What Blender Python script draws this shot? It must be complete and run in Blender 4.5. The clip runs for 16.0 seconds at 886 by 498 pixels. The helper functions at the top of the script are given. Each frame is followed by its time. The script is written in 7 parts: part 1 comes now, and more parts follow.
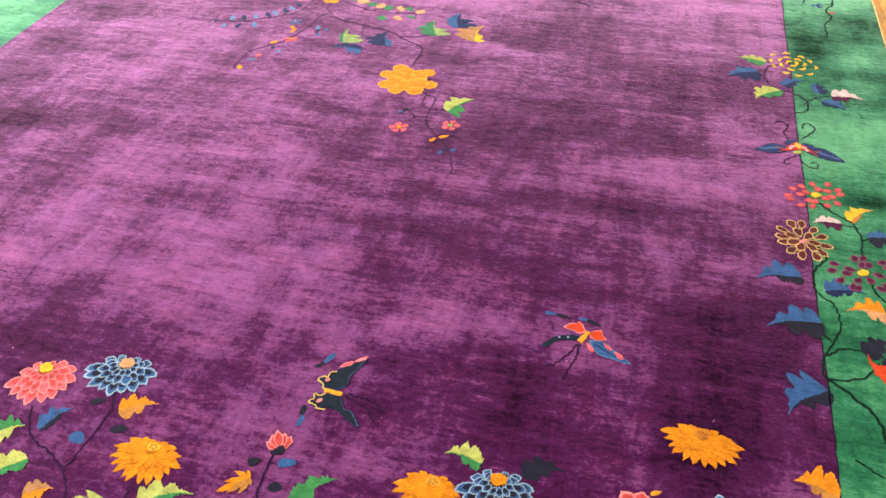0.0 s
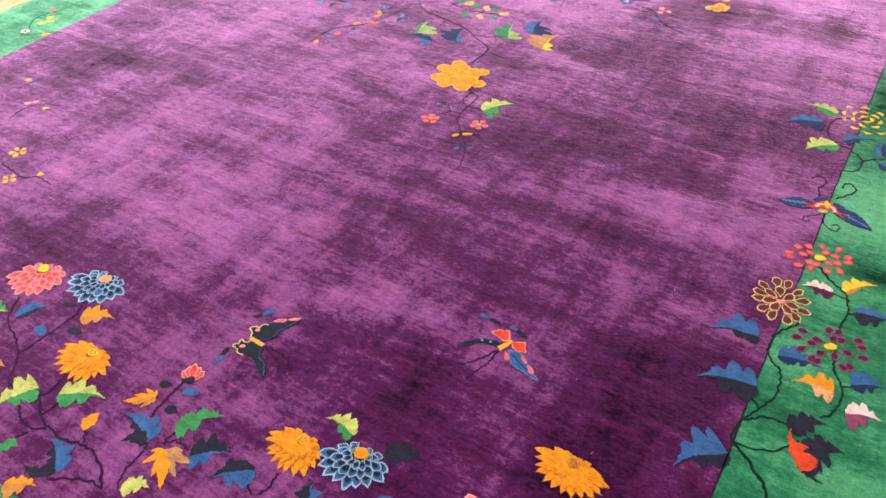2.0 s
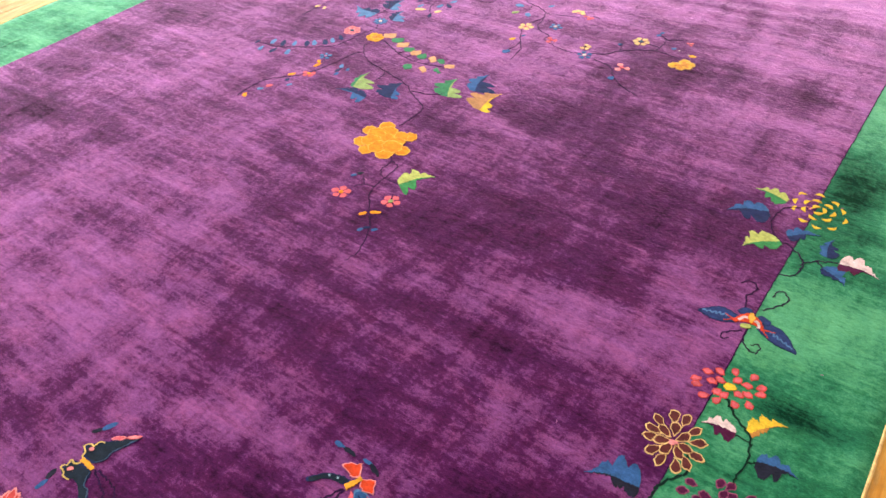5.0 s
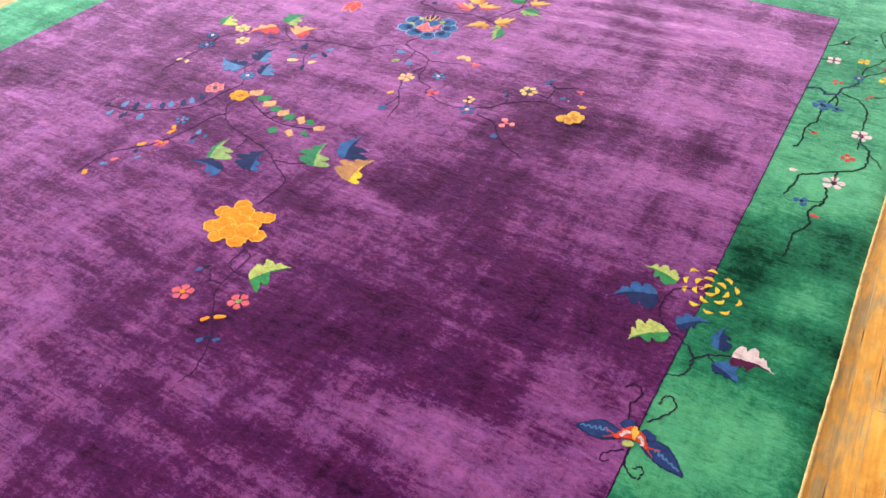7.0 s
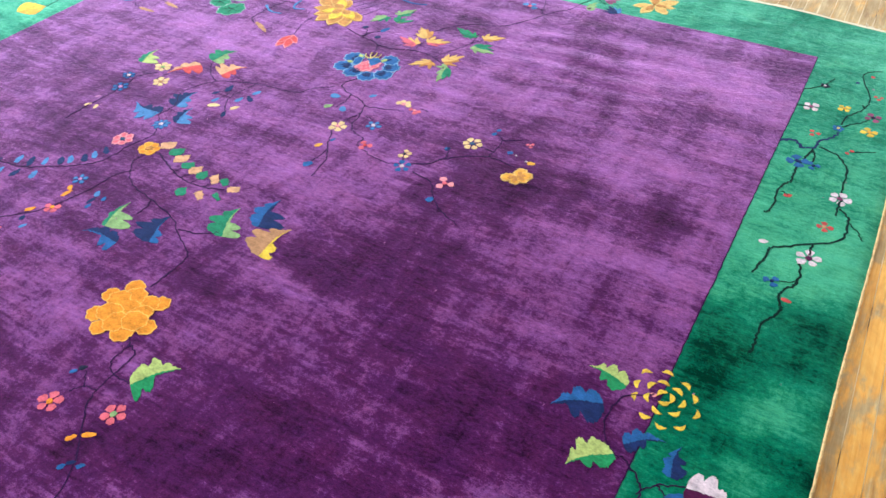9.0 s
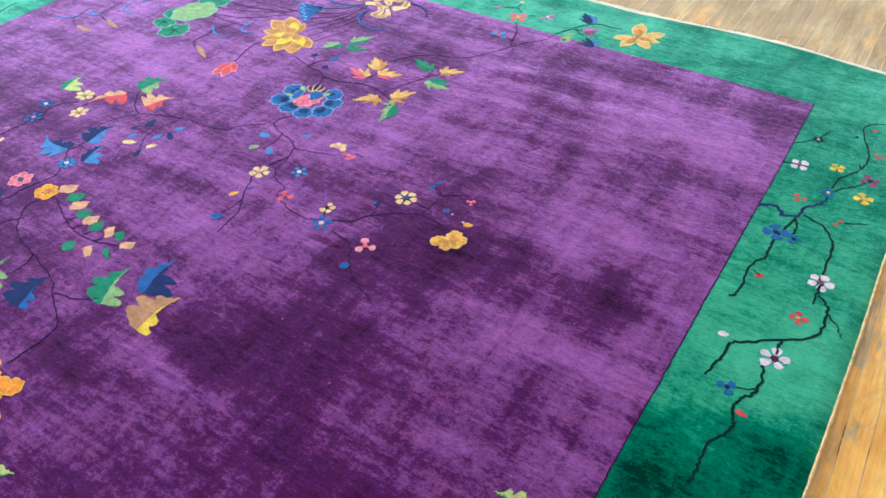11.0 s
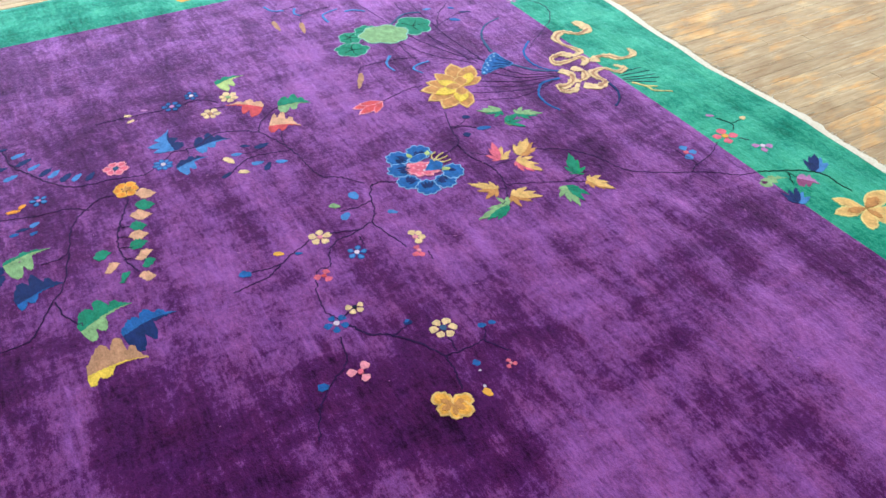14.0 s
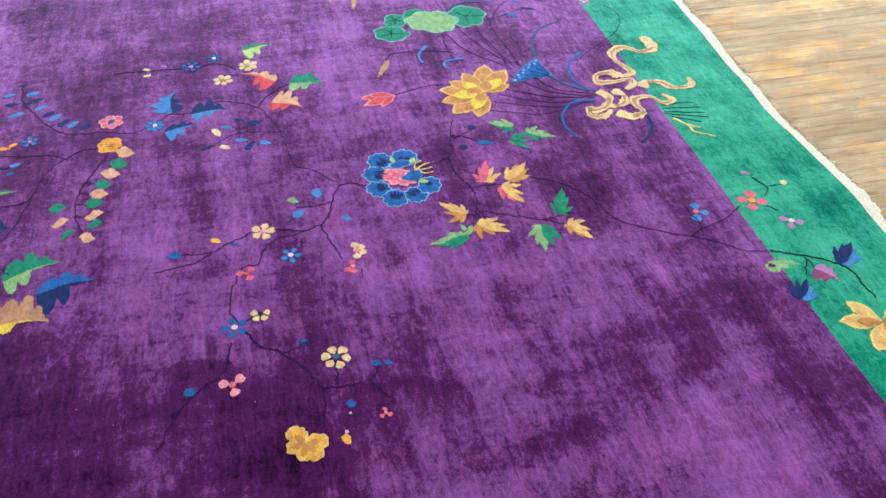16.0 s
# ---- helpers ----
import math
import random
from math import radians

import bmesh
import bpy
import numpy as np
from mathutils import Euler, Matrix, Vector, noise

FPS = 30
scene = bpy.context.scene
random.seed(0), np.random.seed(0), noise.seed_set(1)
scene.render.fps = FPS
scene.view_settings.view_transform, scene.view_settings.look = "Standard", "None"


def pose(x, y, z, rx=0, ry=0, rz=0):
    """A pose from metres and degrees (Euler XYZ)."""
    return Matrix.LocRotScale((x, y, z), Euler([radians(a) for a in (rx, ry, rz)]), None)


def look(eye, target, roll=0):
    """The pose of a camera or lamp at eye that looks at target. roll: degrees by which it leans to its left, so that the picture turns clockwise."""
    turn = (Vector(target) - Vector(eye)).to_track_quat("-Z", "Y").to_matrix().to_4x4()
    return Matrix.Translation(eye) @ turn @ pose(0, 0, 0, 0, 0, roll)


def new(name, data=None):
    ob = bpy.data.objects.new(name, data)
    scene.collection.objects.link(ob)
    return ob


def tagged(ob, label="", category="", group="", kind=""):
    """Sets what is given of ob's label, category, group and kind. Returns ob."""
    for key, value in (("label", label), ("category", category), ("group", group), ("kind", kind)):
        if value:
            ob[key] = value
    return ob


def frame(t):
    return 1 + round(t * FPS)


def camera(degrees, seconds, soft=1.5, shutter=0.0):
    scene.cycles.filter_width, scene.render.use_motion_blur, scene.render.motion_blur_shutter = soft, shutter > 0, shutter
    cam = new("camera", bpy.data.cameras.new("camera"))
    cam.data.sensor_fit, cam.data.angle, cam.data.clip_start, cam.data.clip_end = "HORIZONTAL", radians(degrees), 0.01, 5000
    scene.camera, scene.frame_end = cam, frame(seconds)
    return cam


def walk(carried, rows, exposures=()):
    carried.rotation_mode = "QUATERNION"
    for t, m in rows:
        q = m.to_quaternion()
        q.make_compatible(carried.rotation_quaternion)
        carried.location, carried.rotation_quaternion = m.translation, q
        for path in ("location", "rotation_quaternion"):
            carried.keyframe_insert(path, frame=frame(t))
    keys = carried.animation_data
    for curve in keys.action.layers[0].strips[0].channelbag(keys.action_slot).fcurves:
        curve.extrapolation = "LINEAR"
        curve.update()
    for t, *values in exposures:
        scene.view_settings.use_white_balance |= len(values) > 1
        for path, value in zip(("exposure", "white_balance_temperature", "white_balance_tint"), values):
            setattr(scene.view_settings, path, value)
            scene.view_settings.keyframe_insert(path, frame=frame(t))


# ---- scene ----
cam = camera(59.1, 16.0, soft=1.6)
PATH = [
    (0, (0.094, 0.115, 1.422), (-0.306, 1.554, 0.092), -1.5),
    (0.5, (0.23, 0.15, 1.426), (-0.294, 1.55, 0.097), -1.6),
    (1, (0.385, 0.165, 1.431), (-0.254, 1.522, 0.108), -1.5),
    (1.5, (0.543, 0.199, 1.446), (-0.184, 1.511, 0.124), -1.3),
    (2, (0.629, 0.262, 1.437), (-0.168, 1.536, 0.117), -1.2),
    (2.5, (0.697, 0.369, 1.438), (-0.147, 1.614, 0.12), -1.1),
    (3, (0.77, 0.484, 1.439), (-0.123, 1.693, 0.12), -1.4),
    (3.5, (0.843, 0.549, 1.45), (-0.078, 1.737, 0.131), -1.4),
    (3.7, (0.862, 0.57, 1.459), (-0.062, 1.752, 0.137), -1.3),
    (5.8, (0.759, 0.96, 1.555), (-0.058, 2.195, 0.211), -1.6),
    (6, (0.754, 1.007, 1.559), (-0.047, 2.25, 0.213), -1.4),
    (6.5, (0.784, 1.146, 1.545), (0.0, 2.409, 0.207), -1.5),
    (7, (0.811, 1.246, 1.543), (0.041, 2.522, 0.209), -1.3),
    (7.5, (0.828, 1.342, 1.54), (0.068, 2.622, 0.204), -1.2),
    (8, (0.818, 1.428, 1.531), (0.064, 2.713, 0.197), -1.0),
    (8.5, (0.794, 1.563, 1.525), (0.044, 2.85, 0.19), -0.9),
    (9, (0.776, 1.681, 1.518), (0.03, 2.968, 0.181), -0.8),
    (9.5, (0.778, 1.777, 1.511), (0.032, 3.064, 0.175), -0.7),
    (9.7, (0.791, 1.843, 1.505), (0.04, 3.126, 0.167), -0.8),
    (11.8, (0.855, 2.344, 1.446), (-0.042, 3.544, 0.121), -0.1),
    (12, (0.846, 2.403, 1.447), (-0.085, 3.58, 0.125), 0.0),
    (12.5, (0.826, 2.522, 1.448), (-0.199, 3.619, 0.126), 0.2),
    (13, (0.838, 2.674, 1.439), (-0.287, 3.671, 0.12), 0.5),
    (13.5, (0.878, 2.847, 1.453), (-0.342, 3.717, 0.128), 0.8),
    (14, (0.891, 2.983, 1.448), (-0.394, 3.74, 0.115), 0.9),
    (14.5, (0.876, 3.126, 1.435), (-0.456, 3.771, 0.09), 1.0),
    (15, (0.867, 3.276, 1.464), (-0.486, 3.819, 0.095), 1.3),
    (15.5, (0.858, 3.424, 1.466), (-0.505, 3.879, 0.075), 1.5),
    (16, (0.895, 3.604, 1.482), (-0.474, 3.972, 0.07), 1.6),
]
EXPOSURES = [(0.0, -0.2, 6750, 10), (3.0, -0.2, 6200, 11), (6.0, -0.28, 6500, 9), (7.2, -0.3, 5900, 8), (8.4, -0.35, 5500, 3), (9.1, -0.4, 4950, 0), (13.0, -0.65, 4650, 4), (16.0, -0.65, 4700, 3)]
walk(cam, [(t, look(eye, target, roll)) for t, eye, target, roll in PATH], EXPOSURES)

# ---- world and daylight ----
FLOOR_Z = -0.014            # top of the boards; the pile's top is z = 0
X0, X1, Y0, Y1, ROOF = -6.5, 5.0, -4.0, 10.0, 3.4
world = bpy.data.worlds.new("sky")
scene.world = world
world.use_nodes = True
sky = world.node_tree.nodes.new("ShaderNodeTexSky")
sky.sky_type, sky.sun_disc = "NISHITA", False
sky.sun_elevation, sky.sun_rotation = radians(40), radians(200)
back = world.node_tree.nodes["Background"]
back.inputs["Strength"].default_value = 0.1
world.node_tree.links.new(sky.outputs[0], back.inputs["Color"])


def added_area_light(name, place, target, width, height, power, colour=(1, 0.97, 0.93)):
    """An added area lamp in one assumed, unseen window opening."""
    data = bpy.data.lights.new(name, "AREA")
    data.shape, data.size, data.size_y, data.energy, data.color = "RECTANGLE", width, height, power, colour
    new(name, data).matrix_world = look(place, target)


# ---- materials ----
def srgb(r, g, b, k=1.0):
    f = lambda c: k * (c / 255 / 12.92 if c <= 10 else ((c / 255 + 0.055) / 1.055) ** 2.4)
    return (f(r), f(g), f(b), 1)


class Nodes:
    """A short hand for a material's nodes."""

    def __init__(self, name):
        self.mat = bpy.data.materials.new(name)
        self.mat.use_nodes = True
        self.tree = self.mat.node_tree
        self.bsdf = self.tree.nodes["Principled BSDF"]


    def coords(self, sx, sy, sz=1.0, shift=0.0):
        if not hasattr(self, "tc"):
            self.tc = self.tree.nodes.new("ShaderNodeNewGeometry")
        m = self.tree.nodes.new("ShaderNodeMapping")
        m.inputs["Scale"].default_value = (sx, sy, sz)
        m.inputs["Location"].default_value = (shift, shift * 0.7, 0)
        self.tree.links.new(self.tc.outputs["Position"], m.inputs["Vector"])
        return m.outputs[0]

    def noise(self, sx, sy, detail=3.0, rough=0.55, shift=0.0, warp=0.0):
        n = self.tree.nodes.new("ShaderNodeTexNoise")
        n.inputs["Scale"].default_value = 1.0
        n.inputs["Detail"].default_value = detail
        n.inputs["Roughness"].default_value = rough
        n.inputs["Distortion"].default_value = warp
        self.tree.links.new(self.coords(sx, sy, 1.0, shift), n.inputs["Vector"])
        return n.outputs["Fac"]

    def math(self, op, a, b=0.0, c=None):
        n = self.tree.nodes.new("ShaderNodeMath")
        n.operation = op
        for i, v in enumerate((a, b) if c is None else (a, b, c)):
            if isinstance(v, (int, float)):
                n.inputs[i].default_value = v
            else:
                self.tree.links.new(v, n.inputs[i])
        return n.outputs[0]

    def ramp(self, fac, stops, ease="LINEAR"):
        n = self.tree.nodes.new("ShaderNodeValToRGB")
        n.color_ramp.interpolation = ease
        while len(n.color_ramp.elements) < len(stops):
            n.color_ramp.elements.new(0.5)
        for e, (p, c) in zip(n.color_ramp.elements, stops):
            e.position, e.color = p, c
        self.tree.links.new(fac, n.inputs[0])
        return n.outputs["Color"]

    def mix(self, fac, a, b, blend="MIX"):
        n = self.tree.nodes.new("ShaderNodeMix")
        n.data_type, n.blend_type = "RGBA", blend
        for i, v in ((0, fac), (6, a), (7, b)):
            if isinstance(v, (int, float)):
                n.inputs[i].default_value = v
            elif isinstance(v, tuple):
                n.inputs[i].default_value = v
            else:
                self.tree.links.new(v, n.inputs[i])
        return n.outputs[2]

    def bump(self, height, strength, distance):
        n = self.tree.nodes.new("ShaderNodeBump")
        n.inputs["Strength"].default_value, n.inputs["Distance"].default_value = strength, distance
        self.tree.links.new(height, n.inputs["Height"])
        self.tree.links.new(n.outputs[0], self.bsdf.inputs["Normal"])

    def set(self, **values):
        for k, v in values.items():
            s = self.bsdf.inputs[k.replace("_", " ")]
            if isinstance(v, (int, float, tuple)):
                s.default_value = v
            else:
                self.tree.links.new(v, s)


def pile_material(name, dark, mid, light, tint, sheen, contrast, painted_tone):
    """Wool pile: its lighter and darker sheen is painted into the colour as patches."""
    n = Nodes(name)
    sheen_tone = n.tree.nodes.new("ShaderNodeAttribute")
    sheen_tone.attribute_name = "sheen_tone"
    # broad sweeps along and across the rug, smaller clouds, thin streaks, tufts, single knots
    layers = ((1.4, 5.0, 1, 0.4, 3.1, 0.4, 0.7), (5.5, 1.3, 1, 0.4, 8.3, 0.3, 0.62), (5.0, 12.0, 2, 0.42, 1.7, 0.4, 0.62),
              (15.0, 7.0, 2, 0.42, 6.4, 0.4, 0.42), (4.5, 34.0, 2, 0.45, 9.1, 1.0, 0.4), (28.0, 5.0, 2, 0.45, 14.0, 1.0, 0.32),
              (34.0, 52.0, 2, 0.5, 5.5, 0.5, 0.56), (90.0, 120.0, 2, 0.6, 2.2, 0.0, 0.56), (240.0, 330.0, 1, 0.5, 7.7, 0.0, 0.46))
    total = n.math("MULTIPLY", sheen_tone.outputs["Fac"], painted_tone)
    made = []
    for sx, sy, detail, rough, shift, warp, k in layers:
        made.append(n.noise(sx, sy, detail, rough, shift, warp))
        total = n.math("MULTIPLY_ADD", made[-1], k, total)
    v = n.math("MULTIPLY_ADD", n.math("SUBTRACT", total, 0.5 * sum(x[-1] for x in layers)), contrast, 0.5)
    # the bright end of the painted tone is flattened; only ruffled pile turns dark
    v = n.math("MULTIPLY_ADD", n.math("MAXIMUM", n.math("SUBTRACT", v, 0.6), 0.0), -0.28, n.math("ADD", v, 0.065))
    # short dark lines across the pile: the shade of creases, painted into the colour
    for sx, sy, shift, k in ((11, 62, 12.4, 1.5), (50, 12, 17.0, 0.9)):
        crease_tone = n.noise(sx, sy, 3, 0.55, shift, 0.8)
        crease_tone = n.math("MINIMUM", n.math("MAXIMUM", n.math("SUBTRACT", crease_tone, 0.585), 0.0), 0.1)
        v = n.math("MULTIPLY_ADD", crease_tone, -k, v)
    # and pale ones: light on raised pile, painted the same way
    crease_tone = n.noise(7, 52, 3, 0.55, 25.0, 0.8)
    v = n.math("MULTIPLY_ADD", n.math("MINIMUM", n.math("MAXIMUM", n.math("SUBTRACT", crease_tone, 0.58), 0.0), 0.09), 1.3, v)
    pile_tone = n.math("MULTIPLY_ADD", v, 0.75, 0.2)
    colour = n.ramp(pile_tone, [(0.1, dark), (0.54, mid), (0.92, light)])
    # the dye is uneven: some tufts are redder, some bluer
    dye = n.math("MULTIPLY_ADD", n.noise(9, 16, 4, 0.6, 33.0, 0.5), 0.6, n.math("MULTIPLY", n.noise(120, 160, 2, 0.6, 41.0), 0.4))
    colour = n.mix(1.0, colour, n.ramp(dye, [(0.36, (0.95, 0.99, 1.06, 1)), (0.5, (1, 1, 1, 1)), (0.64, (1.1, 1.01, 0.94, 1))]), "MULTIPLY")
    # the sheen weight follows the painted tone: darker pile shines less
    shine = n.math("MULTIPLY", n.math("MINIMUM", n.math("MAXIMUM", pile_tone, 0.09), 1.0), sheen)
    n.set(Base_Color=colour, Roughness=0.85, Sheen_Weight=shine, Sheen_Roughness=0.33, Sheen_Tint=tint)
    n.set(Specular_IOR_Level=0.03)
    h = n.math("ADD", n.math("MULTIPLY", made[8], 0.45), n.math("MULTIPLY", made[7], 0.8))
    n.bump(n.math("ADD", h, n.math("MULTIPLY_ADD", made[6], 0.8, n.math("MULTIPLY", made[2], 1.8))), 0.38, 0.006)
    return n.mat


WOOL = {}


def wool(name):
    """Dyed wool of one colour, with the slight unevenness of hand-dyed yarn."""
    if name in WOOL:
        return WOOL[name]
    c = tuple(0.85 * x for x in YARN[name])
    n = Nodes("wool_" + name)
    grain = n.noise(150, 210, 2, 0.6, 4.0)
    cloud = n.noise(34, 44, 4, 0.65, 9.0)
    v = n.math("MULTIPLY_ADD", cloud, 0.9, n.math("MULTIPLY", grain, 0.5))
    lo = tuple(x * 0.44 for x in c[:3]) + (1,)
    hi = tuple(min(1, x * 1.25) for x in c[:3]) + (1,)
    n.set(Base_Color=n.ramp(v, [(0.42, lo), (0.95, hi)]), Roughness=0.85, Sheen_Weight=0.05, Sheen_Roughness=0.45)
    n.set(Specular_IOR_Level=0.05)
    n.bump(n.math("ADD", n.math("MULTIPLY", grain, 0.5), cloud), 0.5, 0.003)
    WOOL[name] = n.mat
    return n.mat


YARN = {
    "orange": srgb(234, 148, 36), "gold": srgb(236, 172, 58), "yellow": srgb(234, 196, 60), "lemon": srgb(232, 206, 122), "amber": srgb(250, 186, 84),
    "rust": srgb(206, 116, 22), "ochre": srgb(196, 138, 70), "tan": srgb(184, 136, 96), "peach": srgb(218, 164, 122), "cream": srgb(234, 198, 138),
    "white": srgb(228, 206, 214), "pink": srgb(220, 104, 120), "rose": srgb(236, 148, 156), "red": srgb(205, 78, 78), "scarlet": srgb(218, 74, 42),
    "blue": srgb(54, 97, 156), "sky": srgb(88, 130, 184), "pale": srgb(150, 184, 216), "navy": srgb(34, 46, 94), "slate": srgb(36, 38, 58),
    "steel": srgb(66, 88, 120), "ink": srgb(44, 16, 62), "twig": srgb(46, 16, 64), "moss": srgb(8, 42, 34), "brown": srgb(98, 48, 50),
    "green": srgb(62, 142, 86), "jade": srgb(60, 134, 96), "lime": srgb(184, 196, 112), "sage": srgb(146, 174, 112), "mint": srgb(160, 200, 176),
    "tawny": srgb(216, 130, 26), "straw": srgb(224, 178, 98), "dusk": srgb(30, 42, 58), "indigo": srgb(44, 62, 118), "plum": srgb(84, 24, 68), "mauve": srgb(140, 72, 110), "lilac": srgb(186, 124, 170),
}
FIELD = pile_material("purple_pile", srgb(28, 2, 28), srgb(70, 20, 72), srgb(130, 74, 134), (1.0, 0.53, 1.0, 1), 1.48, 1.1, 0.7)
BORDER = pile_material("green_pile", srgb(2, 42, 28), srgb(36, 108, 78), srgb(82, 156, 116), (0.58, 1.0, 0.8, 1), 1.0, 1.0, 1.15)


def cotton_material():
    n = Nodes("cotton_fringe")
    g = n.noise(160, 60, 3, 0.6)
    n.set(Base_Color=n.ramp(g, [(0.3, srgb(188, 171, 138)), (0.7, srgb(214, 202, 174))]), Roughness=0.9)
    n.bump(g, 0.6, 0.004)
    return n.mat


def board_material():
    """Old narrow strip flooring: worn grey-beige wood with patches of orange finish left on it."""
    n = Nodes("worn_strip_floor")
    info = n.tree.nodes.new("ShaderNodeObjectInfo")
    isle = n.tree.nodes.new("ShaderNodeNewGeometry")
    rnd = n.math("FRACT", n.math("ADD", info.outputs["Random"], isle.outputs["Random Per Island"]))
    grain = n.noise(190, 4, 5, 0.65, 1.0, 0.6)
    figure = n.noise(34, 2.2, 4, 0.6, 6.0, 1.2)
    wear = n.noise(4.6, 1.7, 6, 0.7, 3.0, 0.6)
    scuff = n.noise(24, 7, 5, 0.7, 7.0, 0.8)
    streak = n.noise(40, 4.5, 6, 0.75, 11.0, 1.2)
    body = n.math("MULTIPLY_ADD", streak, 0.55, n.math("MULTIPLY_ADD", figure, 0.3, n.math("MULTIPLY", grain, 0.32)))
    bare = n.ramp(body, [(0.38, srgb(136, 108, 72)), (0.52, srgb(164, 136, 94)), (0.64, srgb(184, 158, 116)), (0.76, srgb(206, 188, 152))])
    finish = n.ramp(body, [(0.38, srgb(192, 120, 26)), (0.56, srgb(234, 166, 48)), (0.78, srgb(242, 194, 96))])
    smear = n.noise(7.0, 2.0, 4, 0.6, 21.0, 0.9)
    k = n.math("ADD", n.math("MULTIPLY", wear, 1.5), n.math("MULTIPLY", scuff, 0.95))
    k = n.math("MULTIPLY_ADD", smear, 0.65, k)
    k = n.math("ADD", k, n.math("MULTIPLY_ADD", rnd, 0.16, 0.09))
    side = n.tree.nodes.new("ShaderNodeSeparateXYZ")
    n.tree.links.new(n.tc.outputs["Position"], side.inputs[0])
    # the boards along the long wall keep more of their finish
    keep = n.math("MINIMUM", n.math("MAXIMUM", n.math("MULTIPLY", n.math("SUBTRACT", side.outputs["X"], 0.68), 1.5), 0.0), 1.0)
    k = n.math("ADD", k, n.math("MULTIPLY", keep, 0.42))
    cover = n.math("MULTIPLY", n.math("SUBTRACT", k, 1.77), 4.5)
    cover = n.math("MINIMUM", n.math("MAXIMUM", cover, 0.0), 0.92)
    cover = n.math("MULTIPLY", cover, n.math("MULTIPLY_ADD", keep, 0.6, 0.45))
    colour = n.mix(cover, bare, finish)
    tone = n.ramp(rnd, [(0.0, (0.86, 0.84, 0.79, 1)), (1.0, (1.02, 1.02, 0.98, 1))])
    colour = n.mix(1.0, colour, tone, "MULTIPLY")
    worn = n.noise(3.4, 2.6, 6, 0.72, 31.0, 1.0)
    colour = n.mix(1.0, colour, n.ramp(worn, [(0.36, (0.74, 0.67, 0.58, 1)), (0.5, (0.92, 0.91, 0.88, 1)), (0.64, (1.1, 1.1, 1.08, 1))]), "MULTIPLY")
    grey = n.noise(60, 3.2, 4, 0.7, 15.0, 0.5)
    g = n.math("MINIMUM", n.math("MAXIMUM", n.math("MULTIPLY", n.math("SUBTRACT", grey, 0.6), 4.0), 0.0), 0.35)
    colour = n.mix(g, colour, srgb(122, 100, 82))
    n.set(Base_Color=colour, Roughness=n.math("MULTIPLY_ADD", cover, -0.1, 0.75), Specular_IOR_Level=0.2)
    n.bump(n.math("ADD", n.math("MULTIPLY", grain, 0.7), n.math("MULTIPLY", figure, 0.8)), 0.25, 0.002)
    return n.mat


def plain_material(name, colour, rough=0.9):
    n = Nodes(name)
    g = n.noise(2.0, 2.0, 5, 0.6)
    lo = tuple(x * 0.92 for x in colour[:3]) + (1,)
    n.set(Base_Color=n.ramp(g, [(0.3, lo), (0.7, colour)]), Roughness=rough)
    return n.mat


def gap_material():
    """Joints filled with dust and old finish, open and dark in places."""
    n = Nodes("dusty_joint")
    g = n.noise(30, 3.5, 4, 0.65, 2.0)
    n.set(Base_Color=n.ramp(g, [(0.36, (0.04, 0.028, 0.02, 1)), (0.41, (0.48, 0.35, 0.19, 1)), (0.56, (0.74, 0.62, 0.42, 1))]), Roughness=0.9)
    return n.mat


COTTON, BOARD = cotton_material(), board_material()
PLASTER = plain_material("white_plaster", (0.78, 0.77, 0.74, 1))
GAP = gap_material()

# ---- building helpers ----


def part(name, bm, material, parent=None, label="", kind=""):
    """One mesh object, under a thing or a part."""
    mesh = bpy.data.meshes.new(name)
    bm.to_mesh(mesh)
    bm.free()
    return hang(name, mesh, material, parent, label, kind)


def hang(name, mesh, material, parent=None, label="", kind=""):
    ob = new(name, mesh)
    for m in material if isinstance(material, (list, tuple)) else (material,):
        mesh.materials.append(m)
    ob.parent = parent
    return tagged(ob, label, kind=kind)


def box(bm, x0, x1, y0, y1, z0, z1):
    v = [bm.verts.new((x, y, z)) for z in (z0, z1) for x, y in ((x0, y0), (x1, y0), (x1, y1), (x0, y1))]
    for f in ((3, 2, 1, 0), (4, 5, 6, 7), (0, 1, 5, 4), (1, 2, 6, 5), (2, 3, 7, 6), (3, 0, 4, 7)):
        bm.faces.new([v[i] for i in f])


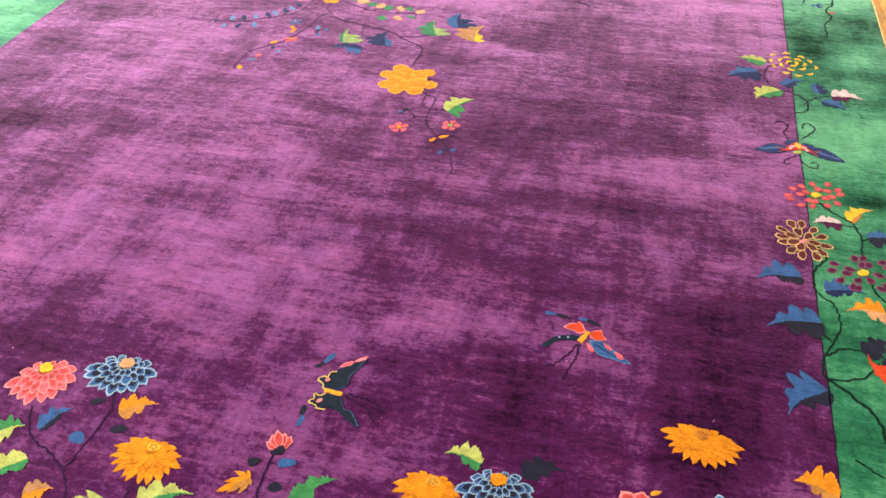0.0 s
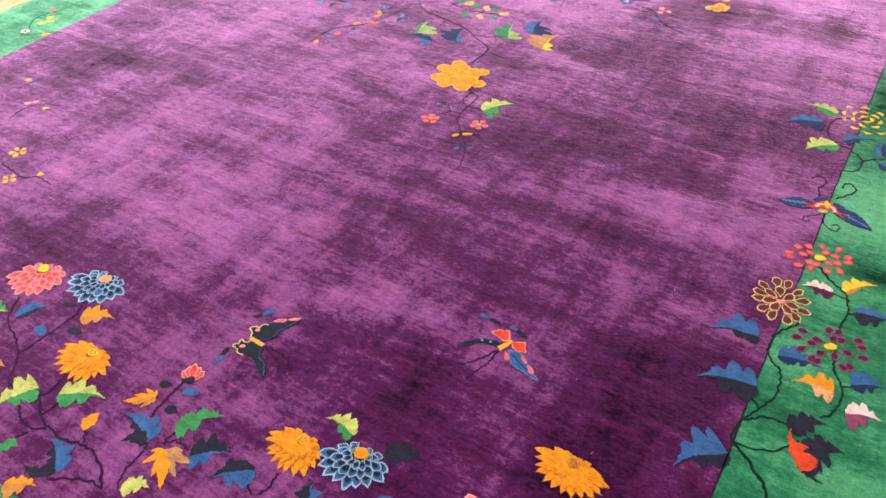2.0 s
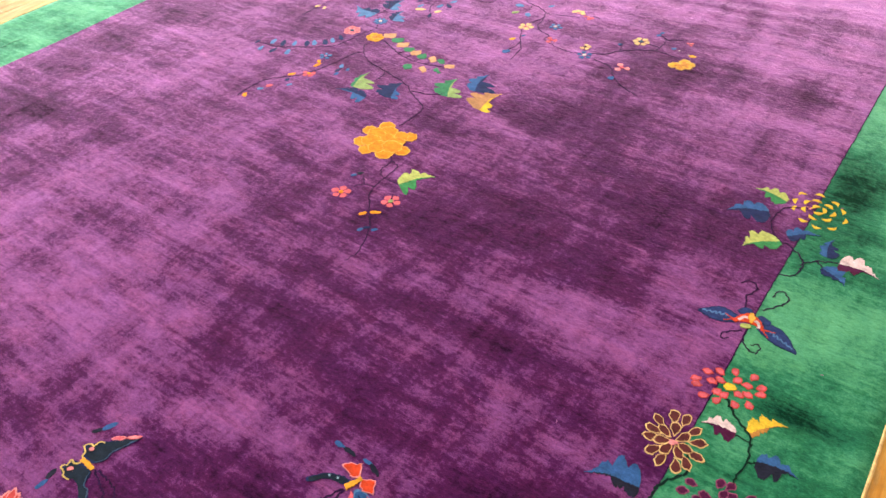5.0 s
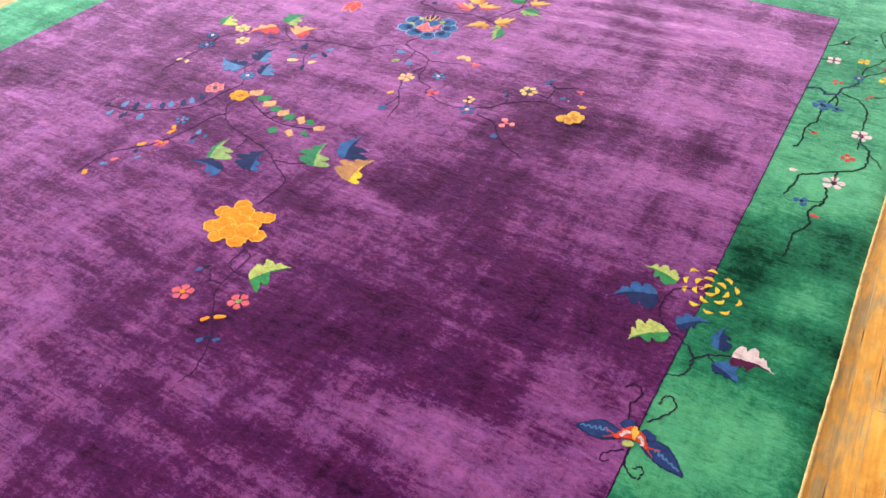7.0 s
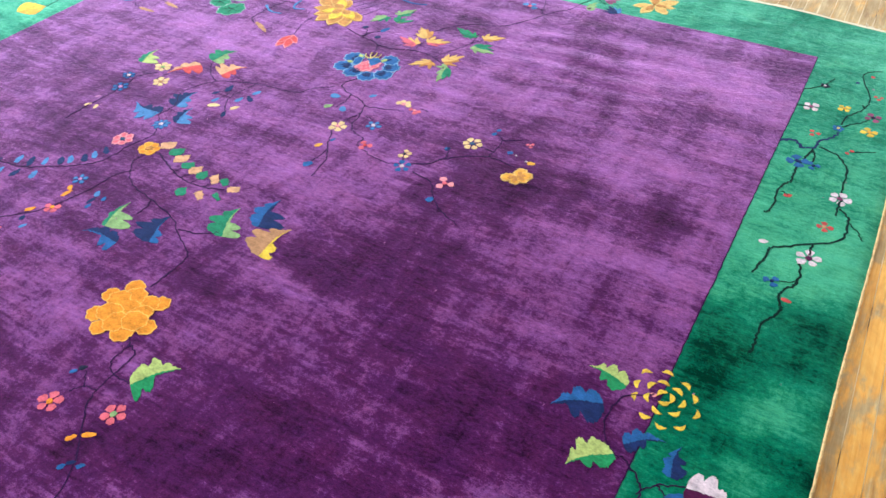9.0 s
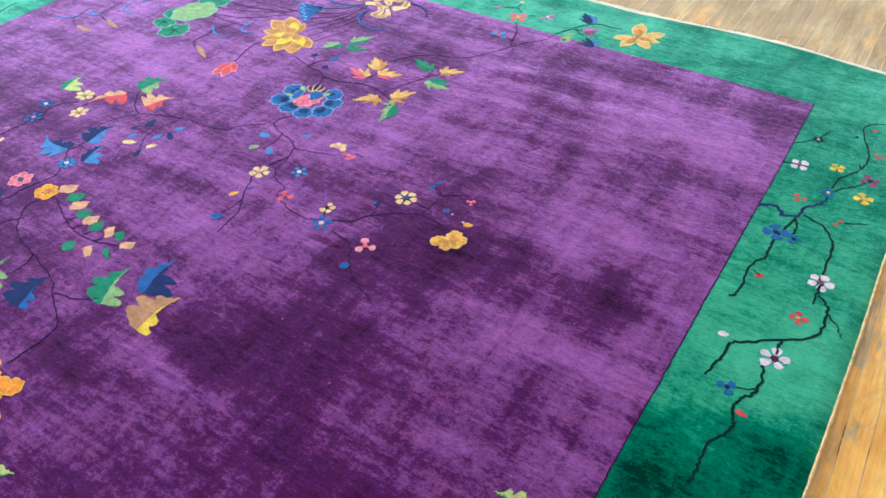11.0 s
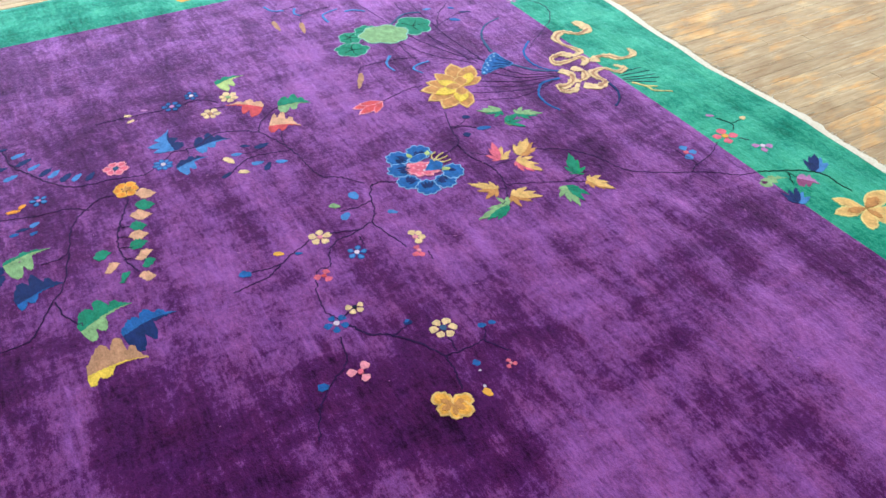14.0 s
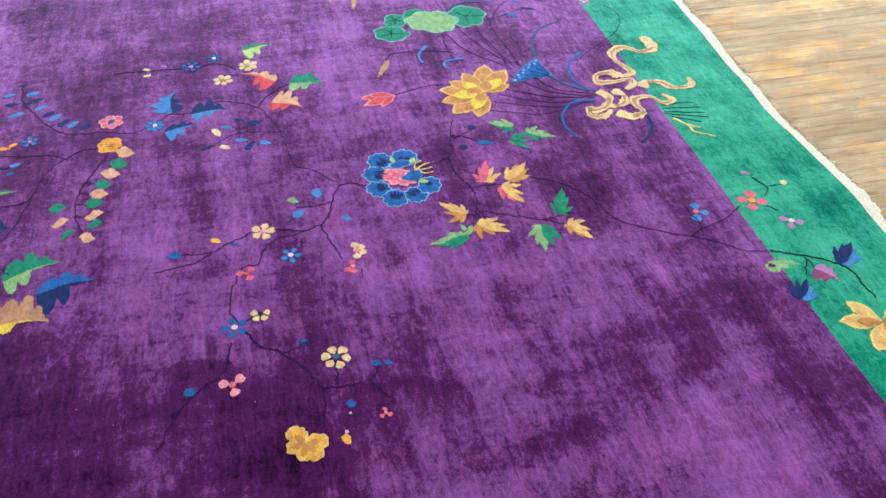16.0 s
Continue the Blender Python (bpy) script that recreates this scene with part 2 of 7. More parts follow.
# ---- the closed room, out of view ----
def room():
    """Plain unseen walls and ceiling round the floor; added lamps in assumed window openings of two walls light it."""
    def wall(name, boxes):
        bm = bmesh.new()
        for b in boxes:
            box(bm, *b)
        tagged(part(name, bm, PLASTER), "plain white plastered wall, added out of view", "wall", kind="structure")
    lo, hi = 0.9, 2.9
    def openings(a0, a1, n, w):
        step = (a1 - a0) / n
        return [(a0 + step * (i + 0.5) - w / 2, a0 + step * (i + 0.5) + w / 2) for i in range(n)]
    ys, xs = openings(Y0, Y1, 4, 2.4), openings(X0, X1, 3, 2.4)
    def pierced(a0, a1, holes, make):
        out, at = [], a0
        for h0, h1 in holes:
            out += [make(at, h0, FLOOR_Z, ROOF), make(h0, h1, FLOOR_Z, lo), make(h0, h1, hi, ROOF)]
            at = h1
        return out + [make(at, a1, FLOOR_Z, ROOF)]
    wall("wall_west", pierced(Y0, Y1, ys, lambda a, b, z0, z1: (X0 - 0.2, X0, a, b, z0, z1)))
    wall("wall_north", pierced(X0, X1, xs, lambda a, b, z0, z1: (a, b, Y1, Y1 + 0.2, z0, z1)))
    wall("wall_east", [(X1, X1 + 0.2, Y0, Y1, FLOOR_Z, ROOF)])
    wall("wall_south", [(X0, X1, Y0 - 0.2, Y0, FLOOR_Z, ROOF)])
    bm = bmesh.new()
    box(bm, X0, X1, Y0, Y1, ROOF, ROOF + 0.2)
    tagged(part("ceiling", bm, PLASTER), "plain white plastered ceiling, added out of view", "ceiling", kind="structure")
    # added lamps for soft light; the openings they stand in are assumed
    for a, b in ys:
        added_area_light("west_added_light", (X0 - 0.05, (a + b) / 2, 1.9), (X0 + 3, (a + b) / 2, 1.2), 2.3, 1.9, WEST)
    for a, b in xs:
        added_area_light("north_added_light", ((a + b) / 2, Y1 + 0.05, 1.9), ((a + b) / 2, Y1 - 3, 1.2), 2.3, 1.9, NORTH)


WEST, NORTH = 380, 190
room()

# ---- the rug ----
RUG_L, RUG_N, RUG_F = -2.711, 0.185, 5.209            # outer edges: left, near, far
IN_L, IN_N, IN_F = -2.338, 0.545, 4.852               # field's edges


def in_r(y):
    return 0.614 + 0.0112 * y


def rug_r(y):
    return 0.976 + 0.0098 * y


def ripple(x, y):
    """Low creases left where the rug was folded, near its far end."""
    k = math.exp(-((x + 0.1) / 0.36) ** 2 - ((y - 4.41) / 0.3) ** 2)
    if k < 0.02:
        return 0.0
    turn = 50 * (y - 0.2 * x) + 3.0 * noise.noise((x * 2.2, y * 2.2, 8.0))
    return 0.003 * k * (1 + math.sin(turn)) * (0.6 + 0.8 * abs(noise.noise((x * 5, y * 5, 3.0))))


def wave(x, y):
    """How far the rug's edge lifts off the boards."""
    d = min(rug_r(y) - x, x - RUG_L, RUG_F - y, y - RUG_N)
    if d > 0.13:
        return ripple(x, y)
    s = (1 - max(d, 0) / 0.13) ** 2
    return ripple(x, y) + s * 0.007 * max(0.0, noise.noise((x * 2.6, y * 2.6, 4.0)) + 0.35)


def sway(x, y):
    """The hand-knotted rug is nowhere quite straight."""
    a = noise.noise_vector((x * 2.1, y * 2.1, 1.0)) * 0.006
    b = noise.noise_vector((x * 60, y * 60, 2.0)) * 0.0012
    end = max(0.0, (y - IN_F) / (RUG_F - IN_F)) * (0.034 * noise.noise((x * 1.5, 3.0, 5.0)) + 0.014 * noise.noise((x * 5.0, 9.0, 5.0)))
    return a.x + b.x, a.y + b.y + end


def place(x, y, z):
    dx, dy = sway(x, y)
    d = min(rug_r(y) - x, x - RUG_L)
    roll = 0.0075 * max(0.0, 1 - d / 0.04) ** 2
    return (x + dx, y + dy, z + wave(x, y) - roll)


def painted_tone(patches, x, y, long, wide, lean):
    """One patch of tone painted on the pile: its middle, half-length, half-width, and how far lighter or darker its
    colour is.
    """
    patches.append((x, y, long, wide, lean))


# light and dark sheen, painted as tone; many patches only level the brightness
FIELD_SHEEN_TONE = []
painted_tone(FIELD_SHEEN_TONE, -0.145, 3.042, 0.3, 0.15, -0.052)
painted_tone(FIELD_SHEEN_TONE, 0.199, 2.982, 0.15, 0.1, -0.078)
painted_tone(FIELD_SHEEN_TONE, -0.191, 2.722, 0.2, 0.1, -0.052)
painted_tone(FIELD_SHEEN_TONE, 0.235, 2.32, 0.08, 0.06, -0.163)
painted_tone(FIELD_SHEEN_TONE, -0.067, 1.928, 0.35, 0.1, -0.098)
painted_tone(FIELD_SHEEN_TONE, 0.014, 1.688, 0.2, 0.25, -0.25)
painted_tone(FIELD_SHEEN_TONE, 0.489, 1.702, 0.15, 0.3, -0.25)
painted_tone(FIELD_SHEEN_TONE, 0.374, 2.036, 0.12, 0.1, -0.15)
painted_tone(FIELD_SHEEN_TONE, -0.032, 1.206, 0.25, 0.12, -0.3)
painted_tone(FIELD_SHEEN_TONE, 0.004, 1.09, 0.3, 0.15, -0.3)
painted_tone(FIELD_SHEEN_TONE, 0.376, 1.4, 0.1, 0.2, -0.25)
painted_tone(FIELD_SHEEN_TONE, 0.272, 1.816, 0.15, 0.1, -0.12)
painted_tone(FIELD_SHEEN_TONE, -1.95, 2.006, 0.3, 0.12, -0.13)
painted_tone(FIELD_SHEEN_TONE, -1.28, 1.225, 0.3, 0.1, -0.098)
painted_tone(FIELD_SHEEN_TONE, -0.858, 1.246, 0.3, 0.1, -0.2)
painted_tone(FIELD_SHEEN_TONE, -0.924, 1.704, 0.3, 0.08, -0.098)
painted_tone(FIELD_SHEEN_TONE, -0.483, 1.587, 0.2, 0.1, -0.12)
painted_tone(FIELD_SHEEN_TONE, -1.663, 2.431, 0.6, 0.3, 0.15)
painted_tone(FIELD_SHEEN_TONE, -0.221, 1.383, 0.15, 0.1, 0.22)
painted_tone(FIELD_SHEEN_TONE, -1.086, 1.263, 0.12, 0.08, 0.25)
painted_tone(FIELD_SHEEN_TONE, -1.004, 1.959, 0.2, 0.08, 0.2)
painted_tone(FIELD_SHEEN_TONE, 0.027, 1.424, 0.08, 0.25, 0.22)
painted_tone(FIELD_SHEEN_TONE, -0.225, 1.821, 0.3, 0.05, 0.15)
painted_tone(FIELD_SHEEN_TONE, 0.31, 2.436, 0.2, 0.1, 0.15)
painted_tone(FIELD_SHEEN_TONE, -0.44, 1.327, 0.15, 0.08, 0.12)
painted_tone(FIELD_SHEEN_TONE, -1.564, 2.048, 0.4, 0.15, 0.15)
painted_tone(FIELD_SHEEN_TONE, 0.532, 2.427, 0.15, 0.1, 0.15)
painted_tone(FIELD_SHEEN_TONE, 0.068, 3.342, 0.3, 0.1, 0.12)
painted_tone(FIELD_SHEEN_TONE, 0.181, 3.02, 0.12, 0.08, -0.12)
painted_tone(FIELD_SHEEN_TONE, 0.455, 3.584, 0.07, 0.07, -0.21)
painted_tone(FIELD_SHEEN_TONE, 0.226, 2.297, 0.15, 0.06, -0.18)
painted_tone(FIELD_SHEEN_TONE, -0.45, 1.709, 0.3, 0.2, -0.12)
painted_tone(FIELD_SHEEN_TONE, 0.099, 1.953, 0.3, 0.1, -0.12)
painted_tone(FIELD_SHEEN_TONE, -0.503, 2.033, 0.25, 0.1, -0.072)
painted_tone(FIELD_SHEEN_TONE, -0.799, 3.054, 0.2, 0.08, -0.06)
painted_tone(FIELD_SHEEN_TONE, 0.145, 3.338, 0.25, 0.05, -0.12)
painted_tone(FIELD_SHEEN_TONE, 0.308, 3.218, 0.1, 0.08, -0.12)
painted_tone(FIELD_SHEEN_TONE, -0.066, 4.296, 0.35, 0.08, -0.09)
painted_tone(FIELD_SHEEN_TONE, -0.337, 2.795, 0.25, 0.045, 0.25)
painted_tone(FIELD_SHEEN_TONE, 0.45, 2.707, 0.25, 0.06, 0.2)
painted_tone(FIELD_SHEEN_TONE, 0.45, 2.405, 0.15, 0.1, 0.2)
painted_tone(FIELD_SHEEN_TONE, -0.95, 2.021, 0.1, 0.06, 0.2)
painted_tone(FIELD_SHEEN_TONE, 0.067, 3.53, 0.3, 0.07, 0.15)
painted_tone(FIELD_SHEEN_TONE, 0.204, 3.732, 0.2, 0.06, 0.12)
painted_tone(FIELD_SHEEN_TONE, -0.177, 4.501, 0.25, 0.12, -0.15)
painted_tone(FIELD_SHEEN_TONE, -0.183, 3.077, 0.35, 0.2, -0.25)
painted_tone(FIELD_SHEEN_TONE, -0.463, 2.709, 0.3, 0.2, -0.15)
painted_tone(FIELD_SHEEN_TONE, 0.133, 3.536, 0.25, 0.12, -0.2)
painted_tone(FIELD_SHEEN_TONE, 0.46, 3.644, 0.15, 0.12, -0.3)
painted_tone(FIELD_SHEEN_TONE, -0.96, 3.684, 0.2, 0.15, -0.12)
painted_tone(FIELD_SHEEN_TONE, -0.1, 3.858, 0.12, 0.08, -0.12)
painted_tone(FIELD_SHEEN_TONE, 0.387, 4.263, 0.2, 0.06, -0.2)
painted_tone(FIELD_SHEEN_TONE, 0.088, 3.258, 0.2, 0.1, -0.15)
painted_tone(FIELD_SHEEN_TONE, -1.751, 3.279, 0.1, 0.3, -0.12)
painted_tone(FIELD_SHEEN_TONE, -0.168, 4.022, 0.25, 0.1, 0.2)
painted_tone(FIELD_SHEEN_TONE, 0.203, 3.876, 0.2, 0.1, 0.2)
painted_tone(FIELD_SHEEN_TONE, -0.369, 3.864, 0.2, 0.08, 0.15)
painted_tone(FIELD_SHEEN_TONE, 0.43, 3.83, 0.25, 0.1, 0.15)
painted_tone(FIELD_SHEEN_TONE, -0.588, 2.963, 0.1, 0.08, 0.12)
painted_tone(FIELD_SHEEN_TONE, -1.972, 3.727, 0.4, 0.2, 0.12)
painted_tone(FIELD_SHEEN_TONE, 0.441, 4.451, 0.2, 0.06, 0.2)
painted_tone(FIELD_SHEEN_TONE, -1.478, 2.86, 0.1, 0.3, -0.2)
painted_tone(FIELD_SHEEN_TONE, -0.05, 2.37, 0.35, 0.18, -0.22)
painted_tone(FIELD_SHEEN_TONE, 0.312, 2.642, 0.3, 0.18, -0.25)
painted_tone(FIELD_SHEEN_TONE, 0.043, 2.703, 0.3, 0.1, -0.15)
painted_tone(FIELD_SHEEN_TONE, 0.481, 2.585, 0.2, 0.15, -0.2)
painted_tone(FIELD_SHEEN_TONE, 0.463, 3.586, 0.08, 0.07, -0.25)
painted_tone(FIELD_SHEEN_TONE, -1.331, 1.47, 0.5, 0.25, 0.28)
painted_tone(FIELD_SHEEN_TONE, -0.904, 1.673, 0.4, 0.2, 0.2)
painted_tone(FIELD_SHEEN_TONE, -0.476, 3.195, 0.5, 0.2, 0.2)
painted_tone(FIELD_SHEEN_TONE, -0.036, 3.503, 0.3, 0.15, 0.18)
painted_tone(FIELD_SHEEN_TONE, -0.835, 3.186, 0.4, 0.2, 0.12)
painted_tone(FIELD_SHEEN_TONE, 0.424, 4.374, 0.3, 0.25, 0.28)
painted_tone(FIELD_SHEEN_TONE, -1.565, 3.863, 0.3, 0.2, 0.15)
painted_tone(FIELD_SHEEN_TONE, 0.2, 4.588, 0.3, 0.2, 0.25)
painted_tone(FIELD_SHEEN_TONE, -0.12, 3.107, 0.4, 0.25, -0.3)
painted_tone(FIELD_SHEEN_TONE, -0.025, 3.511, 0.3, 0.2, -0.3)
painted_tone(FIELD_SHEEN_TONE, 0.426, 1.294, 0.2, 0.3, -0.3)
painted_tone(FIELD_SHEEN_TONE, -0.45, 1.709, 0.35, 0.2, -0.2)
painted_tone(FIELD_SHEEN_TONE, -0.327, 1.782, 0.4, 0.15, 0.12)
painted_tone(FIELD_SHEEN_TONE, 0.334, 2.057, 0.3, 0.2, 0.15)
painted_tone(FIELD_SHEEN_TONE, -0.214, 3.21, 0.45, 0.2, 0.15)
painted_tone(FIELD_SHEEN_TONE, 0.322, 3.423, 0.3, 0.2, 0.22)
painted_tone(FIELD_SHEEN_TONE, -0.305, 3.1, 0.4, 0.2, 0.15)
painted_tone(FIELD_SHEEN_TONE, -0.629, 1.635, 0.3, 0.15, 0.12)
painted_tone(FIELD_SHEEN_TONE, -0.282, 2.983, 0.35, 0.2, -0.22)
painted_tone(FIELD_SHEEN_TONE, 0.018, 3.456, 0.3, 0.18, -0.2)
painted_tone(FIELD_SHEEN_TONE, -0.367, 2.352, 0.3, 0.2, -0.2)
painted_tone(FIELD_SHEEN_TONE, 0.59, 3.628, 0.3, 0.18, 0.2)
painted_tone(FIELD_SHEEN_TONE, -0.542, 1.489, 0.3, 0.2, 0.18)
painted_tone(FIELD_SHEEN_TONE, 0.485, 3.433, 0.35, 0.25, 0.22)
painted_tone(FIELD_SHEEN_TONE, 0.455, 2.743, 0.35, 0.15, -0.2)
painted_tone(FIELD_SHEEN_TONE, -1.028, 2.545, 0.2, 0.15, 0.18)
painted_tone(FIELD_SHEEN_TONE, -0.271, 2.962, 0.2, 0.12, 0.22)
painted_tone(FIELD_SHEEN_TONE, -0.345, 2.527, 0.2, 0.1, -0.15)
painted_tone(FIELD_SHEEN_TONE, 0.194, 1.118, 0.25, 0.12, -0.2)
painted_tone(FIELD_SHEEN_TONE, 0.083, 3.32, 0.2, 0.12, 0.25)
painted_tone(FIELD_SHEEN_TONE, -1.208, 3.883, 0.25, 0.2, 0.2)
painted_tone(FIELD_SHEEN_TONE, -0.571, 3.774, 0.25, 0.15, 0.15)
painted_tone(FIELD_SHEEN_TONE, -0.358, 4.429, 0.25, 0.2, 0.2)
painted_tone(FIELD_SHEEN_TONE, -0.457, 3.994, 0.2, 0.15, 0.12)
painted_tone(FIELD_SHEEN_TONE, 0.08, 3.004, 0.2, 0.12, 0.15)
painted_tone(FIELD_SHEEN_TONE, 0.368, 2.689, 0.15, 0.1, 0.15)
painted_tone(FIELD_SHEEN_TONE, -0.464, 1.459, 0.3, 0.2, -0.15)
painted_tone(FIELD_SHEEN_TONE, -0.088, 1.722, 0.25, 0.15, -0.12)
painted_tone(FIELD_SHEEN_TONE, -0.204, 2.995, 0.3, 0.2, -0.25)
painted_tone(FIELD_SHEEN_TONE, -0.112, 3.397, 0.25, 0.15, -0.2)
painted_tone(FIELD_SHEEN_TONE, -0.338, 4.655, 0.25, 0.2, 0.15)
painted_tone(FIELD_SHEEN_TONE, -0.255, 1.723, 0.35, 0.15, -0.15)
painted_tone(FIELD_SHEEN_TONE, 0.181, 2.011, 0.2, 0.12, -0.15)
painted_tone(FIELD_SHEEN_TONE, -1.96, 2.973, 0.3, 0.3, -0.1)
painted_tone(FIELD_SHEEN_TONE, 0.198, 3.409, 0.25, 0.15, 0.18)
painted_tone(FIELD_SHEEN_TONE, 0.019, 3.034, 0.3, 0.15, 0.12)
painted_tone(FIELD_SHEEN_TONE, -0.059, 1.807, 0.4, 0.2, 0.16)
painted_tone(FIELD_SHEEN_TONE, 0.464, 2.14, 0.2, 0.2, 0.12)
painted_tone(FIELD_SHEEN_TONE, -1.972, 1.871, 0.5, 0.3, -0.12)
painted_tone(FIELD_SHEEN_TONE, 0.421, 2.567, 0.25, 0.1, 0.12)
painted_tone(FIELD_SHEEN_TONE, -1.072, 3.667, 0.25, 0.25, 0.22)
painted_tone(FIELD_SHEEN_TONE, -0.484, 4.157, 0.25, 0.2, 0.12)
painted_tone(FIELD_SHEEN_TONE, -0.342, 4.502, 0.2, 0.2, 0.12)
painted_tone(FIELD_SHEEN_TONE, -0.122, 3.596, 0.2, 0.15, -0.15)
painted_tone(FIELD_SHEEN_TONE, -0.134, 4.713, 0.2, 0.1, -0.1)
painted_tone(FIELD_SHEEN_TONE, 0.205, 2.883, 0.3, 0.2, 0.15)
painted_tone(FIELD_SHEEN_TONE, -0.706, 1.44, 0.3, 0.2, 0.14)
painted_tone(FIELD_SHEEN_TONE, 0.178, 2.588, 0.3, 0.12, 0.12)
painted_tone(FIELD_SHEEN_TONE, 0.295, 4.108, 0.3, 0.15, -0.1)
painted_tone(FIELD_SHEEN_TONE, 0.417, 3.506, 0.3, 0.2, -0.2)
painted_tone(FIELD_SHEEN_TONE, 0.625, 3.513, 0.2, 0.2, -0.2)
painted_tone(FIELD_SHEEN_TONE, -2.204, 2.073, 0.4, 0.3, -0.12)
# thin lines painted paler, for the sheen along creases
painted_tone(FIELD_SHEEN_TONE, -1.318, 1.44, 0.013, 0.07, 0.28)
painted_tone(FIELD_SHEEN_TONE, -1.322, 1.58, 0.013, 0.07, 0.36)
painted_tone(FIELD_SHEEN_TONE, -0.598, 1.675, 0.013, 0.045, 0.42)
painted_tone(FIELD_SHEEN_TONE, -0.622, 1.57, 0.013, 0.035, 0.36)
painted_tone(FIELD_SHEEN_TONE, -0.665, 1.38, 0.014, 0.08, 0.28)
# a small paler patch
painted_tone(FIELD_SHEEN_TONE, -0.19, 1.49, 0.1, 0.05, 0.18)
# far-left colour darkened to offset the sheen from the side lamps
painted_tone(FIELD_SHEEN_TONE, -2.0, 2.6, 0.5, 0.9, -0.16)
painted_tone(FIELD_SHEEN_TONE, -2.0, 3.7, 0.35, 0.5, -0.1)
# darker tone patches that level the brightness of the pile
painted_tone(FIELD_SHEEN_TONE, 0.15, 4.68, 0.5, 0.2, -0.26)
painted_tone(FIELD_SHEEN_TONE, -0.45, 1.95, 0.3, 0.15, -0.1)
# the border's sheen and shade, painted as lighter and darker tone patches
BORDER_SHEEN_TONE = []
painted_tone(BORDER_SHEEN_TONE, 0.727, 3.118, 0.15, 0.22, -0.3)
painted_tone(BORDER_SHEEN_TONE, 0.899, 2.676, 0.2, 0.07, -0.35)
painted_tone(BORDER_SHEEN_TONE, 1.018, 2.531, 0.07, 0.2, -0.2)
painted_tone(BORDER_SHEEN_TONE, 0.797, 2.385, 0.2, 0.12, 0.2)
painted_tone(BORDER_SHEEN_TONE, 0.898, 3.049, 0.08, 0.08, 0.25)
painted_tone(BORDER_SHEEN_TONE, 0.782, 3.677, 0.2, 0.25, 0.12)
painted_tone(BORDER_SHEEN_TONE, 0.83, 3.06, 0.15, 0.12, -0.2)
painted_tone(BORDER_SHEEN_TONE, 0.926, 3.322, 0.15, 0.07, -0.25)
painted_tone(BORDER_SHEEN_TONE, 0.865, 3.023, 0.1, 0.06, 0.25)
painted_tone(BORDER_SHEEN_TONE, 0.773, 3.981, 0.1, 0.06, -0.2)
painted_tone(BORDER_SHEEN_TONE, 0.917, 3.719, 0.1, 0.1, 0.12)
painted_tone(BORDER_SHEEN_TONE, 0.766, 2.468, 0.2, 0.15, 0.2)
painted_tone(BORDER_SHEEN_TONE, 0.832, 2.132, 0.15, 0.05, -0.3)
painted_tone(BORDER_SHEEN_TONE, 0.723, 1.711, 0.08, 0.1, 0.2)
painted_tone(BORDER_SHEEN_TONE, 0.683, 1.579, 0.1, 0.15, -0.2)
painted_tone(BORDER_SHEEN_TONE, 0.772, 3.129, 0.12, 0.1, -0.2)
painted_tone(BORDER_SHEEN_TONE, 0.982, 2.88, 0.1, 0.1, -0.15)
painted_tone(BORDER_SHEEN_TONE, 0.887, 3.16, 0.15, 0.12, -0.1)
painted_tone(BORDER_SHEEN_TONE, 0.791, 3.06, 0.1, 0.08, -0.08)
painted_tone(BORDER_SHEEN_TONE, 0.843, 3.544, 0.15, 0.12, 0.25)
painted_tone(BORDER_SHEEN_TONE, 0.9, 3.028, 0.1, 0.06, 0.15)
painted_tone(BORDER_SHEEN_TONE, -1.113, 4.999, 0.6, 0.15, 0.12)
painted_tone(BORDER_SHEEN_TONE, 0.947, 3.205, 0.05, 0.25, -0.2)
painted_tone(BORDER_SHEEN_TONE, 0.783, 2.835, 0.1, 0.1, -0.22)
painted_tone(BORDER_SHEEN_TONE, 0.946, 2.877, 0.12, 0.06, -0.2)
painted_tone(BORDER_SHEEN_TONE, 0.84, 1.659, 0.1, 0.15, -0.2)


def sheen_tone_at(patches, x, y):
    """The painted light and dark tone of the pile at the given places (arrays)."""
    v = np.zeros(len(x))
    for px, py, a, b, k in patches:
        v += k * np.exp(-((x - px) / a) ** 2 - ((y - py) / b) ** 2)
    return v


def pile_grid(name, u, rows, edge, material, patches, parent, label):
    """A sheet of pile with u columns, whose rows run from edge(row)[0] to edge(row)[1]."""
    verts, faces, flat = [], [], []
    for y in rows:
        a, b = edge(y)
        for i in range(u + 1):
            x = a + (b - a) * i / u
            verts.append(place(x, y, 0.0))
            flat.append((x, y))
    for j in range(len(rows) - 1):
        for i in range(u):
            k = j * (u + 1) + i
            faces.append((k, k + 1, k + u + 2, k + u + 1))
    mesh = bpy.data.meshes.new(name)
    mesh.from_pydata(verts, [], faces)
    flat = np.array(flat)
    mesh.attributes.new("sheen_tone", "FLOAT", "POINT").data.foreach_set("value", sheen_tone_at(patches, flat[:, 0], flat[:, 1]).astype(np.float32))
    for p in mesh.polygons:
        p.use_smooth = True
    return hang(name, mesh, material, parent, label)


def rows_between(a, b, step):
    n = max(1, round((b - a) / step))
    return [a + (b - a) * i / n for i in range(n + 1)]


rug = tagged(new("rug"), "large purple hand-knotted wool rug with green border and scattered flowers", "rug")
STEP = 0.0125
pile_grid("field", 236, rows_between(IN_N, IN_F, STEP), lambda y: (IN_L, in_r(y)), FIELD, FIELD_SHEEN_TONE, rug, "purple wool pile with sheen tones in its colour")
